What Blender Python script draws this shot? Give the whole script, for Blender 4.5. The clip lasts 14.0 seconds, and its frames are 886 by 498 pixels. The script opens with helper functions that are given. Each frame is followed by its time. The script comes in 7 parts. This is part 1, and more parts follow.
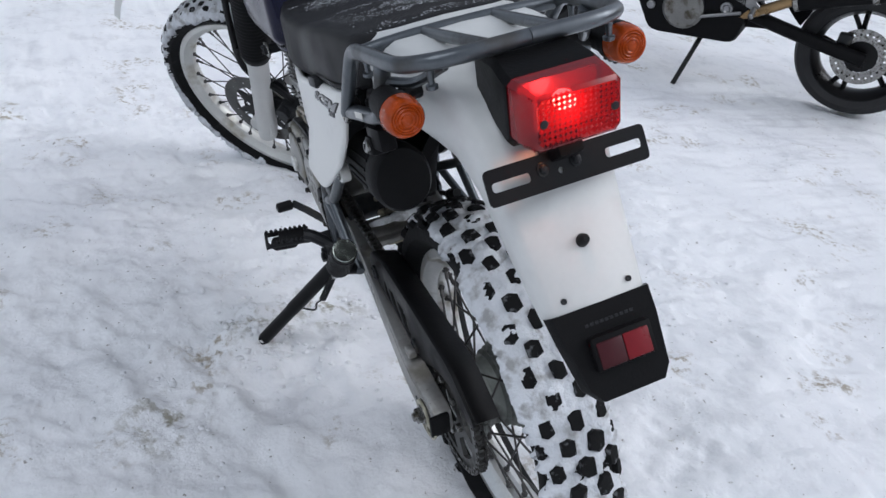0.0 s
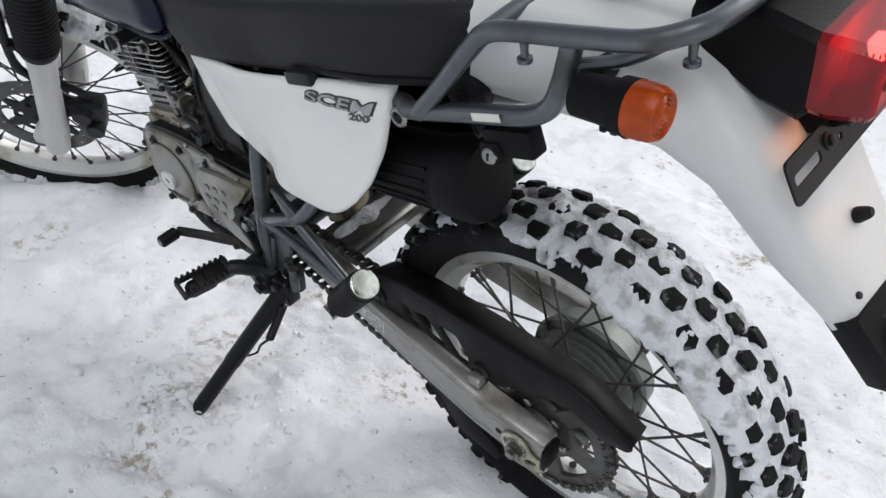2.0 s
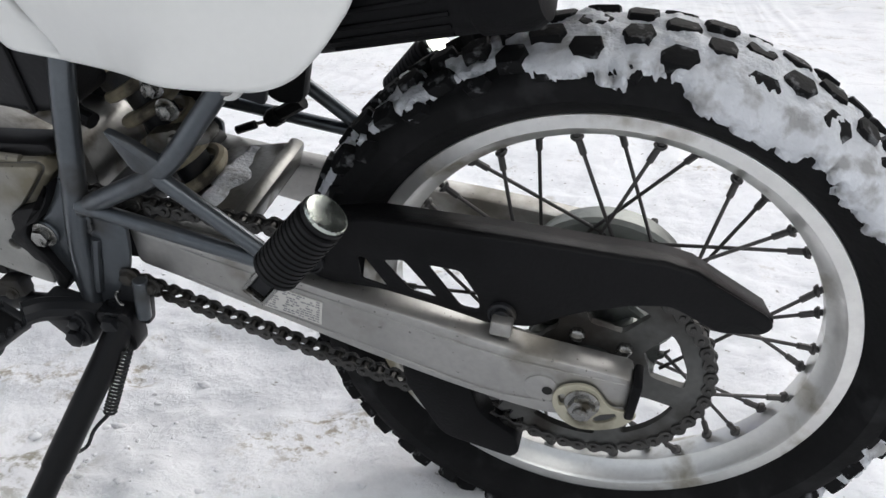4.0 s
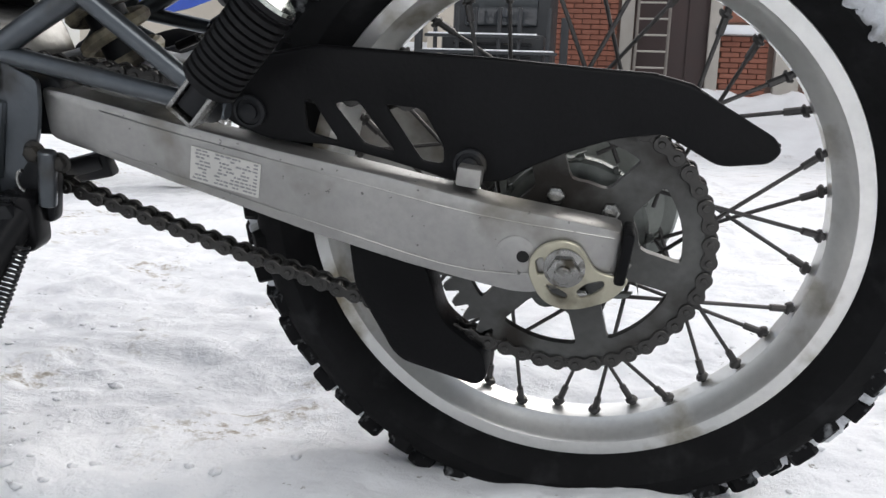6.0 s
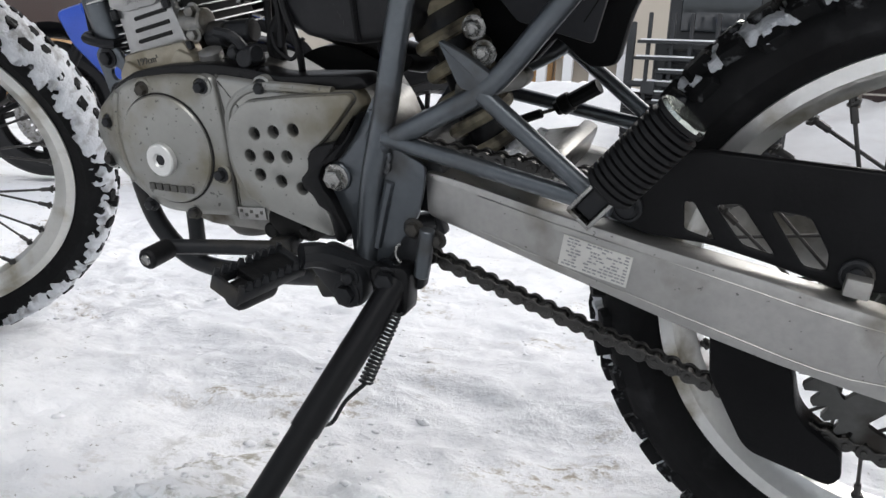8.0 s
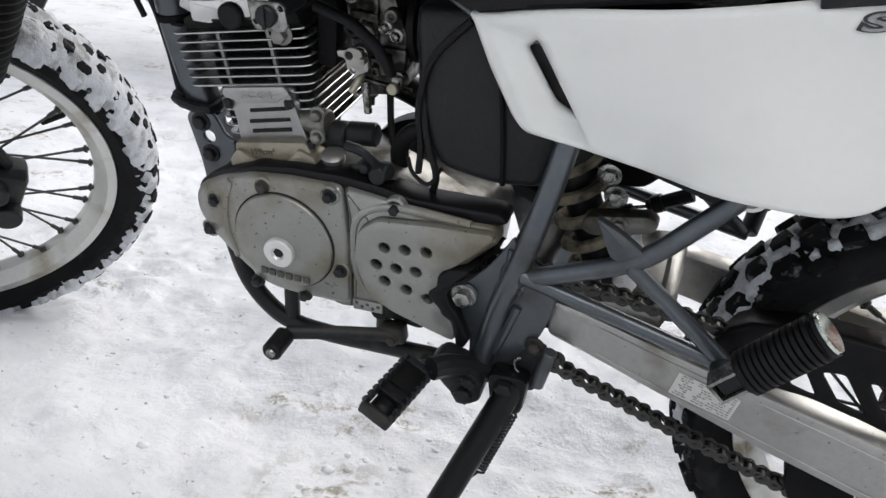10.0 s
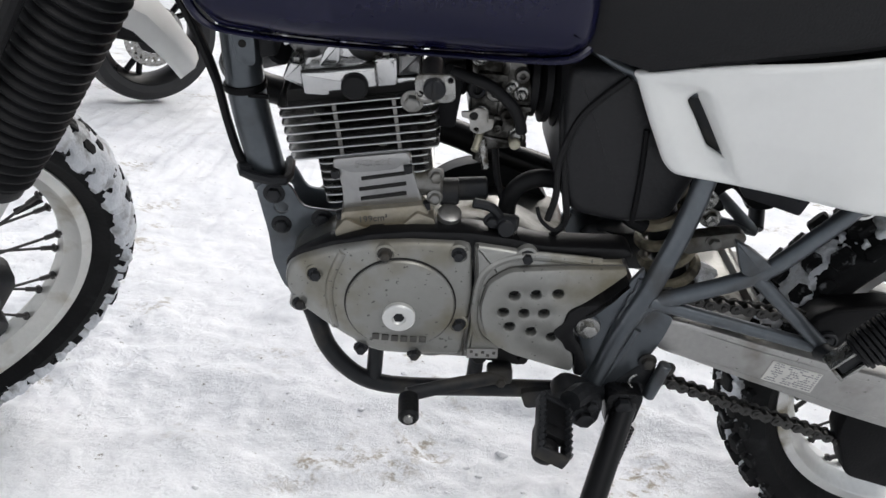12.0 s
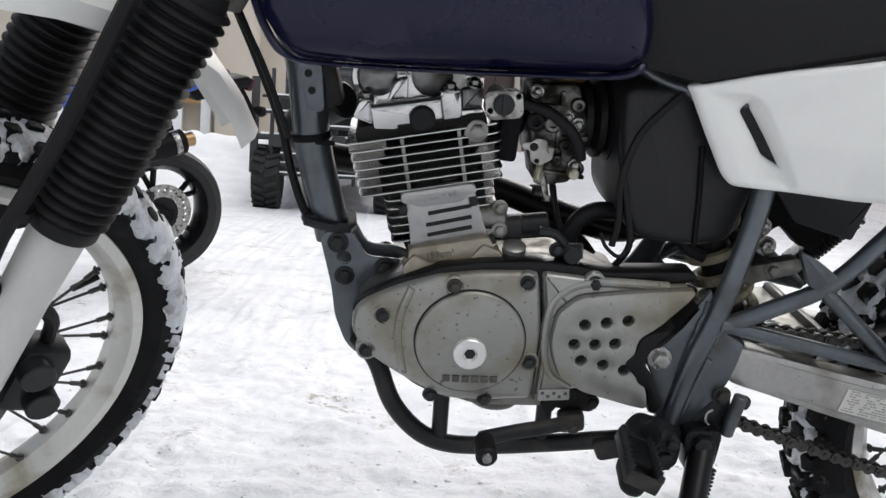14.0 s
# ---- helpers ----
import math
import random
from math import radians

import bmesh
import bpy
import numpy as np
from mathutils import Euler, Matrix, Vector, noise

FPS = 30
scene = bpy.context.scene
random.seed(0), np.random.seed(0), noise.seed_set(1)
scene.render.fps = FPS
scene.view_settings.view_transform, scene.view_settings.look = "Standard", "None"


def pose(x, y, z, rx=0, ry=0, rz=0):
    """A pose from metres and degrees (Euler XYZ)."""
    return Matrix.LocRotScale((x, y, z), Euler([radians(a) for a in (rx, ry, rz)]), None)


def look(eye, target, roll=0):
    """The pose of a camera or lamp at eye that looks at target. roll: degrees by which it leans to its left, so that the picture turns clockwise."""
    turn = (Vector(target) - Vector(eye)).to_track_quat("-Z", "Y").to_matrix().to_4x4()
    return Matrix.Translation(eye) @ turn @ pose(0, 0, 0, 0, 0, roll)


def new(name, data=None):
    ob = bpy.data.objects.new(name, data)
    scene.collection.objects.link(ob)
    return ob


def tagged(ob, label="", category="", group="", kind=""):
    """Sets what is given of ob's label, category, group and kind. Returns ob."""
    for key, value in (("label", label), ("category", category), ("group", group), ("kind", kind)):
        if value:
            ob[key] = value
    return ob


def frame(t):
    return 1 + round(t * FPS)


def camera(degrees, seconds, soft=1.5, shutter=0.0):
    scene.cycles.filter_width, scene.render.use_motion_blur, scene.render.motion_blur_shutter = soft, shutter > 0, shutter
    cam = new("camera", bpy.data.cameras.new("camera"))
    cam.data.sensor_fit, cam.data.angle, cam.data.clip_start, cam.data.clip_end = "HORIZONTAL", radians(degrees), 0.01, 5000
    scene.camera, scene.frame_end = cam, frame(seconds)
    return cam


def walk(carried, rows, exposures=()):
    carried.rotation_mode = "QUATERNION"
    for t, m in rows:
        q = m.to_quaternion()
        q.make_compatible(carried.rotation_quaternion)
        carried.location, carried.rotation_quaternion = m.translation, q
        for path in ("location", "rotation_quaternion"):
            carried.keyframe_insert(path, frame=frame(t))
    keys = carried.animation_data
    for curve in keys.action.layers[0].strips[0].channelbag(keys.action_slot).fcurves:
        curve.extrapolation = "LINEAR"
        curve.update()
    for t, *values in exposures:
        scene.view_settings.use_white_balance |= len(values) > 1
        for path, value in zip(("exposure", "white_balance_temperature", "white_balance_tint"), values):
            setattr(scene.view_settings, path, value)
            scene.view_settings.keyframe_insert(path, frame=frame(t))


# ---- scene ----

# ---- camera and its walk ----
cam = camera(55.26, 14.0)
PATH = [
    (0, (-0.9588, 0.6119, 1.1107), (-0.1700, 0.2173, 0.6393), 7.93),
    (0.5, (-0.8449, 0.7088, 1.1049), (-0.1202, 0.2192, 0.6199), 8.19),
    (1, (-0.7036, 0.7411, 1.0769), (-0.0257, 0.2034, 0.5758), 6.12),
    (1.5, (-0.5579, 0.7786, 1.0457), (0.0598, 0.1809, 0.5347), 4.77),
    (2, (-0.4388, 0.8397, 1.0376), (0.1057, 0.1820, 0.5169), 4.48),
    (2.5, (-0.3115, 0.9087, 1.0392), (0.1218, 0.1718, 0.5204), 5.08),
    (3, (-0.1984, 0.8776, 0.9867), (0.1576, 0.0907, 0.4826), 4.80),
    (3.5, (-0.0943, 0.8408, 0.8893), (0.2009, 0.0108, 0.4160), 3.08),
    (4, (-0.0446, 0.8080, 0.6681), (0.1868, -0.0848, 0.2817), 0.82),
    (4.2, (-0.0501, 0.8067, 0.5520), (0.1688, -0.1192, 0.2443), 0.31),
    (6.3, (-0.0296, 0.7878, 0.3474), (0.1615, -0.1819, 0.1952), 2.60),
    (6.5, (-0.0093, 0.7942, 0.3832), (0.2019, -0.1649, 0.1945), 2.55),
    (7, (0.0385, 0.8138, 0.4044), (0.3208, -0.1280, 0.2218), 3.25),
    (7.5, (0.0808, 0.8328, 0.4130), (0.4228, -0.0905, 0.2382), 3.71),
    (8, (0.1101, 0.8559, 0.4214), (0.5082, -0.0462, 0.2551), 3.97),
    (8.2, (0.1173, 0.8624, 0.4324), (0.5359, -0.0295, 0.2616), 3.74),
    (10.3, (0.4226, 0.9466, 0.7265), (0.6260, 0.0368, 0.3647), 9.11),
    (10.5, (0.4724, 0.9511, 0.7325), (0.6435, 0.0287, 0.3862), 9.11),
    (11, (0.6259, 0.9512, 0.7474), (0.7184, 0.0190, 0.3974), 6.95),
    (11.5, (0.7247, 0.9532, 0.7398), (0.7210, 0.0159, 0.3914), 6.85),
    (12, (0.7930, 1.0003, 0.7143), (0.7099, 0.0565, 0.3946), 6.56),
    (12.5, (0.8151, 0.9647, 0.5784), (0.6913, -0.0116, 0.4005), 5.36),
    (13, (0.8085, 0.9775, 0.5264), (0.6664, -0.0098, 0.4560), 4.07),
    (13.5, (0.8234, 1.0132, 0.5369), (0.6864, 0.0246, 0.4742), 3.71),
    (14, (0.8680, 1.0409, 0.5368), (0.7848, 0.0485, 0.4460), 3.39),
]
EXPOSURE = [(0.0, 0.05, 5900, 10), (1.5, 0.26, 6250, 10), (3.0, 0.32, 6400, 10), (4.2, 0.36, 6400, 10), (6.3, 0.48, 6420, 10), (8.2, 0.48, 6420, 10), (10.3, 0.44, 6450, 10), (14.0, 0.46, 6450, 10)]
walk(cam, [(t, look(eye, target, roll)) for t, eye, target, roll in PATH], EXPOSURE)

# ---- light: an overcast winter day ----
world = bpy.data.worlds.new("world")
scene.world = world
world.use_nodes = True
wn, wl = world.node_tree.nodes, world.node_tree.links
sky = wn.new("ShaderNodeTexSky")
sky.sky_type, sky.sun_disc = "NISHITA", False
sky.sun_elevation, sky.sun_rotation = radians(42), radians(200)
sky.dust_density, sky.ozone_density = 4.0, 1.0
hue = wn.new("ShaderNodeHueSaturation")
hue.inputs["Saturation"].default_value = 0.28
wl.new(sky.outputs[0], hue.inputs["Color"])
wl.new(hue.outputs[0], wn["Background"].inputs["Color"])
wn["Background"].inputs["Strength"].default_value = 0.13
sun = new("sun", bpy.data.lights.new("sun", "SUN"))
sun.data.energy, sun.data.angle, sun.data.color = 0.9, radians(40), (1.0, 0.98, 0.95)
sun.matrix_world = look((-2, 4, 6), (0, 0, 0))


# ---- materials ----
def mat(name, col, rough=0.5, metal=0.0, var=0.15, scale=9.0, bump=0.15, bscale=140.0, coat=0.0, dirt=None, dirt_amount=0.5, dirt_scale=14.0, rvar=0.12, random=0.0, spec=0.5, specks=0.0):
    """Base colour with broad and fine variation, optional dirt with patchy edges, uneven gloss and fine relief."""
    m = bpy.data.materials.new(name)
    m.use_nodes = True
    nt = m.node_tree
    n, k = nt.nodes, nt.links
    b = n["Principled BSDF"]
    b.inputs["Metallic"].default_value = metal
    b.inputs["Specular IOR Level"].default_value = spec
    b.inputs["Coat Weight"].default_value = coat
    b.inputs["Coat Roughness"].default_value = 0.08
    tc = n.new("ShaderNodeTexCoord")

    def tex(s, detail=5.0):
        t = n.new("ShaderNodeTexNoise")
        t.inputs["Scale"].default_value, t.inputs["Detail"].default_value = s, detail
        k.new(tc.outputs["Object"], t.inputs["Vector"])
        return t.outputs["Fac"]

    def ramp(src, a, c, va=0.0, vc=1.0):
        r = n.new("ShaderNodeMapRange")
        r.inputs["From Min"].default_value, r.inputs["From Max"].default_value = a, c
        r.inputs["To Min"].default_value, r.inputs["To Max"].default_value = va, vc
        k.new(src, r.inputs["Value"])
        return r.outputs["Result"]

    def mix(f, a, c):
        x = n.new("ShaderNodeMix")
        x.data_type = "RGBA"
        k.new(f, x.inputs["Factor"])
        for s, v in ((x.inputs[6], a), (x.inputs[7], c)):
            if isinstance(v, tuple):
                s.default_value = (*v, 1)
            else:
                k.new(v, s)
        return x.outputs[2]

    broad, fine = tex(scale), tex(bscale, 3.0)
    dark, light = tuple(c * (1 - var) for c in col), tuple(min(1, c * (1 + var)) for c in col)
    c = mix(ramp(broad, 0.3, 0.7), dark, light)
    c = mix(ramp(fine, 0.35, 0.75, 0.0, 0.35), c, tuple(v * (1 - var) for v in dark))
    if random:
        oi = n.new("ShaderNodeObjectInfo")
        c = mix(ramp(oi.outputs["Random"], 0, 1, 0, random), c, tuple(v * 0.5 for v in col))
    r_out = ramp(broad, 0.3, 0.7, max(0.02, rough - rvar), min(1, rough + rvar))
    if dirt:
        patch = ramp(tex(dirt_scale, 8.0), 0.62 - 0.25 * dirt_amount, 0.75 - 0.2 * dirt_amount)
        c = mix(patch, c, dirt)
        r_out = ramp(patch, 0, 1, rough, min(1, rough + 0.3))
    if specks:
        c = mix(ramp(tex(170.0, 2.0), 0.69 - specks, 0.72 - specks, 0.0, 0.8), c, tuple(v * 0.25 for v in col))
    k.new(c, b.inputs["Base Color"])
    k.new(r_out, b.inputs["Roughness"])
    if bump:
        bp = n.new("ShaderNodeBump")
        bp.inputs["Strength"].default_value, bp.inputs["Distance"].default_value = bump, 0.002
        k.new(fine, bp.inputs["Height"])
        k.new(bp.outputs[0], b.inputs["Normal"])
    return m


GRIME = (0.10, 0.085, 0.06)
ALU = mat("cast_aluminium", (0.22, 0.217, 0.205), 0.36, 0.9, 0.16, dirt=(0.10, 0.09, 0.07), dirt_amount=0.45, dirt_scale=22, bump=0.25)
ALU_COVER = mat("painted_engine_cover", (0.290, 0.289, 0.272), 0.32, 0.55, 0.10, scale=6, dirt=(0.19, 0.172, 0.125), dirt_amount=0.40, dirt_scale=9, bump=0.10, specks=0.01)
ALU_BRIGHT = mat("brushed_aluminium", (0.40, 0.395, 0.38), 0.42, 0.9, 0.16, scale=7, dirt=(0.24, 0.225, 0.195), dirt_amount=0.32, dirt_scale=10, bump=0.14, specks=-0.025)
ALU_RIM = mat("rim_aluminium", (0.78, 0.78, 0.76), 0.34, 0.8, 0.1, dirt=(0.30, 0.27, 0.20), dirt_amount=0.3, bump=0.1)
FIN = mat("fin_aluminium", (0.50, 0.50, 0.495), 0.22, 0.97, 0.12, dirt=(0.15, 0.14, 0.12), dirt_amount=0.25)
# near-black for the shade between fins, in holes and slots; also greasy parts
FIN_DARK = mat("shade_and_grease_casting", (0.018, 0.0175, 0.017), 0.65, 0.05, 0.3, spec=0.2)
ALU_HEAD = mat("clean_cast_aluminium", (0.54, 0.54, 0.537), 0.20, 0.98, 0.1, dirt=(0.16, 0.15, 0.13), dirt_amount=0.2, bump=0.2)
STEEL = mat("zinc_steel", (0.30, 0.298, 0.285), 0.27, 0.95, 0.25, scale=40, dirt=(0.07, 0.062, 0.048), dirt_amount=0.40, dirt_scale=70)
GOLD = mat("yellow_zinc_steel", (0.50, 0.475, 0.37), 0.40, 0.6, 0.2, dirt=GRIME, dirt_amount=0.3)
SPROCKET = mat("worn_sprocket_steel", (0.105, 0.106, 0.102), 0.5, 0.8, 0.3, dirt=(0.05, 0.045, 0.04), dirt_amount=0.5)
CHAIN = mat("oily_chain_steel", (0.080, 0.078, 0.074), 0.32, 0.85, 0.25, dirt=(0.035, 0.032, 0.03), dirt_amount=0.35, random=0.4)
FRAME = mat("blue_grey_frame_paint", (0.102, 0.114, 0.126), 0.30, 0.7, 0.14, dirt=(0.07, 0.07, 0.07), dirt_amount=0.3, coat=0.15)
FRAME_DARK = mat("dark_frame_paint", (0.016, 0.017, 0.019), 0.42, 0.1, 0.2, dirt=(0.055, 0.05, 0.042), dirt_amount=0.25, spec=0.25)
BLACK = mat("black_plastic", (0.0062, 0.0062, 0.0068), 0.50, 0.0, 0.2, bump=0.2, bscale=300, spec=0.09)
BLACK_GLOSS = mat("black_painted_steel", (0.005, 0.005, 0.0056), 0.34, 0.0, 0.2, bump=0.05, spec=0.22)
RUBBER = mat("black_rubber", (0.0065, 0.0065, 0.0072), 0.55, 0.0, 0.3, bump=0.3, spec=0.22)
TYRE = mat("tyre_rubber", (0.0085, 0.0085, 0.009), 0.72, 0.0, 0.3, scale=20, dirt=(0.025, 0.025, 0.026), dirt_amount=0.2, dirt_scale=25, bump=0.35, spec=0.13)
KNOB = mat("dusted_tread_rubber", (0.0085, 0.0085, 0.009), 0.72, 0.0, 0.3, scale=20, dirt=(0.16, 0.165, 0.17), dirt_amount=0.15, dirt_scale=75, bump=0.4, spec=0.13)
VINYL = mat("black_vinyl", (0.0155, 0.0155, 0.0165), 0.50, 0.0, 0.15, bump=0.35, bscale=420, spec=0.13)
WHITE = mat("white_plastic", (0.71, 0.715, 0.695), 0.34, 0.0, 0.03, scale=4, dirt=(0.67, 0.675, 0.655), dirt_amount=0.25, bump=0.03, coat=0.1)
WHITE_AGED = mat("aged_white_plastic", (0.60, 0.61, 0.60), 0.36, 0.0, 0.04, scale=4, dirt=(0.55, 0.56, 0.55), dirt_amount=0.3, bump=0.04)
GUARD = mat("worn_black_plastic", (0.0062, 0.0062, 0.0068), 0.42, 0.0, 0.3, scale=14, bump=0.15, bscale=260, spec=0.13)
WHITE_GREY = mat("grey_white_paint", (0.50, 0.50, 0.485), 0.4, 0.0, 0.06)
BLUE = mat("dark_blue_metallic", (0.0036, 0.0038, 0.022), 0.20, 0.15, 0.15, scale=5, bump=0.0, coat=0.1, spec=0.28)
BLUE_BRIGHT = mat("bright_blue_paint", (0.015, 0.07, 0.45), 0.35, 0.0, 0.15, coat=0.3)
SPRING = mat("cream_spring_paint", (0.33, 0.29, 0.20), 0.5, 0.0, 0.25, dirt=(0.05, 0.042, 0.03), dirt_amount=0.75, dirt_scale=25)
AMBER = mat("amber_lens", (0.36, 0.052, 0.005), 0.22, 0.0, 0.25, scale=60, bump=0.0, coat=0.0, spec=0.25)
RED = mat("red_reflector", (0.040, 0.004, 0.007), 0.25, 0.0, 0.2, bump=0.0, coat=0.05, spec=0.25)
RED_PALE = mat("lighter_red_reflector", (0.16, 0.007, 0.012), 0.25, 0.0, 0.2, bump=0.0, coat=0.05, spec=0.25)
FROST = mat("thin_frost", (0.30, 0.31, 0.33), 0.7, 0.0, 0.1)
LABEL = mat("paper_label", (0.62, 0.61, 0.57), 0.5, 0.0, 0.08, dirt=(0.4, 0.38, 0.33), dirt_amount=0.3)
INK = mat("dark_print", (0.022, 0.022, 0.024), 0.45, 0.0, 0.1)
BRONZE = mat("bronze_engine_paint", (0.20, 0.13, 0.06), 0.35, 0.7, 0.2)
SNOW_CRUST = mat("packed_snow", (0.66, 0.68, 0.71), 0.7, 0.0, 0.10, scale=30, bump=1.0, bscale=260, dirt=(0.36, 0.36, 0.36), dirt_amount=0.42, dirt_scale=45)


# ---- shapes ----
class Shape:
    """Collects pieces of one mesh."""

    def __init__(self):
        self.bm = bmesh.new()

    def take(self, other, m=None):
        me = bpy.data.meshes.new("piece")
        other.to_mesh(me)
        other.free()
        if m is not None:
            me.transform(m)
        self.bm.from_mesh(me)
        bpy.data.meshes.remove(me)
        return self

    def rings(self, rings, caps=True, closed=False):
        bm = self.bm
        vs = [[bm.verts.new(p) for p in r] for r in rings]
        n = len(vs[0])
        pairs = list(zip(vs, vs[1:])) + ([(vs[-1], vs[0])] if closed else [])
        for a, b in pairs:
            for i in range(n):
                j = (i + 1) % n
                bm.faces.new((a[i], a[j], b[j], b[i]))
        if caps and not closed:
            bm.faces.new(vs[0][::-1])
            bm.faces.new(vs[-1])
        return self

    def lathe(self, profile, origin=(0, 0, 0), axis=(0, 1, 0), seg=32, caps=True, closed=False):
        """profile: (radius, distance along the axis)."""
        q = Vector((0, 0, 1)).rotation_difference(Vector(axis).normalized())
        o = Vector(origin)
        return self.rings([[o + q @ Vector((max(r, 1e-4) * math.cos(a), max(r, 1e-4) * math.sin(a), h)) for a in [2 * math.pi * i / seg for i in range(seg)]] for r, h in profile], caps, closed)

    def rod(self, a, b, r, r2=None, seg=16):
        a, b = Vector(a), Vector(b)
        d = (b - a).length
        r2 = r if r2 is None else r2
        e = min(r, r2, d / 2) * 0.15
        return self.lathe([(r - e, 0), (r, e), (r2, d - e), (r2 - e, d)], a, b - a, seg)

    def tube(self, pts, r, seg=12, steps=6, flat=1.0):
        pts = [Vector(p) for p in pts]
        if len(pts) > 2 and steps > 1:
            ext = [2 * pts[0] - pts[1], *pts, 2 * pts[-1] - pts[-2]]
            out = []
            for a, b, c, d in zip(ext, ext[1:], ext[2:], ext[3:]):
                for i in range(steps):
                    t = i / steps
                    out.append(0.5 * ((2 * b) + (c - a) * t + (2 * a - 5 * b + 4 * c - d) * t * t + (3 * b - a - 3 * c + d) * t ** 3))
            pts = out + [pts[-1]]
        up = None
        rings = []
        for i, p in enumerate(pts):
            tan = (pts[min(i + 1, len(pts) - 1)] - pts[max(i - 1, 0)]).normalized()
            if up is None:
                up = tan.orthogonal().normalized()
            up = (up - tan * up.dot(tan)).normalized()
            side = tan.cross(up)
            rings.append([p + r * (math.cos(a) * up + flat * math.sin(a) * side) for a in [2 * math.pi * k / seg for k in range(seg)]])
        return self.rings(rings)

    def box(self, c, size, rot=None, bevel=0.0, segs=2):
        t = bmesh.new()
        bmesh.ops.create_cube(t, size=1.0)
        bmesh.ops.scale(t, vec=size, verts=t.verts)
        if bevel:
            bmesh.ops.bevel(t, geom=t.edges[:], offset=bevel, segments=segs, affect="EDGES", profile=0.5)
        m = Matrix.Translation(c) @ (rot.to_4x4() if rot is not None else Matrix())
        return self.take(t, m)

    def plate(self, outline, y0, y1, holes=(), bevel=0.0, segs=2, cuts=0, bend=None, m=None):
        """A flat piece: an outline in x and z, with holes, between y0 and y1. bend(x, y, z) gives a new y."""
        t = bmesh.new()
        edges = []
        for loop in (outline, *holes):
            vs = [t.verts.new((x, y0, z)) for x, z in loop]
            edges += [t.edges.new((vs[i], vs[(i + 1) % len(vs)])) for i in range(len(vs))]
        bmesh.ops.triangle_fill(t, use_beauty=True, use_dissolve=not holes, edges=edges)
        out = bmesh.ops.extrude_face_region(t, geom=t.faces[:])
        bmesh.ops.translate(t, vec=(0, y1 - y0, 0), verts=[v for v in out["geom"] if isinstance(v, bmesh.types.BMVert)])
        bmesh.ops.recalc_face_normals(t, faces=t.faces[:])
        if bevel:
            sharp = [e for e in t.edges if len(e.link_faces) == 2 and e.calc_face_angle(0) > 1.0 and abs(e.verts[0].co.y - e.verts[1].co.y) < 1e-6]
            bmesh.ops.bevel(t, geom=sharp, offset=bevel, segments=segs, affect="EDGES", profile=0.5)
        if cuts:
            xs = [v.co.x for v in t.verts]
            zs = [v.co.z for v in t.verts]
            for i in range(1, cuts):
                f = i / cuts
                bmesh.ops.bisect_plane(t, geom=t.verts[:] + t.edges[:] + t.faces[:], plane_co=(min(xs) + f * (max(xs) - min(xs)), 0, 0), plane_no=(1, 0, 0))
                bmesh.ops.bisect_plane(t, geom=t.verts[:] + t.edges[:] + t.faces[:], plane_co=(0, 0, min(zs) + f * (max(zs) - min(zs))), plane_no=(0, 0, 1))
        if bend:
            for v in t.verts:
                v.co.y = bend(*v.co)
        return self.take(t, m)

    def bolt(self, p, axis=(0, 1, 0), r=0.008, h=0.007, washer=True):
        p, a = Vector(p), Vector(axis).normalized()
        if washer:
            self.lathe([(r * 1.45, 0), (r * 1.45, 0.0015), (r * 1.3, 0.002)], p, a, 16)
            p = p + a * 0.002
        return self.lathe([(r * 0.97, 0), (r, 0.0006), (r, h - 0.001), (r * 0.82, h), (r * 0.5, h + 0.0006)], p, a, 6)

    def xf(self, m):
        bmesh.ops.transform(self.bm, matrix=m, verts=self.bm.verts)
        return self


def part(name, shape, material, parent=None, label="", sharp=35, fix=True, tri=False):
    bm = shape.bm if isinstance(shape, Shape) else shape
    if fix:
        bmesh.ops.recalc_face_normals(bm, faces=bm.faces[:])
    me = bpy.data.meshes.new(name)
    bm.to_mesh(me)
    bm.free()
    for m in material if isinstance(material, (list, tuple)) else [material]:
        me.materials.append(m)
    me.shade_smooth()
    me.set_sharp_from_angle(angle=radians(sharp))
    ob = new(name, me)
    ob.parent = parent
    if label:
        ob["label"] = label
    return ob


def group(name, parent=None, m=None, label=""):
    ob = new(name)
    ob.empty_display_size = 0.05
    ob.parent = parent
    if m is not None:
        ob.matrix_basis = m
    if label:
        ob["label"] = label
    return ob


def circle(cx, cz, r, n=16, rev=False):
    return [(cx + r * math.cos(2 * math.pi * i / n), cz + r * math.sin(2 * math.pi * i / n)) for i in range(n)]


def rounded(pts, r=0.01, n=3):
    """An outline with its corners rounded."""
    out = []
    pts = [Vector(p) for p in pts]
    for i, p in enumerate(pts):
        a, b = pts[i - 1] - p, pts[(i + 1) % len(pts)] - p
        d = min(r, a.length * 0.45, b.length * 0.45)
        s, e = p + a.normalized() * d, p + b.normalized() * d
        for k in range(n + 1):
            t = k / n
            q = (1 - t) ** 2 * s + 2 * t * (1 - t) * p + t * t * e
            out.append((q.x, q.y))
    return out


def lump(x, y, z, s):
    return noise.noise(Vector((x * s, y * s, z * s)))



def each(name, material, parent, shapes, label=""):
    """One object for each shape."""
    return [part(name, s, material, parent, label) for s in shapes]


def hexes(items, **kw):
    return [Shape().bolt(p, a, r, h, **kw) for p, a, r, h in items]


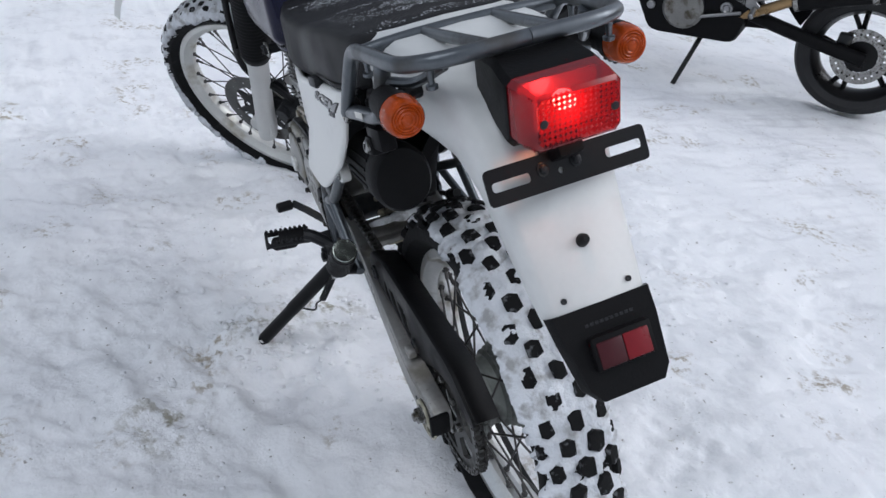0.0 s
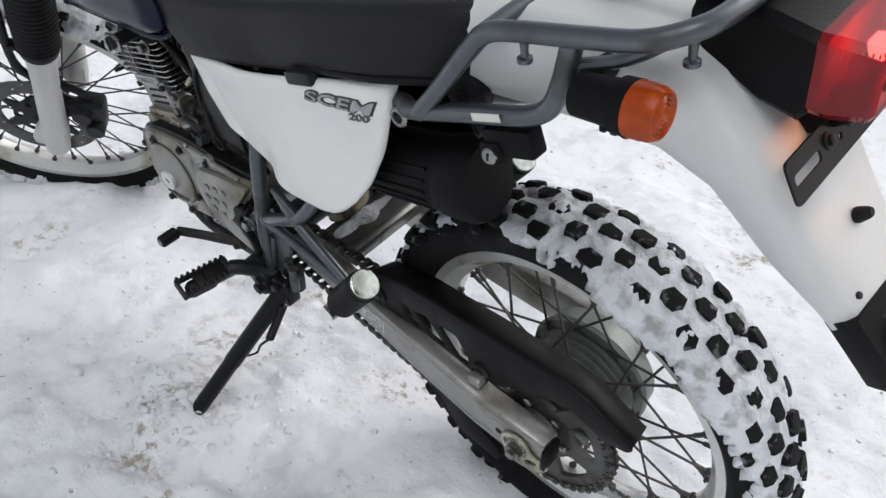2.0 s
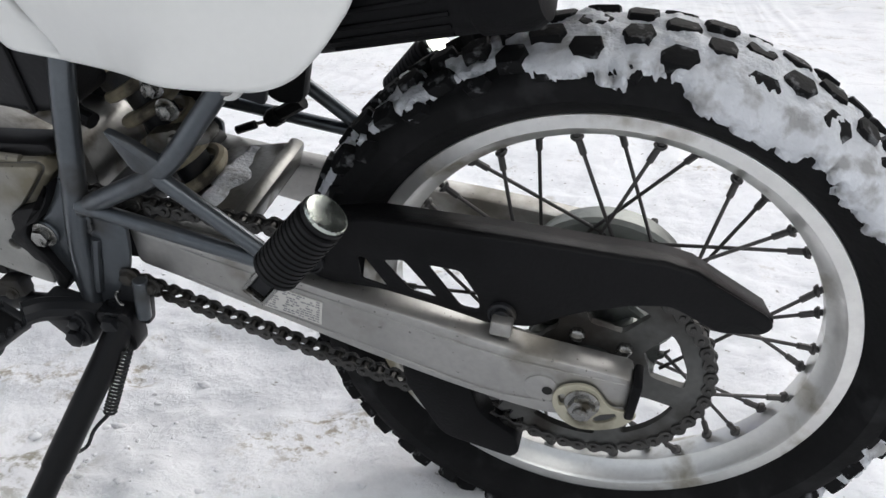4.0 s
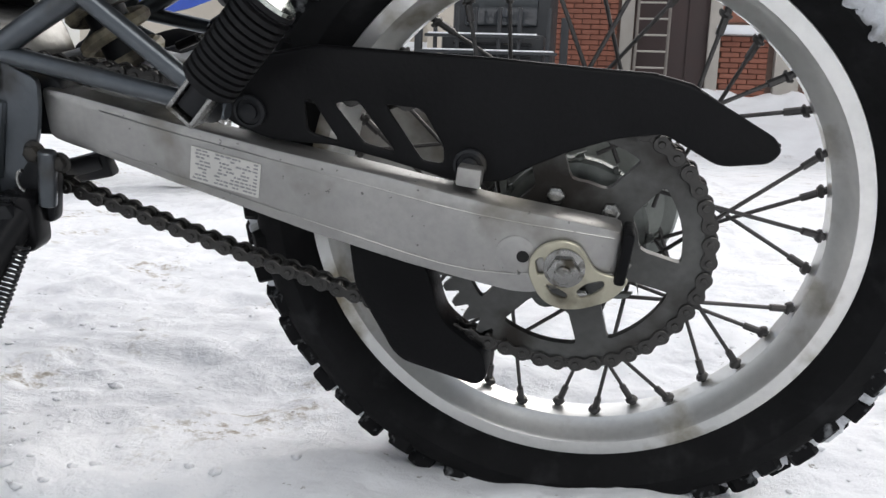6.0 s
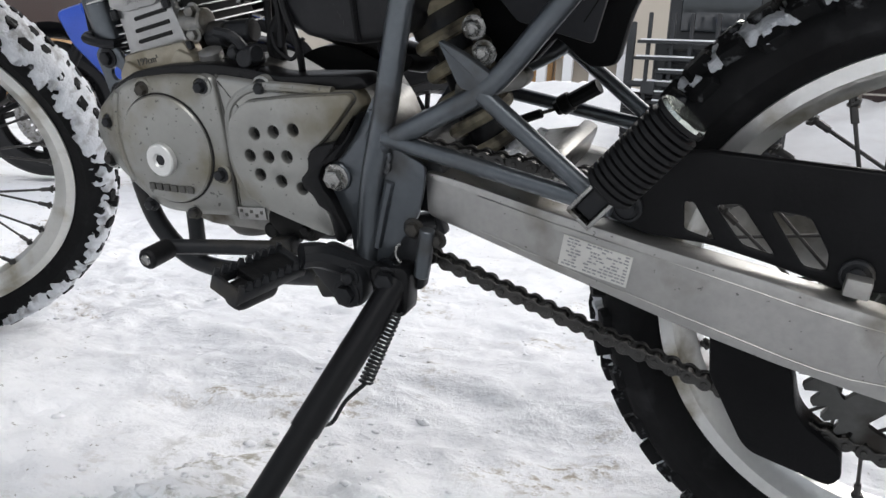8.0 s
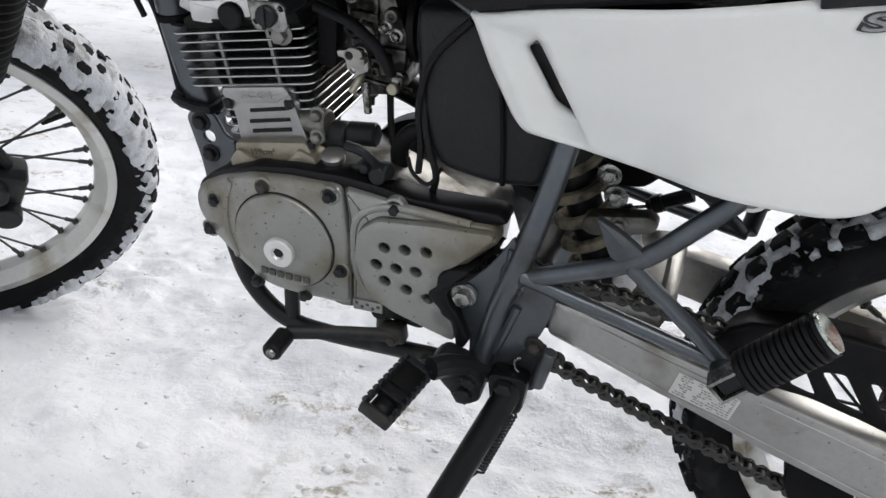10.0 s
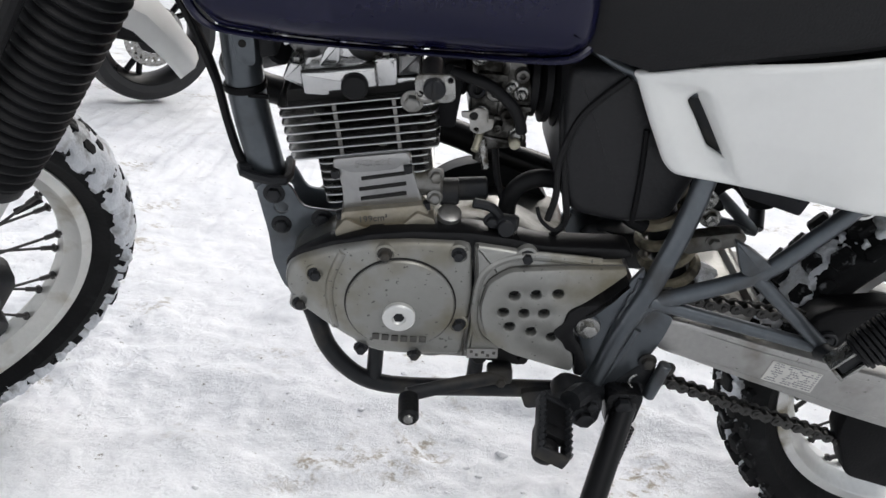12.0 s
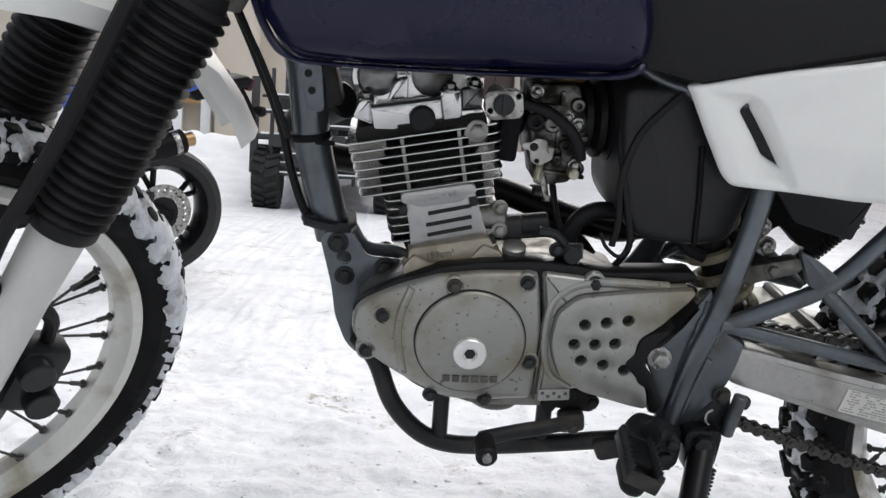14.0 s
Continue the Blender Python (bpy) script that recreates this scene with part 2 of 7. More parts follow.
# ---- ground: trodden snow, one sheet to the horizon ----
def field(x, y, cell, seed):
    """Smooth value noise of the given cell size, -1 to 1."""
    rng = np.random.RandomState(seed)
    g = rng.rand(256, 256) * 2 - 1
    u, v = x / cell, y / cell
    i, j = np.floor(u).astype(int), np.floor(v).astype(int)
    fu, fv = u - i, v - j
    fu, fv = fu * fu * (3 - 2 * fu), fv * fv * (3 - 2 * fv)
    a, b = g[i % 256, j % 256], g[(i + 1) % 256, j % 256]
    c, d = g[i % 256, (j + 1) % 256], g[(i + 1) % 256, (j + 1) % 256]
    return (a * (1 - fu) + b * fu) * (1 - fv) + (c * (1 - fu) + d * fu) * fv


def ground_height(x, y):
    x, y = np.asarray(x, float), np.asarray(y, float)
    t = np.clip((-y - 9.6) / 2.2, 0, 1)
    rise = 0.45 * t * t * (3 - 2 * t)
    h = rise + 0.012 * field(x, y, 0.9, 1) + 0.007 * field(x, y, 0.33, 2) + 0.006 * field(x, y, 0.13, 3) + 0.0045 * field(x, y, 0.055, 4) + 0.0035 * field(x, y, 0.028, 14)
    # crisp ridges of trodden snow and the hollows of old footmarks
    tread = np.clip(field(x, y, 0.45, 16) + 0.40, 0.12, 1)
    d_s = np.hypot(x - 0.58, (y - 0.20) * 1.2)
    near = np.exp(-(d_s / 0.24) ** 2)
    tread = np.clip(tread + 0.9 * near, 0, 1.3)
    h = h - 0.015 * tread * np.abs(field(x, y, 0.17, 17)) - 0.012 * tread * np.abs(field(x, y, 0.075, 18))
    h = h + 0.010 * tread * np.clip(field(x, y, 0.036, 19) - 0.05, 0, 1) + 0.005 * tread * np.abs(field(x, y, 0.019, 20))
    h = h + 0.030 * near * np.clip(field(x, y, 0.085, 21) + 0.15, 0, 1) + 0.016 * near * np.clip(field(x, y, 0.045, 22), 0, 1)
    # a shallow rut that runs past the stand, with pushed-up edges
    rut = (y - 0.42 - 0.55 * (x - 0.35)) / 0.035 + 0.5 * field(x, y, 0.3, 23)
    along_rut = np.clip(1.2 - np.abs(x - 0.45) / 0.45, 0, 1)
    h = h + along_rut * (-0.014 * np.exp(-rut ** 2) + 0.009 * np.exp(-(rut - 1.9) ** 2) + 0.007 * np.exp(-(rut + 1.9) ** 2)) * (0.8 + 0.5 * field(x, y, 0.07, 24))
    h = h + 0.006 * np.clip(field(x, y, 0.085, 5) - 0.30, 0, 1) * 2.0 - 0.012 * np.clip(field(x, y, 0.21, 15) - 0.35, 0, 0.25) * 4.0
    h = h + 0.05 * field(x, y, 1.7, 6) * t
    # the snow pressed up beside the tyres and round the foot of the stand
    for cx, cy, r, a in ((0.0, -0.17, 0.09, 0.016), (-0.05, 0.02, 0.07, 0.012), (1.42, 0.06, 0.1, 0.014), (0.574, 0.272, 0.05, 0.018), (0.63, 0.20, 0.06, 0.012)):
        d2 = ((x - cx) ** 2 + (y - cy) ** 2) / r ** 2
        h = h + a * np.exp(-d2) * (0.7 + 0.6 * field(x, y, 0.04, 9))
    return h


def spread(lo, hi, step, far):
    mid = list(np.arange(lo, hi, step))
    out, d, p = [], step, hi
    while p < far:
        out.append(p)
        d *= 1.16
        p += d
    left, d, p = [], step * 1.16, lo - step * 1.16
    while p > -far:
        left.append(p)
        d *= 1.16
        p -= d
    return np.array(left[::-1] + mid + out)


gx, gy = spread(-0.75, 2.1, 0.0085, 400.0), spread(-1.2, 0.95, 0.0085, 400.0)
GX, GY = np.meshgrid(gx, gy, indexing="ij")
GZ = ground_height(GX, GY) * np.where(np.hypot(GX, GY) > 60, 0.3, 1.0)
nx, ny = len(gx), len(gy)
verts = np.stack([GX, GY, GZ], -1).reshape(-1, 3)
idx = np.arange(nx * ny).reshape(nx, ny)
quads = np.stack([idx[:-1, :-1], idx[1:, :-1], idx[1:, 1:], idx[:-1, 1:]], -1).reshape(-1, 4)
me = bpy.data.meshes.new("ground")
me.from_pydata(verts.tolist(), [], quads.tolist())
me.shade_smooth()
ground = tagged(new("ground", me), "trodden white snow with grey footmarks and dirt specks", "snow", kind="structure")

SNOW = bpy.data.materials.new("trodden_snow")
SNOW.use_nodes = True
sn, sl = SNOW.node_tree.nodes, SNOW.node_tree.links
sb = sn["Principled BSDF"]
sb.inputs["Roughness"].default_value = 0.6
sb.inputs["Specular IOR Level"].default_value = 0.25
stc = sn.new("ShaderNodeTexCoord")


def snow_noise(scale, detail=6.0, rough=0.55):
    t = sn.new("ShaderNodeTexNoise")
    t.inputs["Scale"].default_value, t.inputs["Detail"].default_value, t.inputs["Roughness"].default_value = scale, detail, rough
    sl.new(stc.outputs["Object"], t.inputs["Vector"])
    return t.outputs["Fac"]


def snow_range(src, a, b, c=0.0, d=1.0):
    r = sn.new("ShaderNodeMapRange")
    for key, v in (("From Min", a), ("From Max", b), ("To Min", c), ("To Max", d)):
        r.inputs[key].default_value = v
    sl.new(src, r.inputs["Value"])
    return r.outputs["Result"]


def snow_mix(f, a, b):
    x = sn.new("ShaderNodeMix")
    x.data_type = "RGBA"
    sl.new(f, x.inputs["Factor"])
    for s, v in ((x.inputs[6], a), (x.inputs[7], b)):
        if isinstance(v, tuple):
            s.default_value = (*v, 1)
        else:
            sl.new(v, s)
    return x.outputs[2]


def snow_mul(a, b):
    x = sn.new("ShaderNodeMath")
    x.operation = "MULTIPLY"
    sl.new(a, x.inputs[0])
    sl.new(b, x.inputs[1])
    return x.outputs[0]


sc = snow_mix(snow_range(snow_noise(2.2), 0.35, 0.65), (0.81, 0.825, 0.85), (0.89, 0.898, 0.915))
sc = snow_mix(snow_range(snow_noise(6.0, 9.0, 0.70), 0.50, 0.67, 0.0, 0.50), sc, (0.57, 0.58, 0.605))
sc = snow_mix(snow_mul(snow_range(snow_noise(4.0, 4.0), 0.57, 0.66), snow_range(snow_noise(42.0, 7.0, 0.72), 0.50, 0.60)), sc, (0.40, 0.36, 0.30))
sc = snow_mix(snow_range(snow_noise(62.0, 4.0, 0.6), 0.67, 0.72, 0.0, 0.75), sc, (0.17, 0.15, 0.12))
for spot, size in (((0.70, 0.09, 0), 0.13), ((0.36, 0.49, 0), 0.11), ((0.62, 0.26, 0), 0.10)):
    far = sn.new("ShaderNodeVectorMath")
    far.operation = "DISTANCE"
    sl.new(stc.outputs["Object"], far.inputs[0])
    far.inputs[1].default_value = spot
    sc = snow_mix(snow_mul(snow_range(far.outputs["Value"], size, size * 0.25), snow_range(snow_noise(24.0, 8.0, 0.70), 0.50, 0.60, 0.0, 0.85)), sc, (0.27, 0.25, 0.18))
sl.new(sc, sb.inputs["Base Color"])
sbump = sn.new("ShaderNodeBump")
sbump.inputs["Strength"].default_value, sbump.inputs["Distance"].default_value = 0.66, 0.015
sl.new(snow_noise(30.0, 10.0, 0.68), sbump.inputs["Height"])
sl.new(sbump.outputs[0], sb.inputs["Normal"])
me.materials.append(SNOW)


# crumbs and clods of snow, thickest where it was trodden round the stand
rng = random.Random(77)
cv, cf = [], []
ball = bmesh.new()
bmesh.ops.create_icosphere(ball, subdivisions=1, radius=1.0)
ball_v = [v.co.copy() for v in ball.verts]
ball_f = [[v.index for v in f.verts] for f in ball.faces]
ball.free()
spots = []
for k in range(900):
    if k < 260:
        a, d = rng.uniform(0, 6.283), abs(rng.gauss(0, 0.16))
        x, y = 0.58 + d * math.cos(a), 0.24 + d * math.sin(a)
        size = rng.uniform(0.0025, 0.008) if k > 14 else rng.uniform(0.008, 0.013)
    else:
        x, y = rng.uniform(-0.7, 2.0), rng.uniform(-1.1, 0.9)
        if lump(x, y, 0.3, 3.1) < 0.02:
            continue
        size = rng.uniform(0.002, 0.006)
    spots.append((x, y, size))
heights = ground_height([s_[0] for s_ in spots], [s_[1] for s_ in spots])
for (x, y, size), z in zip(spots, heights):
    off, sx, sy_, sz = rng.uniform(0, 50), rng.uniform(0.7, 1.5), rng.uniform(0.7, 1.5), rng.uniform(0.3, 0.6)
    base = len(cv)
    for v in ball_v:
        n_ = 1.0 + 0.55 * noise.noise(v * 1.6 + Vector((off, 0, 0)))
        cv.append((x + v.x * size * sx * n_, y + v.y * size * sy_ * n_, float(z) + size * 0.15 + v.z * size * sz * n_))
    cf += [[base + i for i in f] for f in ball_f]
crumb_me = bpy.data.meshes.new("snow_crumbs")
crumb_me.from_pydata(cv, [], cf)
crumb_me.materials.append(SNOW)
crumb_me.shade_smooth()
tagged(new("snow_crumbs", crumb_me), "loose crumbs and clods of trodden snow", "snow", kind="stuff")


# ---- wheels ----
def crown(y, w, rt):
    """Radius of the tread and the slope of its surface at y."""
    a = abs(y) / w
    r = rt - 0.020 * a ** 2.8
    slope = -0.020 * 2.8 * a ** 1.8 / w * (1 if y > 0 else -1)
    return r, slope


def tyre(parent, rr, rt, w, n, rows, seed, knob=0.013, cover=0.0, rear_snow=False, level=0.0140, grow=1.12):
    rng = random.Random(seed)
    half = [(rr - 0.004, 0.48 * w), (rr + 0.0034, 0.57 * w), (rr + 0.0075, 0.70 * w), (rr + 0.017, 0.88 * w), (rr + 0.40 * (rt - rr), w), (rr + 0.62 * (rt - rr), 0.99 * w)]
    half += [(crown(f * w, w, rt)[0], f * w) for f in (0.95, 0.8, 0.6, 0.4, 0.2)]
    prof = [(r, -y) for r, y in half] + [(rt, 0)] + [(r, y) for r, y in half[::-1]]
    carcass = Shape().lathe(prof, seg=96, closed=False, caps=False)
    # inner side of the tyre, against the rim
    t = part("tyre", carcass, TYRE, parent, "black knobbly off-road tyre")
    vs, fs = [], []
    for i in range(n):
        for y0, tang, wide in rows[i % len(rows)]:
            for y in ((y0, -y0) if y0 else (0.0,)):
                a = 2 * math.pi * (i + 0.10 * rng.uniform(-1, 1)) / n
                r, slope = crown(y, w, rt)
                nrm = Vector((1, 0, -slope)).normalized()  # radial, tangential, axial
                ax = Vector((nrm.z, 0, -nrm.x)) * -1
                base = len(vs)
                tw = rng.uniform(-0.20, 0.20)
                kx, ky = rng.uniform(0.86, 1.06), rng.uniform(0.86, 1.06)
                top = knob * rng.uniform(0.84, 1.06) * (0.62 if abs(y) > 0.8 * w else 1.0)
                jit = [(rng.uniform(0.90, 1.08), rng.uniform(-0.12, 0.12)) for q in range(6)]
                for lift, k in ((-0.004, 1.10), (top - 0.0015, 0.98), (top, 0.90), (top + 0.0004, 0.36)):
                    for q in range(6):
                        b = radians((36, 90, 144, 216, 270, 324)[q]) + tw + jit[q][1]
                        fat = 1.00 if q % 3 != 1 else 0.86
                        p = Vector((r, 0, y)) + nrm * lift + ax * (math.cos(b) * wide * k * grow * kx * fat * jit[q][0]) + Vector((0, math.sin(b) * tang * k * grow * 1.08 * ky * fat * jit[q][0], 0))
                        ca, sa = math.cos(a), math.sin(a)
                        vs.append((p.x * ca - p.y * sa, p.z, p.x * sa + p.y * ca))
                b = base
                fs.append(tuple(b + 18 + q for q in range(6)))
                for lvl in (0, 6, 12):
                    fs += [(b + lvl + q, b + lvl + (q + 1) % 6, b + lvl + 6 + (q + 1) % 6, b + lvl + 6 + q) for q in range(6)]
    km = bpy.data.meshes.new("tread")
    km.from_pydata(vs, [], [tuple(f) for f in fs])
    km.materials.append(KNOB)
    kn = tagged(new("tread", km), "black rubber tread knobs", kind="stuff")
    kn.parent = parent
    # packed snow between the knobs
    na, ny_ = 560, 46
    rings = []
    for j in range(ny_ + 1):
        f = (-1.0 + 2.0 * j / ny_) * 1.32
        ring = []
        for i in range(na):
            a = 2 * math.pi * i / na
            y = min(max(f, -1.0), 1.0) * w
            r, slope = crown(y, w, rt)
            nrm = Vector((1, 0, -slope)).normalized()
            over = max(0.0, abs(f) - 1.0)
            if over > 0:
                nrm = Vector((0.25, 0, 1 if f > 0 else -1)).normalized()
                r -= over * 0.070
                y *= 1.0 - 0.20 * over
            q = Vector((math.cos(a) * rt, f * w, math.sin(a) * rt))
            big = noise.noise(q * 9.0 + Vector((seed, 0, 0)))
            mid = noise.noise(q * 30.0 + Vector((0, seed, 0)))
            fine = noise.noise(q * 95.0)
            grain = noise.noise(q * 240.0)
            up = math.sin(a)
            if rear_snow:
                # caked behind and above, thin in front and below
                g = (0.5 + 0.5 * math.cos(a - radians(146))) ** 1.4
                m = -0.07 + 0.88 * g + 0.90 * big + 0.70 * mid + 0.50 * fine + 0.25 * grain
                m -= max(0.0, abs(f) - 0.66) * (4.4 - 2.5 * g) + 1.6 * over * (1.3 - g)
                pile = -0.0030 + 0.0026 * g + 0.0026 * g * min(1.0, max(0.0, (abs(f) - 0.60) / 0.25))
            else:
                m = cover + 0.15 * up * up + 0.70 * big + 0.75 * mid + 0.50 * fine + 0.25 * grain
                m -= max(0.0, abs(f) - 0.70) * 1.5 + 1.6 * over
                pile = 0.0015
            s = min(max((m + 0.08) / 0.24, 0), 1)
            s = s * s * (3 - 2 * s)
            lift = -0.006 - 0.05 * over + s * (level + pile + 0.0050 * big + 0.0046 * mid + 0.0030 * fine + 0.0020 * grain + 0.034 * over)
            if j in (0, ny_):
                lift = -0.030
            p = Vector((r, 0, y)) + nrm * lift
            ring.append(Vector((p.x * math.cos(a), p.z, p.x * math.sin(a))))
        rings.append(ring)
    crust = part("snow_crust", Shape().rings(rings, caps=False), SNOW_CRUST, parent, "packed white snow between the tyre knobs", sharp=180)
    return t, crust


def rim(parent, rf, hw, material=None, label=""):
    """rf: radius of the flanges, hw: half the width over them."""
    prof = [(rf - 0.001, hw - 0.004), (rf, hw - 0.002), (rf - 0.001, hw), (rf - 0.014, hw), (rf - 0.0165, hw - 0.003), (rf - 0.020, hw * 0.62), (rf - 0.031, hw * 0.36), (rf - 0.0325, 0)]
    full = prof + [(r, -y) for r, y in prof[-2::-1]]
    inner = [(rf - 0.004, -(hw - 0.004)), (rf - 0.012, -hw * 0.5), (rf - 0.027, -hw * 0.3), (rf - 0.027, hw * 0.3), (rf - 0.012, hw * 0.5), (rf - 0.004, hw - 0.004)]
    return part("rim", Shape().lathe(full + inner, seg=120, closed=True), material or ALU_RIM, parent, label or "bare aluminium wheel rim")


def spokes(parent, r_out, hubs, n=36, cross=38, label=""):
    """hubs: (radius, y) of the flanges. One mesh for each of the four leads, turned round the axle."""
    kinds = {}
    for i in range(n):
        side, lead = i % 2, (i // 2) % 2
        if (side, lead) not in kinds:
            rh, yh = hubs[side]
            ang = radians(-cross if lead else cross)
            a = Vector((rh * math.cos(ang), yh, rh * math.sin(ang)))
            b = Vector((r_out, 0.006 if side == 0 else -0.006, 0))
            d = (b - a).normalized()
            s = Shape().rod(a, b, 0.0019, seg=7)
            s.rod(b - d * 0.020, b + d * 0.004, 0.0034, seg=7)
            s.lathe([(0.0060, 0), (0.0064, 0.002), (0.004, 0.005)], b - Vector((0.001, 0, 0)), (-1, 0, 0), 10)
            ob = part("spoke", s, SPOKE, parent)
            kinds[(side, lead)] = ob.data
        else:
            ob = new("spoke", kinds[(side, lead)])
            ob.parent = parent
        ob.matrix_basis = Matrix.Rotation(-2 * math.pi * i / n - radians(2.3), 4, "Y")


HUB_GREY = mat("dull_hub_casting", (0.235, 0.25, 0.235), 0.45, 0.6, 0.2, dirt=(0.06, 0.06, 0.055), dirt_amount=0.4, bump=0.25)
SPOKE = mat("dull_spoke_steel", (0.075, 0.072, 0.07), 0.45, 0.7, 0.2)

# ---- the motorcycle: x ahead, y to its left, z up, from the middle of the rear axle ----
BIKE = pose(0, 0.0049, 0.279, -14.734, 0.475, 0)
bike = tagged(group("motorcycle", None, BIKE), "white and dark blue trail motorcycle on its side stand", "motorcycle")


def to_bike(p):
    return BIKE.inverted() @ Vector(p)


# rear wheel
rear = group("rear_wheel", bike, Matrix.Translation((-0.004, 0.0015, -0.0095)) @ Vector((0, 1, 0)).rotation_difference(Vector((0.006, 1, 0.0))).to_matrix().to_4x4(), "rear spoked wheel with a snow-caked tyre")
tyre(rear, 0.2440, 0.307, 0.054, 58, [((0.0, 0.0150, 0.0120), (0.036, 0.0150, 0.0115)), ((0.0185, 0.0145, 0.0125), (0.0480, 0.013, 0.008))], 3, knob=0.0125, rear_snow=True, grow=1.10)
rim(rear, 0.2472, 0.032)
spokes(rear, 0.2132, ((0.071, 0.046), (0.078, -0.030)))
part("hub", Shape().lathe([(0.020, 0.075), (0.034, 0.074), (0.036, 0.056), (0.062, 0.052), (0.065, 0.048), (0.065, 0.040), (0.060, 0.034), (0.055, 0.024), (0.058, 0.008), (0.066, 0.004), (0.060, -0.002), (0.070, -0.006), (0.064, -0.011), (0.075, -0.015), (0.069, -0.020), (0.080, -0.024), (0.074, -0.028), (0.092, -0.030), (0.095, -0.036), (0.091, -0.040), (0.088, -0.066), (0.070, -0.074), (0.03, -0.078)], seg=48), HUB_GREY, rear, "ribbed grey drum brake hub")
lobes, lobe_holes = [], []
for k in range(96):
    a = 2 * math.pi * k / 96
    rad = 0.067 + 0.012 * max(-0.4, math.cos(6 * (a - radians(108)))) ** 1
    lobes.append((rad * math.cos(a), rad * math.sin(a)))
for k in range(6):
    for da in (-14, 14):
        a = radians(108 + 60 * k + da)
        lobe_holes.append(circle(0.0665 * math.cos(a), 0.0665 * math.sin(a), 0.0038, 8))
part("spoke_flange", Shape().plate(lobes, 0.046, 0.0525, lobe_holes, bevel=0.0012, segs=1), HUB_GREY, rear, "grey-green cast hub flange with spoke holes")
s = Shape()
for k in range(6):
    a = radians(75 + 60 * k)
    s.plate(rounded([(0.030, -0.016), (0.060, -0.010), (0.064, 0.0), (0.060, 0.010), (0.030, 0.016)], 0.006), 0.056, 0.068, m=Matrix.Rotation(-a, 4, "Y"), bevel=0.002)
part("sprocket_carrier", s.lathe([(0.042, 0.056), (0.044, 0.060), (0.042, 0.070)], seg=32), HUB_GREY, rear)
teeth = []
for k in range(44):
    a = 2 * math.pi * k / 44
    for da, r in ((-0.42, 0.1065), (-0.16, 0.1175), (0.16, 0.1175), (0.42, 0.1065)):
        b = a + da * 2 * math.pi / 44
        teeth.append((r * math.cos(b), r * math.sin(b)))
holes = []
for k in range(6):
    a0, a1 = radians(75 + 60 * k + 8.5), radians(75 + 60 * k + 51.5)
    arc = [a0 + (a1 - a0) * q / 8 for q in range(9)]
    outer = [(0.0915 * math.cos(a), 0.0935 * math.sin(a)) for a in arc]
    am = (a0 + a1) / 2
    inner = [(0.057 * math.cos(am + d), 0.057 * math.sin(am + d)) for d in (0.27, 0.0, -0.27)]
    holes.append(rounded(outer + inner, 0.006, 2))
holes.append(circle(0, 0, 0.030, 24))
part("sprocket", Shape().plate(teeth, 0.0760, 0.0835, holes), SPROCKET, rear, "worn steel rear sprocket", sharp=30)
each("sprocket_bolt", STEEL, rear, hexes([((0.046 * math.cos(radians(75 + 60 * k)), 0.0805, 0.046 * math.sin(radians(75 + 60 * k))), (0, 1, 0), 0.0075, 0.008) for k in range(6)]))
part("axle", Shape().rod((0, 0.10, 0), (0, 0.1470, 0), 0.0072), STEEL, rear, "zinc axle bolt")
part("axle_nut", Shape().lathe([(0.0165, 0.1298), (0.0165, 0.1318), (0.0155, 0.1324)], seg=24).bolt((0, 0.1322, 0), r=0.0128, h=0.010, washer=False), STEEL, rear)
cam_edge = rounded([(0.0285, -0.0085), (0.0275, 0.0060), (0.0185, 0.0180), (0.0020, 0.0230), (-0.0110, 0.0195), (-0.0180, 0.0086), (-0.0250, -0.0025), (-0.0375, -0.0050), (-0.0510, -0.0068), (-0.0450, -0.0168), (-0.0356, -0.0273), (-0.0122, -0.0362), (0.0052, -0.0369), (0.0190, -0.0282)], 0.008, 3)
cam_slots = [rounded(h, 0.003, 2) for h in ([(0.0232, 0.0044), (0.0168, 0.0085), (0.0140, -0.0062), (0.0207, -0.0087)], [(0.0155, -0.0155), (0.0074, -0.0167), (-0.0038, -0.0232), (-0.0018, -0.0275), (0.0090, -0.0246)], [(-0.0092, -0.0208), (-0.0168, -0.0131), (-0.0307, -0.0085), (-0.0320, -0.0143), (-0.0228, -0.0223), (-0.0123, -0.0264)])]
part("chain_adjuster", Shape().plate(cam_edge, 0.1255, 0.1298, cam_slots, bevel=0.0007, segs=1), GOLD, rear, "yellow zinc snail cam chain adjuster")


# swingarm
def arm_y(x, y, z):
    return y + 0.123 - (min(max(x, 0.070), 0.42) - 0.1) * 0.075


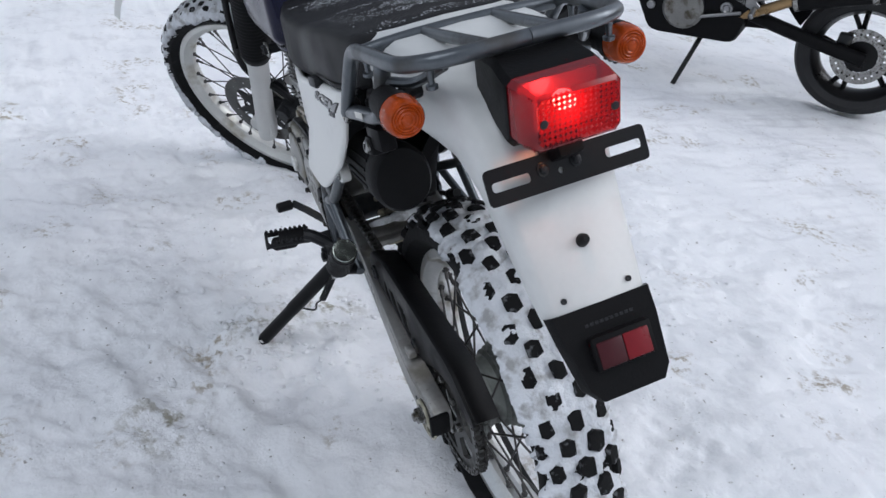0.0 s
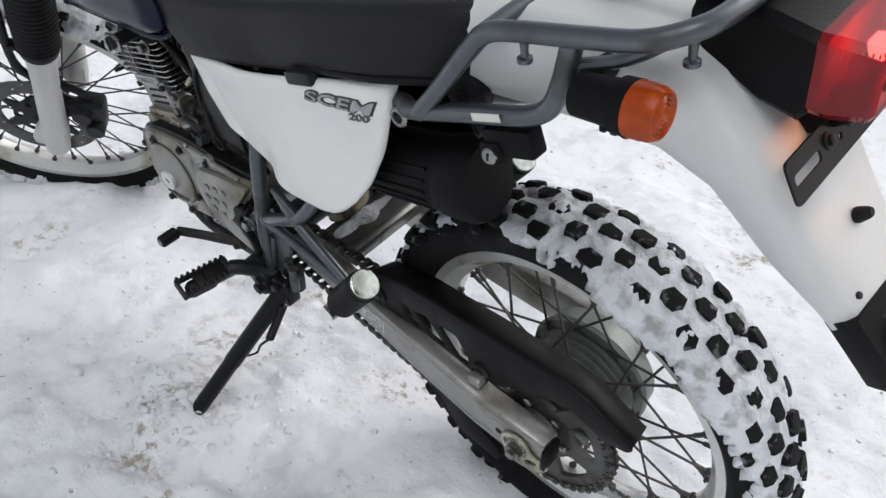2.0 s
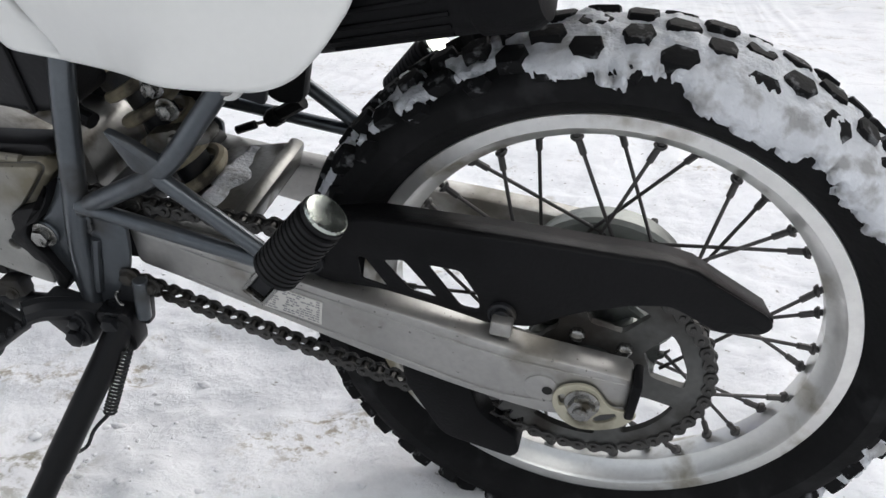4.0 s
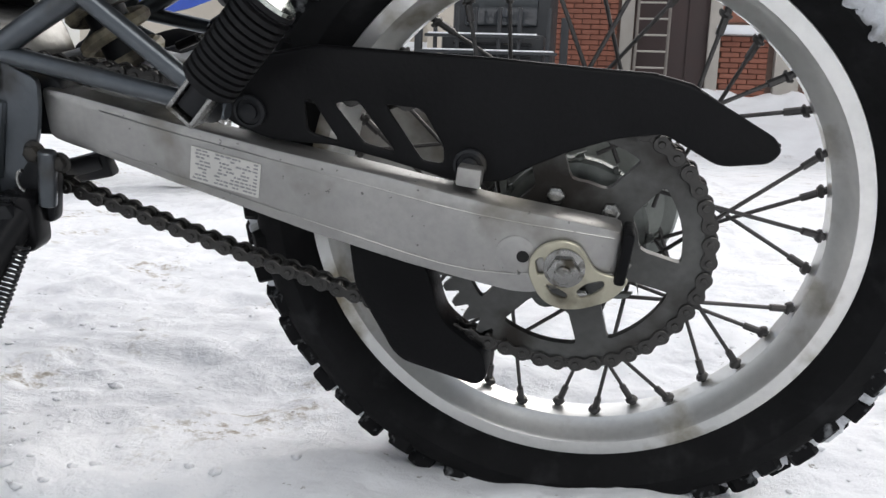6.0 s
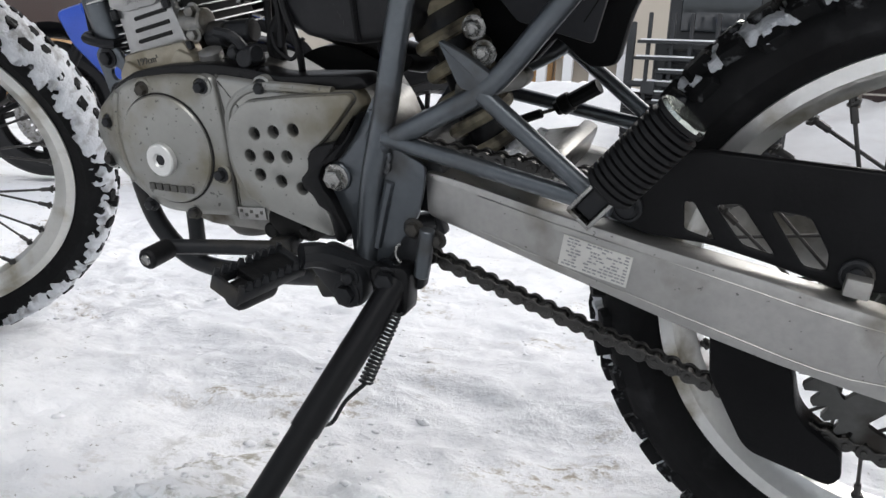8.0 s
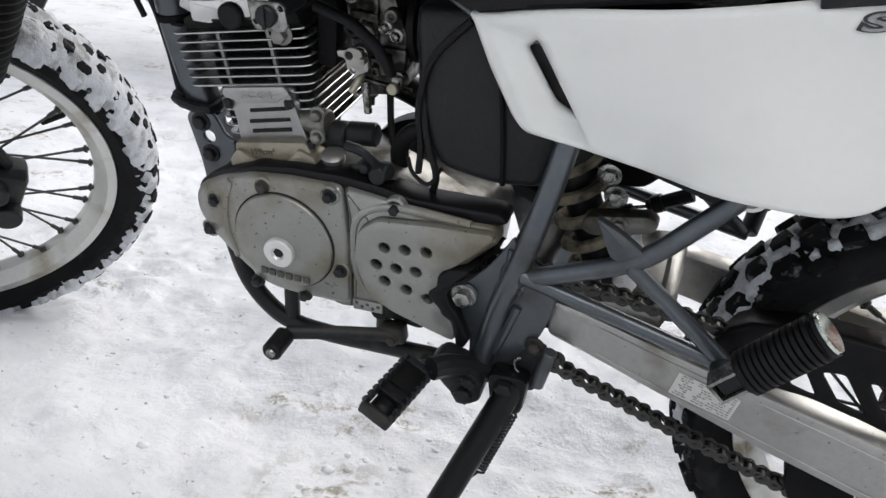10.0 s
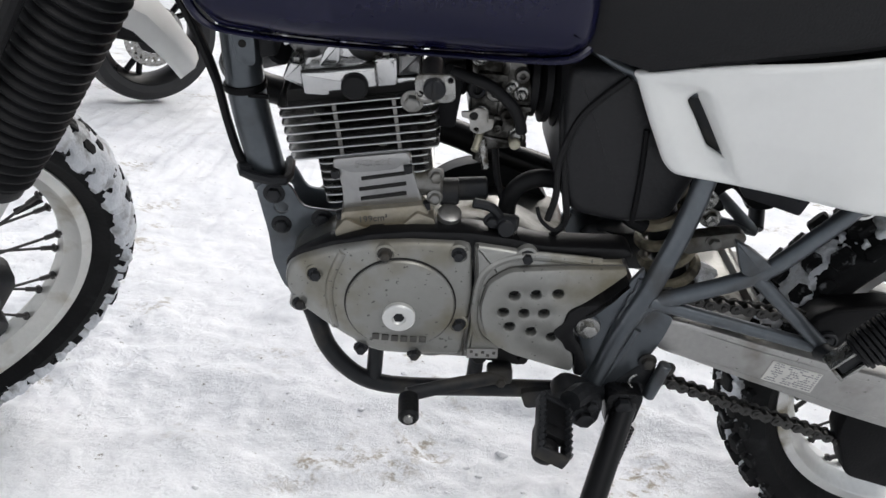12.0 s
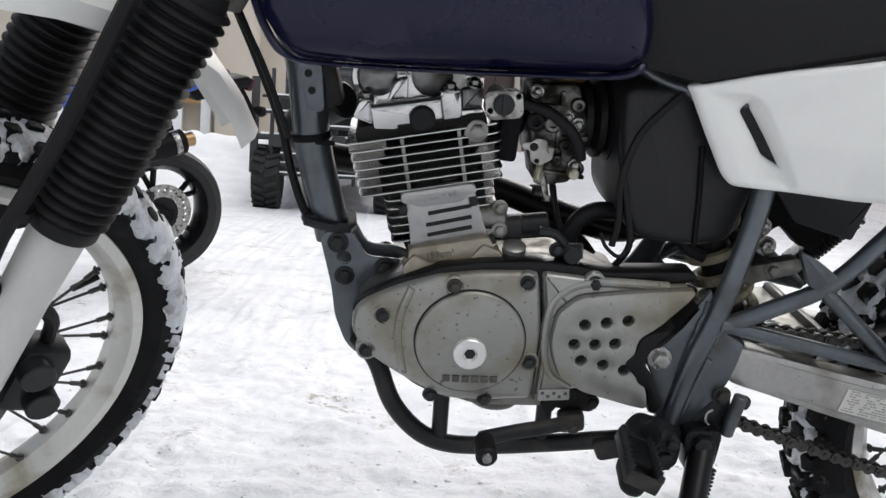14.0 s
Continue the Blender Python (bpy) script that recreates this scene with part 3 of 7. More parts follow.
arm_top = [(0.455, 0.1155), (0.430, 0.1125), (0.325, 0.0955), (0.236, 0.0785), (0.145, 0.0635), (0.050, 0.0450), (-0.046, 0.0292)]
arm_low = [(-0.046, -0.0125), (0.024, -0.0295), (0.040, -0.0290), (0.127, -0.0125), (0.210, 0.0065), (0.316, 0.0360), (0.441, 0.0665), (0.455, 0.0715)]
swing = group("swingarm", bike, None, "bare aluminium box-section swingarm")
for sign in (1, -1):
    s = Shape().plate(rounded(arm_top + arm_low, 0.006, 2), -0.030, 0.0, bevel=0.0035, cuts=8, bend=arm_y)
    # extrusion lines along the outer face
    for off in (0.16, 0.84):
        pts = []
        for x in (0.40, 0.30, 0.18, 0.07, -0.04):
            zt = np.interp(x, [p[0] for p in arm_top[::-1]], [p[1] for p in arm_top[::-1]])
            zb = np.interp(x, [p[0] for p in arm_low], [p[1] for p in arm_low])
            pts.append((x, arm_y(x, 0.0002, 0), zb + off * (zt - zb)))
        s.tube(pts, 0.0006, 5, 4)
    if sign < 0:
        s.xf(Matrix.Diagonal((1, -1, 1, 1)))
    part("arm", s, ALU_BRIGHT, swing)
for sign in (1, -1):
    s = Shape().box((-0.0485, 0.1185 * sign, 0.0085), (0.009, 0.033, 0.044), Matrix.Rotation(radians(-8), 3, "Y"), 0.003)
    part("end_cap", s, BLACK, swing)
part("axle_slot_plate", Shape().lathe([(0.0165, 0), (0.0165, 0.002), (0.014, 0.003)], (0.036, 0.1240, 0.004), (0, 1, 0), 24).lathe([(0.012, 0.003), (0.011, 0.0034), (0.001, 0.0034)], (0.036, 0.1240, 0.004), (0, 1, 0), 20), ALU_BRIGHT, swing)
part("axle_slot", Shape().lathe([(0.0052, 0.003), (0.0050, 0.0040), (0.001, 0.0040)], (0.030, 0.1240, 0.004), (0, 1, 0), 14), FIN_DARK, swing)
s = Shape().box((0.385, 0, 0.105), (0.085, 0.155, 0.030), Matrix.Rotation(radians(12), 3, "Y"), 0.006)
s.box((0.345, 0, 0.118), (0.018, 0.15, 0.034), Matrix.Rotation(radians(-20), 3, "Y"), 0.006)
part("cross_member", s, ALU, swing, "cast aluminium swingarm cross member with snow on it")
rings = []
for i in range(13):
    yy = -0.066 + 0.011 * i
    wv = 1.0 - abs(i - 6) / 6.5 + 0.5 * lump(i, 3, 1, 0.7)
    rings.append([(0.375 + 0.034 * math.cos(a) * (0.5 + 0.5 * wv), yy, 0.1175 - (0.375 + 0.034 * math.cos(a) - 0.385) * -0.2 + 0.011 * max(0.1, wv) * max(-0.3, math.sin(a))) for a in [2 * math.pi * k / 14 for k in range(14)]])
part("snow_lump", Shape().rings(rings), SNOW_CRUST, swing, "thin snow lying on the cross member", sharp=180)
s = Shape().rod((0.497, -0.09, 0.098), (0.497, 0.09, 0.098), 0.026)
for sy in (1, -1):
    s.plate(rounded([(0.51, 0.125), (0.44, 0.124), (0.43, 0.072), (0.51, 0.068)], 0.012), 0.062 * sy, 0.092 * sy, bevel=0.003)
part("pivot", s, FRAME_DARK, swing)
part("guard_bracket", Shape().box((0.075, 0.112, 0.064), (0.020, 0.014, 0.016), Matrix.Rotation(radians(-8), 3, "Y"), 0.002), ALU_BRIGHT, swing)
# sticker with unreadable print
arm_dir = Matrix.Rotation(radians(-4.3), 3, "Z") @ Matrix.Rotation(radians(-11.0), 3, "Y")
label_o = Vector((0.2855, arm_y(0.2855, 0.0006, 0), 0.0562))
part("label", Shape().box(label_o, (0.065, 0.0008, 0.0305), arm_dir, 0.0), LABEL, swing, "white paper label with small dark print")
s = Shape()
rng = random.Random(5)
for row in range(9):
    x = -0.030
    while x < 0.028:
        wd = rng.uniform(0.0016, 0.0052)
        gap = abs(x - 0.010) < 0.003
        if rng.random() < 0.82 and x + wd < 0.030 and not gap:
            s.box(label_o + arm_dir @ Vector((x + wd / 2, 0.0006, 0.0132 - row * 0.0032)), (wd, 0.0006, 0.0013), arm_dir)
        x += wd + 0.0012
part("label_print", s, mat("faint_print", (0.30, 0.30, 0.305), 0.5, 0.0, 0.1, bump=0.0), swing)

# chain
chain = group("chain", bike, None, "oily black drive chain")
YC, PITCH = 0.0798, 0.015875
fs_c, fs_r, rs_r = Vector((0.603, 0.112)), 0.0385, 0.1125
o2 = Vector((-0.004, -0.0095))
d = fs_c - o2
dist, base_a = d.length, math.atan2(d.y, d.x)
beta = math.acos((rs_r - fs_r) / dist)


def on(c, r, a):
    return Vector((c.x + r * math.cos(a), c.y + r * math.sin(a)))


loop = []
top_r, low_r = base_a + beta, base_a - beta
for i in range(60):
    loop.append(on(o2, rs_r, top_r + (2 * math.pi - 2 * beta) * i / 60))
p0, p1 = on(o2, rs_r, low_r), on(fs_c, fs_r, low_r)
for i in range(60):
    t = i / 60
    p = p0.lerp(p1, t)
    loop.append(Vector((p.x, p.y - 0.008 * 4 * t * (1 - t))))
for i in range(30):
    loop.append(on(fs_c, fs_r, low_r + 2 * beta * i / 30))
p0, p1 = on(fs_c, fs_r, top_r), on(o2, rs_r, top_r)
for i in range(60):
    t = i / 60
    p = p0.lerp(p1, t)
    loop.append(Vector((p.x, p.y - 0.010 * 4 * t * (1 - t))))
acc = [0.0]
for a, b in zip(loop, loop[1:] + loop[:1]):
    acc.append(acc[-1] + (b - a).length)
count = 2 * round(acc[-1] / PITCH / 2)
closed = loop + loop[:1]


def along(u):
    u = u % acc[-1]
    i = max(k for k in range(len(acc) - 1) if acc[k] <= u)
    return closed[i].lerp(closed[i + 1], (u - acc[i]) / (acc[i + 1] - acc[i]))


def link_mesh(outer):
    s = Shape()
    L = acc[-1] / count
    o = []
    rp = 0.0070 if outer else 0.0066
    for sx in (1, -1):
        o += [(sx * (L / 2 + rp * math.cos(a)), sx * rp * math.sin(a)) for a in np.linspace(-2.0, 2.0, 11)]
        o.append((0.0, sx * 0.0040))
    y0 = 0.0062 if outer else 0.0040
    for sg in (1, -1):
        s.plate(o, sg * y0, sg * (y0 + 0.0020), bevel=0.0005, segs=1)
    for c in (-L / 2, L / 2):
        if outer:
            s.rod((c, -0.0098, 0), (c, 0.0098, 0), 0.0029, seg=10)
        else:
            s.rod((c, -0.004, 0), (c, 0.004, 0), 0.0050, seg=10)
    return s


meshes = []
for i in range(count):
    a, b = along(i * acc[-1] / count), along((i + 1) * acc[-1] / count)
    if i < 2:
        ob = part("link", link_mesh(i == 0), CHAIN, chain)
        meshes.append(ob.data)
    else:
        ob = new("link", meshes[i % 2])
        ob.parent = chain
    c, e = (a + b) / 2, b - a
    ob.matrix_basis = Matrix.Translation((c.x, YC, c.y)) @ Matrix.Rotation(-math.atan2(e.y, e.x), 4, "Y")

# chain guard
guard = group("chain_guard", bike, None, "black plastic chain guard with slots")
g_out = rounded([(0.292, 0.112), (0.280, 0.138), (0.262, 0.150), (0.200, 0.161), (0.145, 0.158), (0.060, 0.1535), (-0.022, 0.147), (-0.062, 0.1445), (-0.090, 0.137), (-0.152, 0.100), (-0.158, 0.090), (-0.150, 0.080), (-0.114, 0.076), (-0.072, 0.100), (-0.036, 0.095), (0.000, 0.0825), (0.031, 0.068), (0.050, 0.056), (0.092, 0.0545), (0.104, 0.0585), (0.143, 0.0695), (0.191, 0.0805), (0.246, 0.0835), (0.281, 0.097)], 0.008, 3)
g_holes = [rounded(h, 0.004, 2) for h in ([(0.213, 0.117), (0.206, 0.1172), (0.186, 0.0845), (0.212, 0.0915)], [(0.188, 0.1155), (0.168, 0.1185), (0.1385, 0.0775), (0.164, 0.0835)], [(0.145, 0.1160), (0.115, 0.1130), (0.0985, 0.0835), (0.0985, 0.0690), (0.116, 0.0710)])]
part("side", Shape().plate(g_out, 0.0965, 0.1015, g_holes, bevel=0.0025, segs=3), GUARD, guard)
top_edge = [(0.292, 0.114), (0.280, 0.138), (0.262, 0.150), (0.200, 0.161), (0.145, 0.158), (0.060, 0.1535), (-0.022, 0.147), (-0.062, 0.1445), (-0.090, 0.137), (-0.156, 0.094)]
s = Shape()
rings = []
for i, (x, z) in enumerate(top_edge):
    a, b = top_edge[max(i - 1, 0)], top_edge[min(i + 1, len(top_edge) - 1)]
    t = Vector((b[0] - a[0], 0, b[1] - a[1])).normalized()
    nn = Vector((t.z, 0, -t.x))
    nn = nn if nn.z > 0 else -nn
    p = Vector((x, 0, z))
    rings.append([p + Vector((0, yy, 0)) + nn * u for yy, u in ((0.1016, -0.012), (0.1012, -0.003), (0.0985, 0.0005), (0.094, 0.0005), (0.058, -0.010), (0.056, -0.013), (0.060, -0.0135), (0.095, -0.004), (0.0975, -0.012))])
part("top", s.rings(rings), GUARD, guard, sharp=60)
each("guard_bolt", FRAME_DARK, guard, [Shape().lathe([(0.0135, 0), (0.0135, 0.004), (0.011, 0.005), (0.0105, 0.003), (0.007, 0.003), (0.007, 0.006), (0.004, 0.0065)], (x, 0.1012, z), (0, 1, 0), 20) for x, z in ((0.260, 0.1075), (0.0765, 0.0698))])
part("chain_slider", Shape().plate(rounded([(0.185, 0.000), (0.182, -0.048), (0.150, -0.112), (0.140, -0.121), (0.072, -0.140), (0.063, -0.130), (0.066, -0.106), (0.098, -0.082), (0.106, -0.070), (0.116, -0.025)], 0.006, 2), 0.062, 0.097, bevel=0.003), BLACK, bike, "black plastic lower chain guide")

# frame
frm = group("frame", bike, None, "blue-grey painted tubular steel frame")
for sy in (1, -1):
    y = lambda v: v * sy
    part("side_tube", Shape().tube([(0.440, y(0.085), 0.42), (0.455, y(0.096), 0.33), (0.467, y(0.108), 0.26), (0.486, y(0.113), 0.17), (0.506, y(0.112), 0.10), (0.520, y(0.108), 0.02)], 0.0118), FRAME, frm)
    part("upper_strut", Shape().tube([(0.498, y(0.112), 0.137), (0.440, y(0.120), 0.170), (0.377, y(0.124), 0.208), (0.328, y(0.121), 0.262), (0.299, y(0.117), 0.296)], 0.0098), FRAME, frm)
    part("rear_strut", Shape().rod((0.384, y(0.126), 0.203), (0.273, y(0.126), 0.114), 0.0084), FRAME, frm)
    part("lower_strut", Shape().rod((0.486, y(0.118), 0.150), (0.268, y(0.126), 0.113), 0.0080), FRAME, frm)
    s = Shape().plate(rounded([(0.421, 0.247), (0.396, 0.236), (0.362, 0.214), (0.372, 0.200), (0.402, 0.206)], 0.006), y(0.121), y(0.131), bevel=0.002)
    part("gusset", s, FRAME, frm)
    s = Shape().lathe([(0.0150, -0.012), (0.0160, -0.010), (0.0160, 0.003), (0.0145, 0.005)], (0.296, y(0.118), 0.2975), (0, 1, 0), 24)
    part("strut_eye", s, WHITE, frm, "white tab of the side cover")
    s = Shape().lathe([(0.010, 0.0), (0.010, 0.003), (0.008, 0.004)], (0.296, y(0.122), 0.2975), (0, sy, 0), 20)
    part("eye_bolt", s.box((0.296, y(0.1262), 0.2975), (0.010, 0.0015, 0.0022)).box((0.296, y(0.1262), 0.2975), (0.0022, 0.0015, 0.010)), STEEL, frm)
    s = Shape().plate(rounded([(0.498, 0.188), (0.505, 0.174), (0.5215, 0.146), (0.542, 0.1200), (0.555, 0.1140), (0.5600, 0.1025), (0.5555, 0.0910), (0.5490, 0.0810), (0.5370, 0.0480), (0.5355, 0.0300), (0.538, -0.008), (0.505, -0.012), (0.476, -0.002), (0.457, 0.006), (0.4680, 0.0560), (0.4595, 0.0730), (0.4525, 0.0980), (0.4485, 0.1245), (0.4760, 0.1366), (0.486, 0.152)], 0.006, 2), y(0.103), y(0.1095), bevel=0.0018)
    s.lathe([(0.0150, 0), (0.0150, 0.0035), (0.0135, 0.0050), (0.001, 0.0050)], (0.5448, y(0.1085), 0.1030), (0, sy, 0), 28)
    part("pivot_plate", s, FRAME, frm)
    part("plate_rib", Shape().tube([(0.487, y(0.110), 0.104), (0.493, y(0.111), 0.083), (0.500, y(0.111), 0.058), (0.507, y(0.110), 0.034)], 0.0052, 8), FRAME, frm)
    for n_, (p0, p1) in enumerate((((0.4815, 0.1135, 0.146), (0.4885, 0.1125, 0.112)), ((0.4990, 0.1115, 0.172), (0.5180, 0.1110, 0.086)), ((0.4640, 0.1190, 0.148), (0.4530, 0.1180, 0.146)))):
        p0, p1 = Vector((p0[0], y(p0[1]), p0[2])), Vector((p1[0], y(p1[1]), p1[2]))
        part("weld_bead", Shape().tube([p0.lerp(p1, k / 11) + Vector((0.0012 * math.sin(2.1 * k + n_), 0, 0.0010 * math.cos(1.7 * k))) for k in range(12)], 0.0028, 7, 3), FRAME, frm)
    part("cradle_tube", Shape().tube([(0.880, y(0.030), 0.075), (0.857, y(0.060), 0.062), (0.836, y(0.068), 0.012), (0.805, y(0.070), -0.024), (0.770, y(0.070), -0.040), (0.720, y(0.070), -0.042), (0.640, y(0.072), -0.035), (0.535, y(0.088), -0.014)], 0.0110), FRAME_DARK, frm)
    part("cradle_end", Shape().plate(rounded([(0.60, -0.02), (0.53, 0.0), (0.52, -0.03), (0.59, -0.045)], 0.006), y(0.080), y(0.096), bevel=0.003), FRAME_DARK, frm)
    part("engine_bracket", Shape().plate(rounded([(0.926, 0.196), (0.916, 0.206), (0.890, 0.207), (0.873, 0.176), (0.836, 0.174), (0.822, 0.168), (0.822, 0.152), (0.866, 0.126), (0.878, 0.070), (0.878, 0.050), (0.894, 0.066), (0.907, 0.100), (0.912, 0.138)], 0.008, 2), y(0.020), y(0.026), [circle(0.8975, 0.1735, 0.008, 14)], bevel=0.0015), FRAME, frm)
    each("bracket_bolt", FRAME_DARK, frm, hexes([((x, y(0.026), z), (0, sy, 0), r, 0.007) for x, z, r in ((0.9055, 0.192, 0.0085), (0.897, 0.152, 0.008), (0.8507, 0.1635, 0.009))]))
for x in (0.778, 0.655):
    part("cradle_post", Shape().rod((x, 0.062, 0.055), (x, 0.068, -0.036), 0.0095), FRAME_DARK, frm)
part("down_tube", Shape().tube([(1.020, 0, 0.56), (0.985, 0, 0.48), (0.950, 0, 0.396), (0.937, 0, 0.295), (0.912, 0, 0.190)], 0.0205, 20), FRAME, frm)
part("tube_plate", Shape().plate(rounded([(0.955, 0.392), (0.928, 0.392), (0.924, 0.338), (0.942, 0.338)], 0.008), 0.0195, 0.0225, [circle(0.942, 0.379, 0.0038, 10), circle(0.938, 0.361, 0.0038, 10)], bevel=0.001), FRAME, frm)
# dark discs paint the shade inside the two plate holes
each("plate_hole", FIN_DARK, frm, [Shape().lathe([(0.0042, 0.0), (0.0040, 0.0009), (0.001, 0.0010)], (x, 0.0222, z), (0, 1, 0), 12) for x, z in ((0.942, 0.379), (0.938, 0.361))])
part("tube_clamp", Shape().tube([(0.940, -0.022, 0.216), (0.940, 0.022, 0.214), (0.895, 0.024, 0.208), (0.893, -0.022, 0.21)], 0.006, 8, 3).box((0.938, 0.012, 0.214), (0.016, 0.018, 0.014), None, 0.003), FRAME_DARK, frm)
part("tube_tie", Shape().lathe([(0.0225, -0.004), (0.0232, -0.003), (0.0232, 0.003), (0.0225, 0.004)], (0.9395, 0, 0.308), (0.13, 0, 1), 20).box((0.923, 0.018, 0.304), (0.022, 0.004, 0.005), None, 0.001), BLACK, frm)
part("head_tube", Shape().rod((1.095, 0, 0.487), (1.035, 0, 0.605), 0.030), FRAME, frm)
part("top_tube", Shape().tube([(1.06, 0, 0.55), (0.90, 0, 0.53), (0.70, 0, 0.475), (0.52, 0, 0.43)], 0.020), FRAME_DARK, frm)
for sy in (1, -1):
    part("seat_rail", Shape().tube([(0.62, 0.045 * sy, 0.445), (0.565, 0.082 * sy, 0.402), (0.50, 0.098 * sy, 0.395), (0.36, 0.108 * sy, 0.428), (0.20, 0.104 * sy, 0.452), (0.125, 0.116 * sy, 0.467), (0.095, 0.132 * sy, 0.475), (0.009, 0.136 * sy, 0.501), (-0.052, 0.135 * sy, 0.517), (-0.078, 0.134 * sy, 0.533), (-0.090, 0.132 * sy, 0.56), (-0.100, 0.130 * sy, 0.600)], 0.0098), FRAME, frm)
s = Shape().bolt((0.5448, 0.1130, 0.1030), r=0.0095, h=0.009)
part("pivot_bolt", s, STEEL, frm, "zinc pivot bolt")

# side stand
stand = group("side_stand", bike, None, "black steel side stand pressed into the snow")
foot = to_bike((0.579, 0.284, -0.034))
top = Vector((0.480, 0.122, 0.004))
part("leg", Shape().tube([top, top.lerp(foot, 0.12), top.lerp(foot, 0.6), foot], 0.0136, 14, 3).tube([top, top.lerp(foot, 0.25), top.lerp(foot, 0.5)], 0.0150, 14, 3).plate(rounded([(0.508, 0.022), (0.462, 0.024), (0.466, -0.030), (0.500, -0.034)], 0.012), 0.108, 0.132, bevel=0.003), BLACK_GLOSS, stand)
part("foot", Shape().box(foot + Vector((0, 0.004, 0.004)), (0.040, 0.030, 0.007), None, 0.003), BLACK_GLOSS, stand)
part("pivot_bolt", Shape().bolt((0.4865, 0.130, 0.0078), r=0.010, h=0.009), FRAME_DARK, stand)
s = Shape()
sp0, sp1 = Vector((0.474, 0.140, -0.020)), Vector((0.497, 0.172, -0.088))
ax = (sp1 - sp0).normalized()
u = ax.orthogonal().normalized()
v = ax.cross(u)
s.tube([sp0 + (sp1 - sp0) * (i / 140) + 0.0062 * (math.cos(i * 0.8) * u + math.sin(i * 0.8) * v) for i in range(141)], 0.0016, 6, 1)
part("return_spring", s, FRAME_DARK, stand)
part("spring_hook", Shape().tube([sp1, sp1 + Vector((0.018, 0.012, -0.018)), sp1 + Vector((0.034, 0.018, -0.044)), top.lerp(foot, 0.47)], 0.0022, 6, 4), FRAME_DARK, stand)
part("stand_bracket", Shape().plate(rounded([(0.474, 0.050), (0.452, 0.056), (0.449, 0.030), (0.458, -0.008), (0.500, -0.014), (0.505, 0.010)], 0.006), 0.098, 0.111, bevel=0.003), FRAME_DARK, stand)
part("spacer_tube", Shape().rod((0.4450, 0.119, 0.0620), (0.4545, 0.120, 0.0120), 0.0078), FRAME, stand)
each("bracket_bolt", FRAME_DARK, stand, hexes([((0.464, 0.1100, 0.0575), (0, 1, 0), 0.0075, 0.007), ((0.4385, 0.1120, 0.0500), (0, 1, 0), 0.0065, 0.006)]))
part("hook_ring", Shape().tube([(0.4740 + 0.0075 * math.cos(a), 0.1185, 0.0330 + 0.0100 * math.sin(a)) for a in np.linspace(-1.3, 1.5, 8)], 0.0018, 7, 3), STEEL, stand)

# rider's foot peg
peg = group("foot_peg", bike, None, "black serrated steel foot peg")
part("bracket", Shape().tube([(0.512, 0.110, 0.004), (0.530, 0.125, 0.016), (0.548, 0.150, 0.034), (0.560, 0.165, 0.038)], 0.013, 10).plate(rounded([(0.560, 0.036), (0.526, 0.026), (0.510, 0.012), (0.512, -0.022), (0.532, -0.028), (0.552, -0.012), (0.575, 0.016)], 0.010, 3), 0.110, 0.138, bevel=0.004), FRAME_DARK, peg)
each("bracket_bolt", FRAME_DARK, peg, hexes([((0.5300, 0.1380, -0.0100), (0, 1, 0), 0.0105, 0.008), ((0.5245, 0.1380, 0.0095), (0, 1, 0), 0.0070, 0.006)]))
ctr, along_peg = Vector((0.584, 0.202, 0.030)), Vector((0.16, 1, 0.06)).normalized()
fwd = Vector((1, -0.16, 0)).normalized()
upv = fwd.cross(along_peg).normalized()
fwd, upv = fwd * math.cos(0.35) + upv * math.sin(0.35), upv * math.cos(0.35) - fwd * math.sin(0.35)
R3 = Matrix((fwd, along_peg, upv)).transposed()
s = Shape()
for sx in (1, -1):
    s.box(ctr + fwd * 0.016 * sx, (0.005, 0.088, 0.012), R3, 0.0015)
    for k in range(9):
        c = ctr + fwd * 0.016 * sx + along_peg * (-0.040 + 0.010 * k) + upv * 0.0085
        s.lathe([(0.0046, 0), (0.0030, 0.0065), (0.0012, 0.0072)], c - upv * 0.002, upv, 4)
s.box(ctr + along_peg * 0.042, (0.036, 0.006, 0.016), R3, 0.002).box(ctr - along_peg * 0.042, (0.036, 0.010, 0.016), R3, 0.002).box(ctr, (0.032, 0.005, 0.012), R3, 0.001)
part("tread", s, FRAME_DARK, peg)
part("peg_rubber", Shape().box(ctr - upv * 0.014 + along_peg * 0.006, (0.027, 0.056, 0.028), R3, 0.011, 3).box(ctr - along_peg * 0.012, (0.030, 0.056, 0.012), R3, 0.003), RUBBER, peg)

CAP_PALE = mat("pale_reflector", (0.62, 0.66, 0.60), 0.16, 0.95, 0.2, scale=60, bump=0.0)
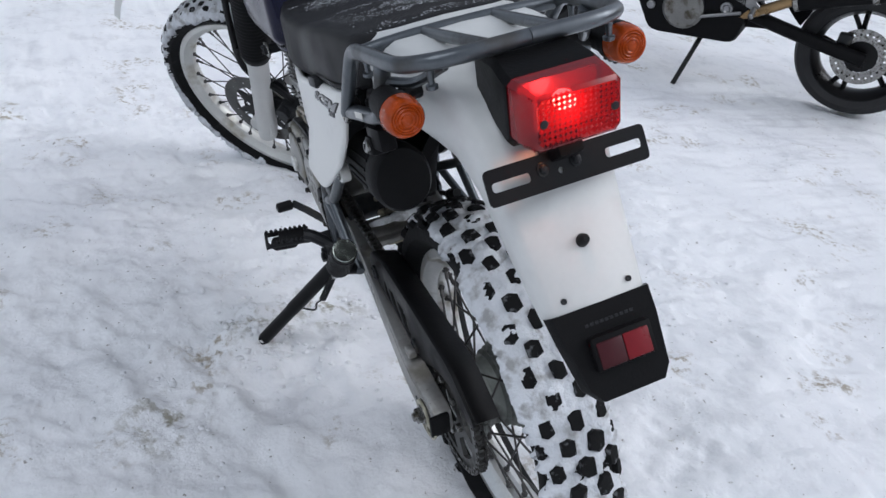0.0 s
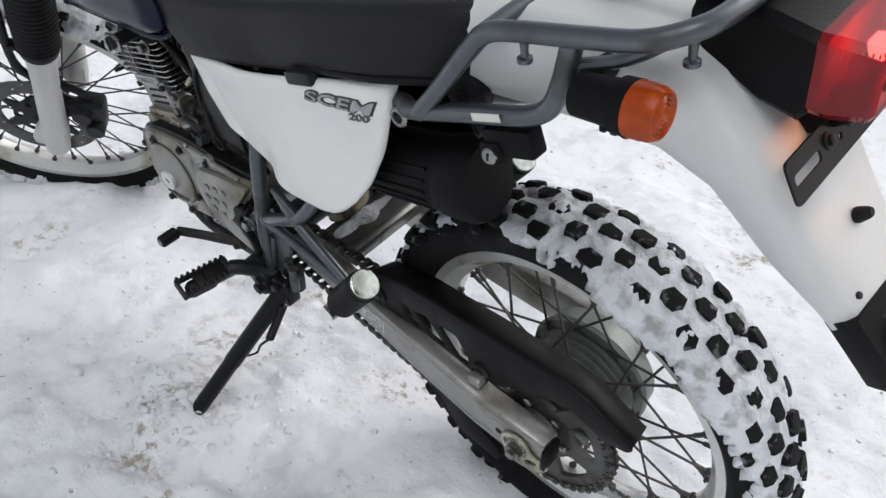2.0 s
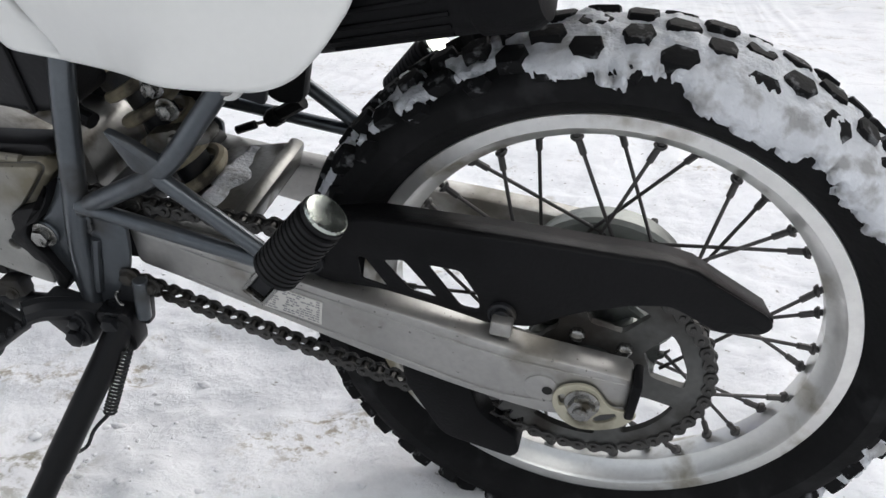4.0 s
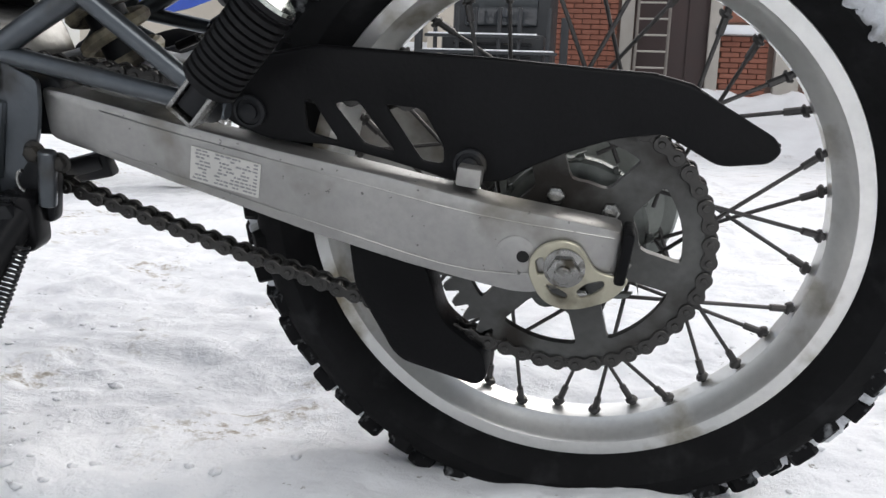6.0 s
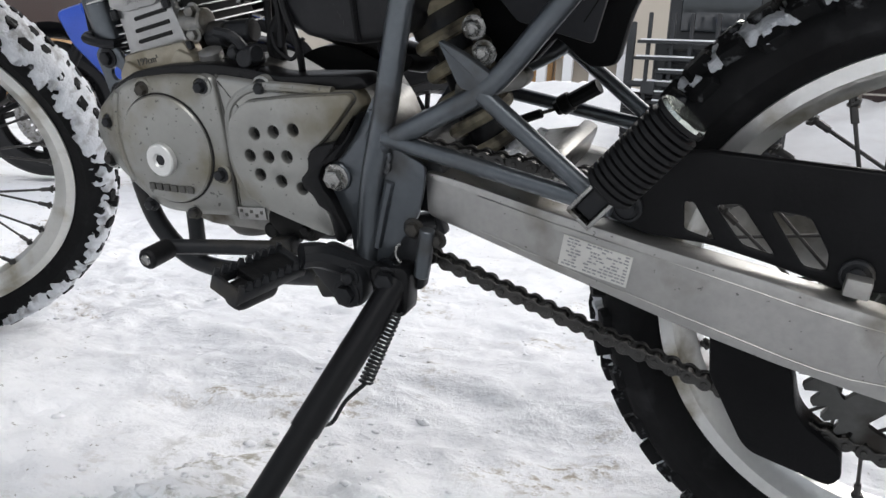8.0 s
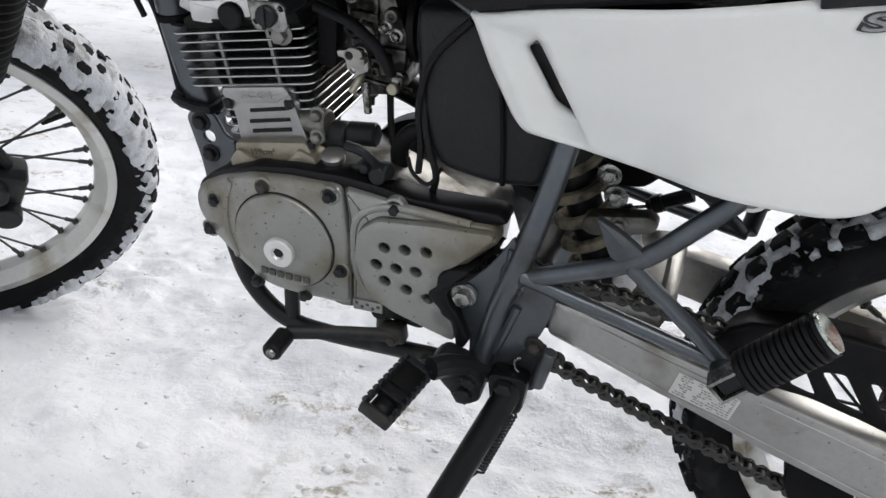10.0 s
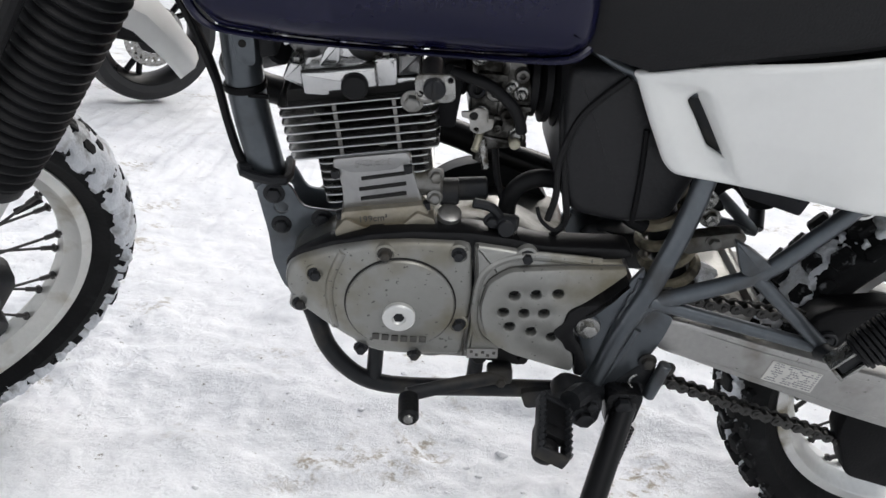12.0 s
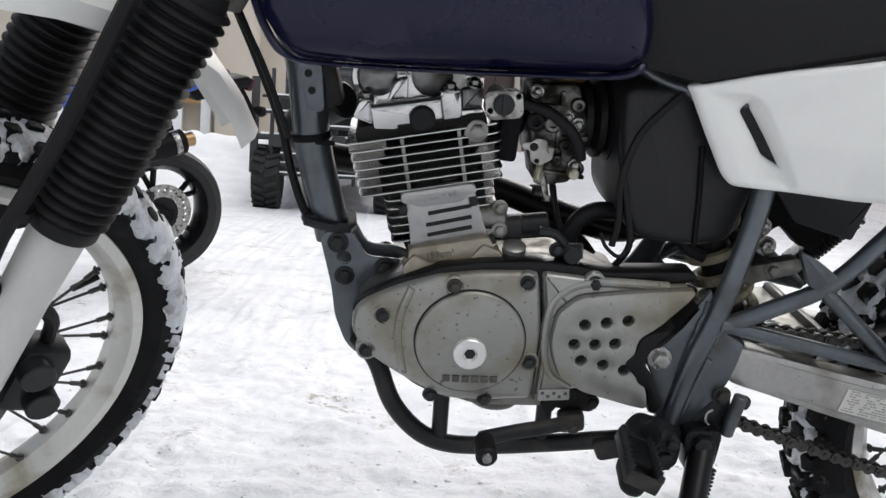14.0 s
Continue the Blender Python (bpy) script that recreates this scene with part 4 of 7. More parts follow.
# passenger peg, folded up
for sy, pa, pb in ((1, Vector((0.281, 0.166, 0.122)), Vector((0.208, 0.158, 0.2045))), (-1, Vector((0.268, -0.166, 0.1315)), Vector((0.195, -0.158, 0.214)))):
    ppeg = group("passenger_peg", bike, None, "ribbed black rubber passenger peg, folded up")
    d = (pb - pa).normalized()
    L = (pb - pa).length
    prof = [(0.0185, 0.026)]
    for k in range(12):
        z0 = 0.028 + (L - 0.038) * k / 12
        prof += [(0.0185, z0), (0.0222, z0 + 0.0015), (0.0222, z0 + 0.0052), (0.0185, z0 + 0.0066)]
    prof += [(0.0185, L - 0.008), (0.0215, L - 0.006), (0.0215, L - 0.002)]
    part("rubber", Shape().lathe(prof, pa, d, 28), RUBBER, ppeg)
    part("end_cap", Shape().lathe([(0.0205, L - 0.002), (0.0198, L + 0.0008), (0.0190, L + 0.0012), (0.001, L + 0.0013)], pa, d, 28), CAP_PALE, ppeg, "pale round end cap", sharp=12)
    q = Vector((0, 0, 1)).rotation_difference(d).to_matrix()
    part("bracket", Shape().box(pa + d * 0.014 + q @ Vector((0.0105, 0, 0)), (0.0035, 0.022, 0.036), q, 0.001).box(pa + d * 0.014 - q @ Vector((0.0105, 0, 0)), (0.0035, 0.022, 0.036), q, 0.001).box(pa - d * 0.003, (0.024, 0.022, 0.0035), q, 0.001), STEEL, ppeg, "bright steel peg bracket")
    part("hinge_block", Shape().box(pa + d * 0.016 - q @ Vector((0, 0.002, 0)), (0.017, 0.018, 0.030), q, 0.002).rod(pa + d * 0.012, Vector((pa.x, 0.128 * sy, 0.114)), 0.011), FRAME_DARK, ppeg)

# shock absorber
shock = group("shock_absorber", bike, None, "shock absorber with a cream coil spring")
a, b = Vector((0.397, 0, 0.052)), Vector((0.505, 0, 0.318))
part("body", Shape().rod(a, b, 0.020).rod(a.lerp(b, 0.66), b, 0.034), FRAME_DARK, shock)
d = (b - a).normalized()
u, v = d.orthogonal().normalized(), d.cross(d.orthogonal().normalized())
part("spring", Shape().tube([a + d * (0.010 + 0.235 * i / 240) + 0.031 * (math.cos(i * 0.21) * u + math.sin(i * 0.21) * v) for i in range(241)], 0.0070, 8, 1), SPRING, shock)

each("linkage_bolt", STEEL, shock, hexes([((0.4240, 0.040, 0.2430), (0, 1, 0), 0.0085, 0.008), ((0.4140, 0.040, 0.2200), (0, 1, 0), 0.0085, 0.008)]))
part("rocker_arm", Shape().plate(rounded([(0.440, 0.194), (0.377, 0.211), (0.366, 0.204), (0.371, 0.192), (0.431, 0.172), (0.445, 0.178)], 0.006), 0.030, 0.050, bevel=0.003).bolt((0.405, 0.050, 0.194), r=0.007, h=0.007), ALU, shock, "grey cast suspension rocker")

# engine
eng = group("engine", bike, None, "grey air-cooled single-cylinder engine")
case = rounded([(0.882, 0.130), (0.872, 0.148), (0.836, 0.172), (0.790, 0.188), (0.690, 0.203), (0.650, 0.208), (0.610, 0.188), (0.565, 0.165), (0.550, 0.145), (0.545, 0.110), (0.552, 0.040), (0.600, 0.034), (0.66, 0.018), (0.74, 0.018), (0.79, 0.034), (0.87, 0.085)], 0.010, 2)
low_case = rounded([(0.880, 0.125), (0.850, 0.150), (0.760, 0.165), (0.640, 0.165), (0.560, 0.150), (0.545, 0.110), (0.552, 0.040), (0.600, 0.034), (0.66, 0.018), (0.74, 0.018), (0.79, 0.034), (0.87, 0.085)], 0.010, 2)
part("crankcase", Shape().plate(case, 0.012, 0.080, bevel=0.004).plate(low_case, -0.092, 0.013, bevel=0.002), ALU, eng, "cast aluminium crankcase")
front_cover = rounded([(0.886, 0.122), (0.882, 0.138), (0.870, 0.150), (0.838, 0.170), (0.800, 0.187), (0.750, 0.194), (0.688, 0.196), (0.679, 0.132), (0.680, 0.043), (0.734, 0.040), (0.775, 0.041), (0.807, 0.052), (0.841, 0.067), (0.872, 0.085), (0.884, 0.104)], 0.008, 2)


def bowed(x, y, z):
    """The cover swells round the disc and falls back towards its nose."""
    if y < 0.085:
        return y
    return y + 0.009 * math.exp(-((x - 0.7585) ** 2 + (z - 0.1145) ** 2) / 0.0052) - 0.30 * max(0.0, x - 0.808) - 0.10 * max(0.0, 0.110 - z) * (1 if x > 0.80 else 0)


part("generator_cover", Shape().plate(front_cover, 0.078, 0.106, bevel=0.007, segs=3, cuts=14, bend=bowed), ALU_COVER, eng, "dull grey generator cover with oil stains")
part("cover_ridge", Shape().tube([(x, bowed(x, 0.1035, z), z) for x, z in ((0.822, 0.172), (0.832, 0.140), (0.834, 0.110), (0.826, 0.068))], 0.0055, 10), ALU_COVER, eng)
# dark ring paints the shade in the thin groove round the disc
part("disc_groove", Shape().lathe([(0.0614, 0.1050), (0.0614, 0.1112), (0.0600, 0.1116), (0.0590, 0.1110)], (0.7565, 0, 0.1145), (0, 1, 0), 72), FIN_DARK, eng)
part("cover_disc", Shape().lathe([(0.0596, 0.1050), (0.0596, 0.1135), (0.0580, 0.1155), (0.036, 0.1185), (0.001, 0.1200)], (0.7565, 0, 0.1145), (0, 1, 0), 72), ALU_COVER, eng)
CAPM = mat("polished_cap", (0.72, 0.72, 0.70), 0.36, 0.55, 0.06, bump=0.05)
part("inspection_cap", Shape().lathe([(0.0180, 0.1160), (0.0180, 0.1250), (0.0165, 0.1265), (0.008, 0.1265), (0.0065, 0.1240), (0.001, 0.1240)], (0.7572, 0, 0.1060), (0, 1, 0), 40), CAPM, eng, "bright aluminium inspection cap")
part("cap_socket", Shape().lathe([(0.0064, 0.1241), (0.001, 0.1247)], (0.7572, 0, 0.1060), (0, 1, 0), 6), FRAME_DARK, eng)
# the shade of raised marks and grooves is put into this darker tone
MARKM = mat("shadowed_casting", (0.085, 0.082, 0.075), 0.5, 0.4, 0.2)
for k in range(6):
    part("maker_mark", Shape().box((0.7805 - 0.0105 * k, 0.1182 + 0.0006 * (2.5 - abs(k - 2.5)), 0.0730), (0.0078, 0.0022, 0.0075), None, 0.0003), MARKM, eng)
part("case_top_edge", Shape().plate(rounded([(0.888, 0.128), (0.882, 0.143), (0.868, 0.156), (0.838, 0.176), (0.797, 0.194), (0.750, 0.2025), (0.690, 0.206), (0.645, 0.203), (0.611, 0.197), (0.516, 0.201), (0.508, 0.190), (0.60, 0.17), (0.70, 0.17), (0.80, 0.16), (0.87, 0.12)], 0.006, 2), 0.066, 0.0985, bevel=0.004, cuts=8, bend=lambda x, y, z: y - (0.30 * max(0.0, x - 0.808) if y > 0.08 else 0.0)), BLACK_GLOSS, eng, "black upper edge of the engine case")
spro = rounded([(0.6845, 0.196), (0.640, 0.192), (0.611, 0.184), (0.522, 0.187), (0.514, 0.172), (0.552, 0.130), (0.571, 0.104), (0.560, 0.073), (0.547, 0.039), (0.594, 0.050), (0.629, 0.058), (0.6775, 0.045), (0.6755, 0.132)], 0.005, 2)
part("sprocket_cover", Shape().plate(spro, 0.078, 0.1075, bevel=0.006, segs=3), ALU_COVER, eng, "grey sprocket cover with nine drilled holes")
HOLES = ((0.6343, 0.1417), (0.6109, 0.1450), (0.5873, 0.1483), (0.6432, 0.1180), (0.6203, 0.1186), (0.5981, 0.1204), (0.6333, 0.0987), (0.6082, 0.0940), (0.5838, 0.0885))
panel = rounded([(0.669, 0.122), (0.665, 0.154), (0.644, 0.173), (0.587, 0.181), (0.521, 0.187), (0.517, 0.182), (0.531, 0.165), (0.556, 0.138), (0.572, 0.127), (0.5745, 0.100), (0.553, 0.060), (0.5505, 0.039), (0.5765, 0.045), (0.628, 0.060), (0.654, 0.076), (0.665, 0.102)], 0.008, 3)
part("cover_panel", Shape().plate(panel, 0.106, 0.1175, [circle(x, z, 0.0064, 16) for x, z in HOLES], bevel=0.0022), ALU_COVER, eng)
# dark tube paints the groove's shade round the raised panel
part("panel_joint", Shape().tube([(x, 0.1085, z) for x, z in panel + panel[:1]], 0.0013, 6, 1), MARKM, eng, "dark line painting the shade of the panel groove")
part("cover_joint", Shape().tube([(0.6815, 0.1050, 0.197), (0.6772, 0.1062, 0.165), (0.6768, 0.1068, 0.132), (0.6785, 0.1060, 0.090), (0.6788, 0.1050, 0.043)], 0.0015, 6, 4), MARKM, eng)
part("cover_rim", Shape().tube([(x, 0.1044, z) for x, z in ((0.545, 0.1855), (0.600, 0.1875), (0.630, 0.1865), (0.654, 0.178), (0.6705, 0.160), (0.6740, 0.130), (0.6720, 0.098), (0.662, 0.074), (0.640, 0.0600))], 0.0052, 10, 4), ALU_COVER, eng)
# dark floors put the shade into the drilled holes
each("hole_floor", FIN_DARK, eng, [Shape().lathe([(0.0061, 0.1078), (0.001, 0.1080)], (x, 0, z), (0, 1, 0), 14) for x, z in HOLES])
part("cover_rubber", Shape().plate(rounded([(0.5120, 0.1700), (0.5323, 0.1410), (0.5607, 0.1345), (0.5715, 0.1250), (0.5737, 0.1100), (0.5834, 0.0995), (0.5820, 0.0920), (0.5706, 0.0822), (0.5660, 0.0730), (0.5530, 0.0660), (0.5490, 0.0370), (0.5400, 0.0350), (0.5340, 0.0480), (0.5500, 0.0820), (0.5580, 0.0910), (0.5620, 0.1030), (0.5560, 0.1155), (0.5430, 0.1215), (0.5215, 0.1475)], 0.0025, 2), 0.085, 0.1195, bevel=0.0025), RUBBER, eng, "black rubber sprocket boot")
each("cover_bolt", FRAME_DARK, eng, hexes([((x, bowed(x, 0.1045, z), z), (0, 1, 0), 0.0058, 0.0075) for x, z in ((0.778, 0.178), (0.7005, 0.184), (0.851, 0.135), (0.868, 0.088), (0.690, 0.0915), (0.6265, 0.186), (0.796, 0.047), (0.735, 0.044))]))
each("bolt_boss", ALU_COVER, eng, [Shape().lathe([(0.0125, -0.0125), (0.0118, 0.001), (0.0095, 0.0025), (0.0085, 0.0), (0.001, 0.0)], (x, bowed(x, 0.1045, z), z), (0, 1, 0), 20) for x, z in ((0.778, 0.178), (0.7005, 0.184), (0.851, 0.135), (0.868, 0.088), (0.690, 0.0915), (0.6265, 0.186))])
part("gear_pattern_plate", Shape().box((0.657, 0.1085, 0.051), (0.036, 0.003, 0.014), Matrix.Rotation(radians(4), 3, "Y"), 0.001), ALU_BRIGHT, eng)
each("pattern_mark", MARKM, eng, [Shape().box((0.670 - 0.0065 * k, 0.1103, 0.0535 - 0.0042 * (k % 2)), (0.0036, 0.0008, 0.0036), None, 0.0002) for k in range(5)])
part("right_cover", Shape().lathe([(0.095, 0.085), (0.095, 0.108), (0.088, 0.118), (0.001, 0.120)], (0.655, 0, 0.100), (0, -1, 0), 40), FRAME_DARK, eng)
part("oil_sump", Shape().lathe([(0.040, 0.004), (0.039, -0.010), (0.030, -0.022), (0.012, -0.028)], (0.712, 0.030, 0.022), (0, 0, 1), 24), MARKM, eng)
part("shaft_boss", Shape().box((0.628, 0.050, 0.030), (0.062, 0.070, 0.030), Matrix.Rotation(radians(-6), 3, "Y"), 0.008).bolt((0.605, 0.085, 0.030), r=0.006).rod((0.655, 0.055, 0.022), (0.655, 0.085, 0.022), 0.009), FIN_DARK, eng)

TILT_C = radians(11.4)
CYL = Matrix.Translation((0.8065, 0, 0.204)) @ Matrix.Rotation(TILT_C, 4, "Y")


def slab(cx, z, lx, ly, h, r=0.012):
    o = rounded([(cx - lx / 2, -ly / 2), (cx + lx / 2, -ly / 2), (cx + lx / 2, ly / 2), (cx - lx / 2, ly / 2)], r, 3)
    s = Shape().plate(o, 0, h, bevel=h * 0.25, segs=1)
    return s.xf(Matrix.Translation((0, 0, z)) @ Matrix(((1, 0, 0, 0), (0, 0, 1, 0), (0, 1, 0, 0), (0, 0, 0, 1))))




def put(name, s, m, label=""):
    return part(name, s, m, eng, label)


ALU_MID = mat("grey_cast_aluminium", (0.36, 0.36, 0.355), 0.30, 0.92, 0.12, dirt=(0.14, 0.13, 0.11), dirt_amount=0.3, bump=0.25)
# darker copy of the head casting, with the shade under the tank painted in
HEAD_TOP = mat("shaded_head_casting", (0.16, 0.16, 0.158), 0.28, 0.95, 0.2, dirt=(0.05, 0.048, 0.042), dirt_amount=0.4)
# dark core puts the shade into the gaps between the fins
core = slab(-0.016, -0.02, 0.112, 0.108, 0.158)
put("cylinder_core", core.xf(CYL), FIN_DARK, "cylinder barrel coloured dark for the shade between the fins")
for k in range(7):
    put("fin", slab(-0.0135, 0.0680 + 0.0096 * k, 0.156 + 0.0012 * min(k, 5), 0.142, 0.0023).xf(CYL), FIN)
for k in range(6):
    put("fin", slab(-0.0215, 0.0095 + 0.0094 * k, 0.120, 0.128, 0.0022).xf(CYL), FIN)
for k in range(6):
    for x in (-0.050, 0.010):
        put("fin_post", Shape().box((x, 0.0675, 0.0739 + 0.0096 * k), (0.0036, 0.004, 0.0076)).xf(CYL), ALU)
s = Shape().plate(rounded([(0.018, 0.062), (-0.058, 0.062), (-0.062, 0.036), (-0.067, 0.004), (0.0183, 0.002), (0.016, 0.030)], 0.004), 0.050, 0.0705, bevel=0.002)
put("chain_tunnel", s.xf(CYL), ALU_MID, "cast aluminium chain tunnel with slots")
# near-black rods on the face paint the shade of the slots
for z, x0, x1 in ((0.0405, -0.006, -0.053), (0.028, -0.002, -0.052), (0.0165, -0.002, -0.051)):
    put("tunnel_slot", Shape().tube([(x0, 0.0702, z), (x1, 0.0702, z + 0.002)], 0.0024, 8, 1).xf(CYL), FIN_DARK)
s = Shape().plate(rounded([(0.019, 0.0685), (-0.057, 0.0685), (-0.062, 0.058), (-0.052, 0.056), (-0.044, 0.050), (0.002, 0.050), (0.011, 0.055), (0.021, 0.058)], 0.004), 0.060, 0.0755, bevel=0.0015)
put("tunnel_flange", s.xf(CYL), ALU_MID)
BASE = mat("yellowed_casting", (0.30, 0.275, 0.22), 0.4, 0.7, 0.2, dirt=(0.14, 0.11, 0.06), dirt_amount=0.4)
s = Shape().plate(rounded([(0.0200, 0.007), (-0.0680, 0.007), (-0.072, -0.004), (-0.072, -0.040), (0.024, -0.034), (0.0230, -0.004)], 0.004), 0.055, 0.0790, bevel=0.003)
s.plate(rounded([(0.030, -0.012), (0.016, 0.001), (-0.002, -0.012), (-0.045, -0.012), (-0.060, 0.001), (-0.078, -0.010), (-0.078, -0.022), (0.03, -0.022)], 0.004), 0.055, 0.0835, bevel=0.002)
put("base_flange", s.xf(CYL), BASE, "yellowed cast cylinder base")


def words(body, bold=0.0, deep=0.02):
    """A mesh of raised letters, one unit high, cut finely enough to follow a curved face."""
    c = bpy.data.curves.new("letters", "FONT")
    c.body, c.size, c.extrude, c.offset = body, 1.0, deep, bold
    t = new("letters", c)
    tm = bpy.data.meshes.new_from_object(t.evaluated_get(bpy.context.evaluated_depsgraph_get()))
    bpy.data.objects.remove(t)
    bm = bmesh.new()
    bm.from_mesh(tm)
    bmesh.ops.triangulate(bm, faces=bm.faces[:])
    bmesh.ops.subdivide_edges(bm, edges=bm.edges[:], cuts=3, use_grid_fill=True)
    bm.to_mesh(tm)
    bm.free()
    return tm


for name_, body, size, at_ in (("capacity_mark", "199cm³", 0.0105, (0.0035, 0.0793, -0.0075)), ("cast_letters", "SCEM", 0.0110, (-0.0015, 0.0757, 0.0565))):
    me_ = words(body, 0.0 if "cm" in body else 0.012, 0.05)
    me_.materials.append(MARKM if "cm" in body else ALU_MID)
    mk = new(name_, me_)
    mk.parent = eng
    wide = 1.0 if "cm" in body else 1.45
    mk.matrix_basis = CYL @ Matrix.Translation(at_) @ Matrix(((-size * wide, 0, 0, 0), (0, 0, size, 0), (0, size, 0, 0), (0, 0, 0, 1)))
for x, z in ((0.020, 0.058), (-0.056, 0.056), (0.022, 0.008), (-0.070, 0.010)):
    put("cylinder_nut", Shape().bolt((x, 0.072, z - 0.004), (0, 0, -1), 0.005, 0.009, False).xf(CYL), FRAME_DARK)
s = Shape().plate(rounded([(0.892, 0.340), (0.872, 0.329), (0.798, 0.343), (0.758, 0.350), (0.756, 0.392), (0.800, 0.402), (0.868, 0.394), (0.888, 0.362)], 0.008), -0.066, 0.050, bevel=0.005)
s.plate(rounded([(0.8742, 0.3550), (0.8706, 0.3325), (0.8480, 0.3330), (0.8420, 0.3372), (0.7990, 0.3448), (0.8030, 0.3680), (0.8380, 0.3610), (0.8440, 0.3590)], 0.003), 0.045, 0.0685, bevel=0.003)
s.plate(rounded([(0.8040, 0.3745), (0.7822, 0.3785), (0.7790, 0.3485), (0.7990, 0.3448), (0.8030, 0.3670)], 0.004), 0.045, 0.0640, bevel=0.003)
s.plate(rounded([(0.8935, 0.3420), (0.8705, 0.3340), (0.8735, 0.3560), (0.8700, 0.3660), (0.8860, 0.3600)], 0.004), 0.020, 0.0580, bevel=0.003)
put("cylinder_head", s, ALU_HEAD, "cast aluminium cylinder head")
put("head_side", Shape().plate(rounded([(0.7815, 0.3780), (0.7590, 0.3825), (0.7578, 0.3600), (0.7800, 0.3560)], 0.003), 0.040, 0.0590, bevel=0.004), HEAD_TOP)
put("head_ledge", Shape().plate(rounded([(0.7800, 0.3555), (0.7578, 0.3592), (0.7576, 0.3545), (0.7797, 0.3500)], 0.0015), 0.040, 0.0610, bevel=0.001), ALU_HEAD)
put("joint_line", Shape().tube([(0.8740, 0.0675, 0.3560), (0.8560, 0.0665, 0.3592), (0.8380, 0.0675, 0.3622), (0.8030, 0.0675, 0.3690)], 0.0014, 6, 3), FIN_DARK)
put("rocker_sail", Shape().plate(rounded([(0.8580, 0.3600), (0.8530, 0.3760), (0.8470, 0.3850), (0.8370, 0.3870), (0.8370, 0.3630)], 0.003), 0.040, 0.0620, bevel=0.003), ALU_HEAD)
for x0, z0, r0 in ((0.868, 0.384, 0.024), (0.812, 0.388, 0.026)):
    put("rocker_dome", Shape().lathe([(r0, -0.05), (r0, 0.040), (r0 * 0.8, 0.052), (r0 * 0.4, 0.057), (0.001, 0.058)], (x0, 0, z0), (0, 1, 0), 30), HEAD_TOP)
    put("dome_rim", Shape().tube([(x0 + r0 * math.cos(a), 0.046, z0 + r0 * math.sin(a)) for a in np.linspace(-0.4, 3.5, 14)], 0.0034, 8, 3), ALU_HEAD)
# dark slab painted in as the shade below the head
put("head_shadow_web", Shape().plate(rounded([(0.058, 0.126), (-0.082, 0.126), (-0.080, 0.140), (0.056, 0.140)], 0.003, 1), -0.058, 0.056).xf(CYL), FIN_DARK)
each("head_nut", STEEL, eng, hexes([((x, 0.0565, z), (0, 0.2, 1), 0.0055, 0.006) for x, z in ((0.8790, 0.3620), (0.7930, 0.3765), (0.7680, 0.3815))]))
put("plug_slit", Shape().tube([(0.8460, 0.0688, 0.3375), (0.8260, 0.0690, 0.3405), (0.8080, 0.0690, 0.3450), (0.8000, 0.0688, 0.3475)], 0.0010, 5, 3), FIN_DARK)
put("head_plug", Shape().lathe([(0.0135, 0.066), (0.0135, 0.0745), (0.011, 0.0765), (0.001, 0.0768)], (-0.0142, 0, 0.1435), (0, 1, 0), 32).xf(CYL), RUBBER, "round black rubber plug")
put("head_bolt", Shape().bolt((0.7635, 0.072, 0.338), r=0.0080, h=0.010), ALU)
s = Shape().plate(rounded([(0.766, 0.388), (0.729, 0.391), (0.725, 0.364), (0.762, 0.360)], 0.008), 0.123, 0.127, [circle(0.7588, 0.3695, 0.0028, 10), circle(0.7323, 0.3850, 0.0028, 10)], bevel=0.001)
put("lifter_plate", s, STEEL, "zinc plated bracket plate")
put("lifter_cap", Shape().lathe([(0.0105, 0.070), (0.0105, 0.131), (0.009, 0.133), (0.001, 0.133)], (0.7465, 0, 0.3765), (0, 1, 0), 24).box((0.7465, 0.134, 0.3765), (0.003, 0.003, 0.021)), FRAME_DARK)
put("head_pipe_stub", Shape().rod((0.905, -0.03, 0.345), (0.935, -0.06, 0.325), 0.022), FRAME_DARK)
# starter, clutch lever and small fittings behind the cylinder
put("tunnel_boss", Shape().rod((0.757, 0.055, 0.240), (0.722, 0.058, 0.242), 0.0145).bolt((0.731, 0.066, 0.254), r=0.006, h=0.008).bolt((0.730, 0.070, 0.230), r=0.006, h=0.007), ALU)
put("starter_motor", Shape().rod((0.705, 0.045, 0.228), (0.672, 0.045, 0.232), 0.013).rod((0.725, 0.050, 0.226), (0.703, 0.050, 0.228), 0.015), FRAME_DARK)
put("clutch_lever", Shape().tube([(0.655, 0.082, 0.214), (0.670, 0.086, 0.232), (0.690, 0.086, 0.236)], 0.0055, 8).rod((0.652, 0.070, 0.208), (0.652, 0.096, 0.212), 0.0095), FRAME_DARK)
put("neutral_switch", Shape().rod((0.668, 0.078, 0.212), (0.640, 0.088, 0.216), 0.009).bolt((0.668, 0.085, 0.216), r=0.006), FRAME_DARK)
put("breather_hose", Shape().tube([(0.646, 0.042, 0.196), (0.646, 0.045, 0.222), (0.636, 0.045, 0.240), (0.619, 0.045, 0.2495), (0.596, 0.045, 0.250)], 0.0100, 14), RUBBER)
put("oil_filler", Shape().lathe([(0.013, 0), (0.013, 0.008), (0.009, 0.010), (0.001, 0.010)], (0.712, 0.070, 0.206), (0, 0.3, 1), 18), ALU_BRIGHT)

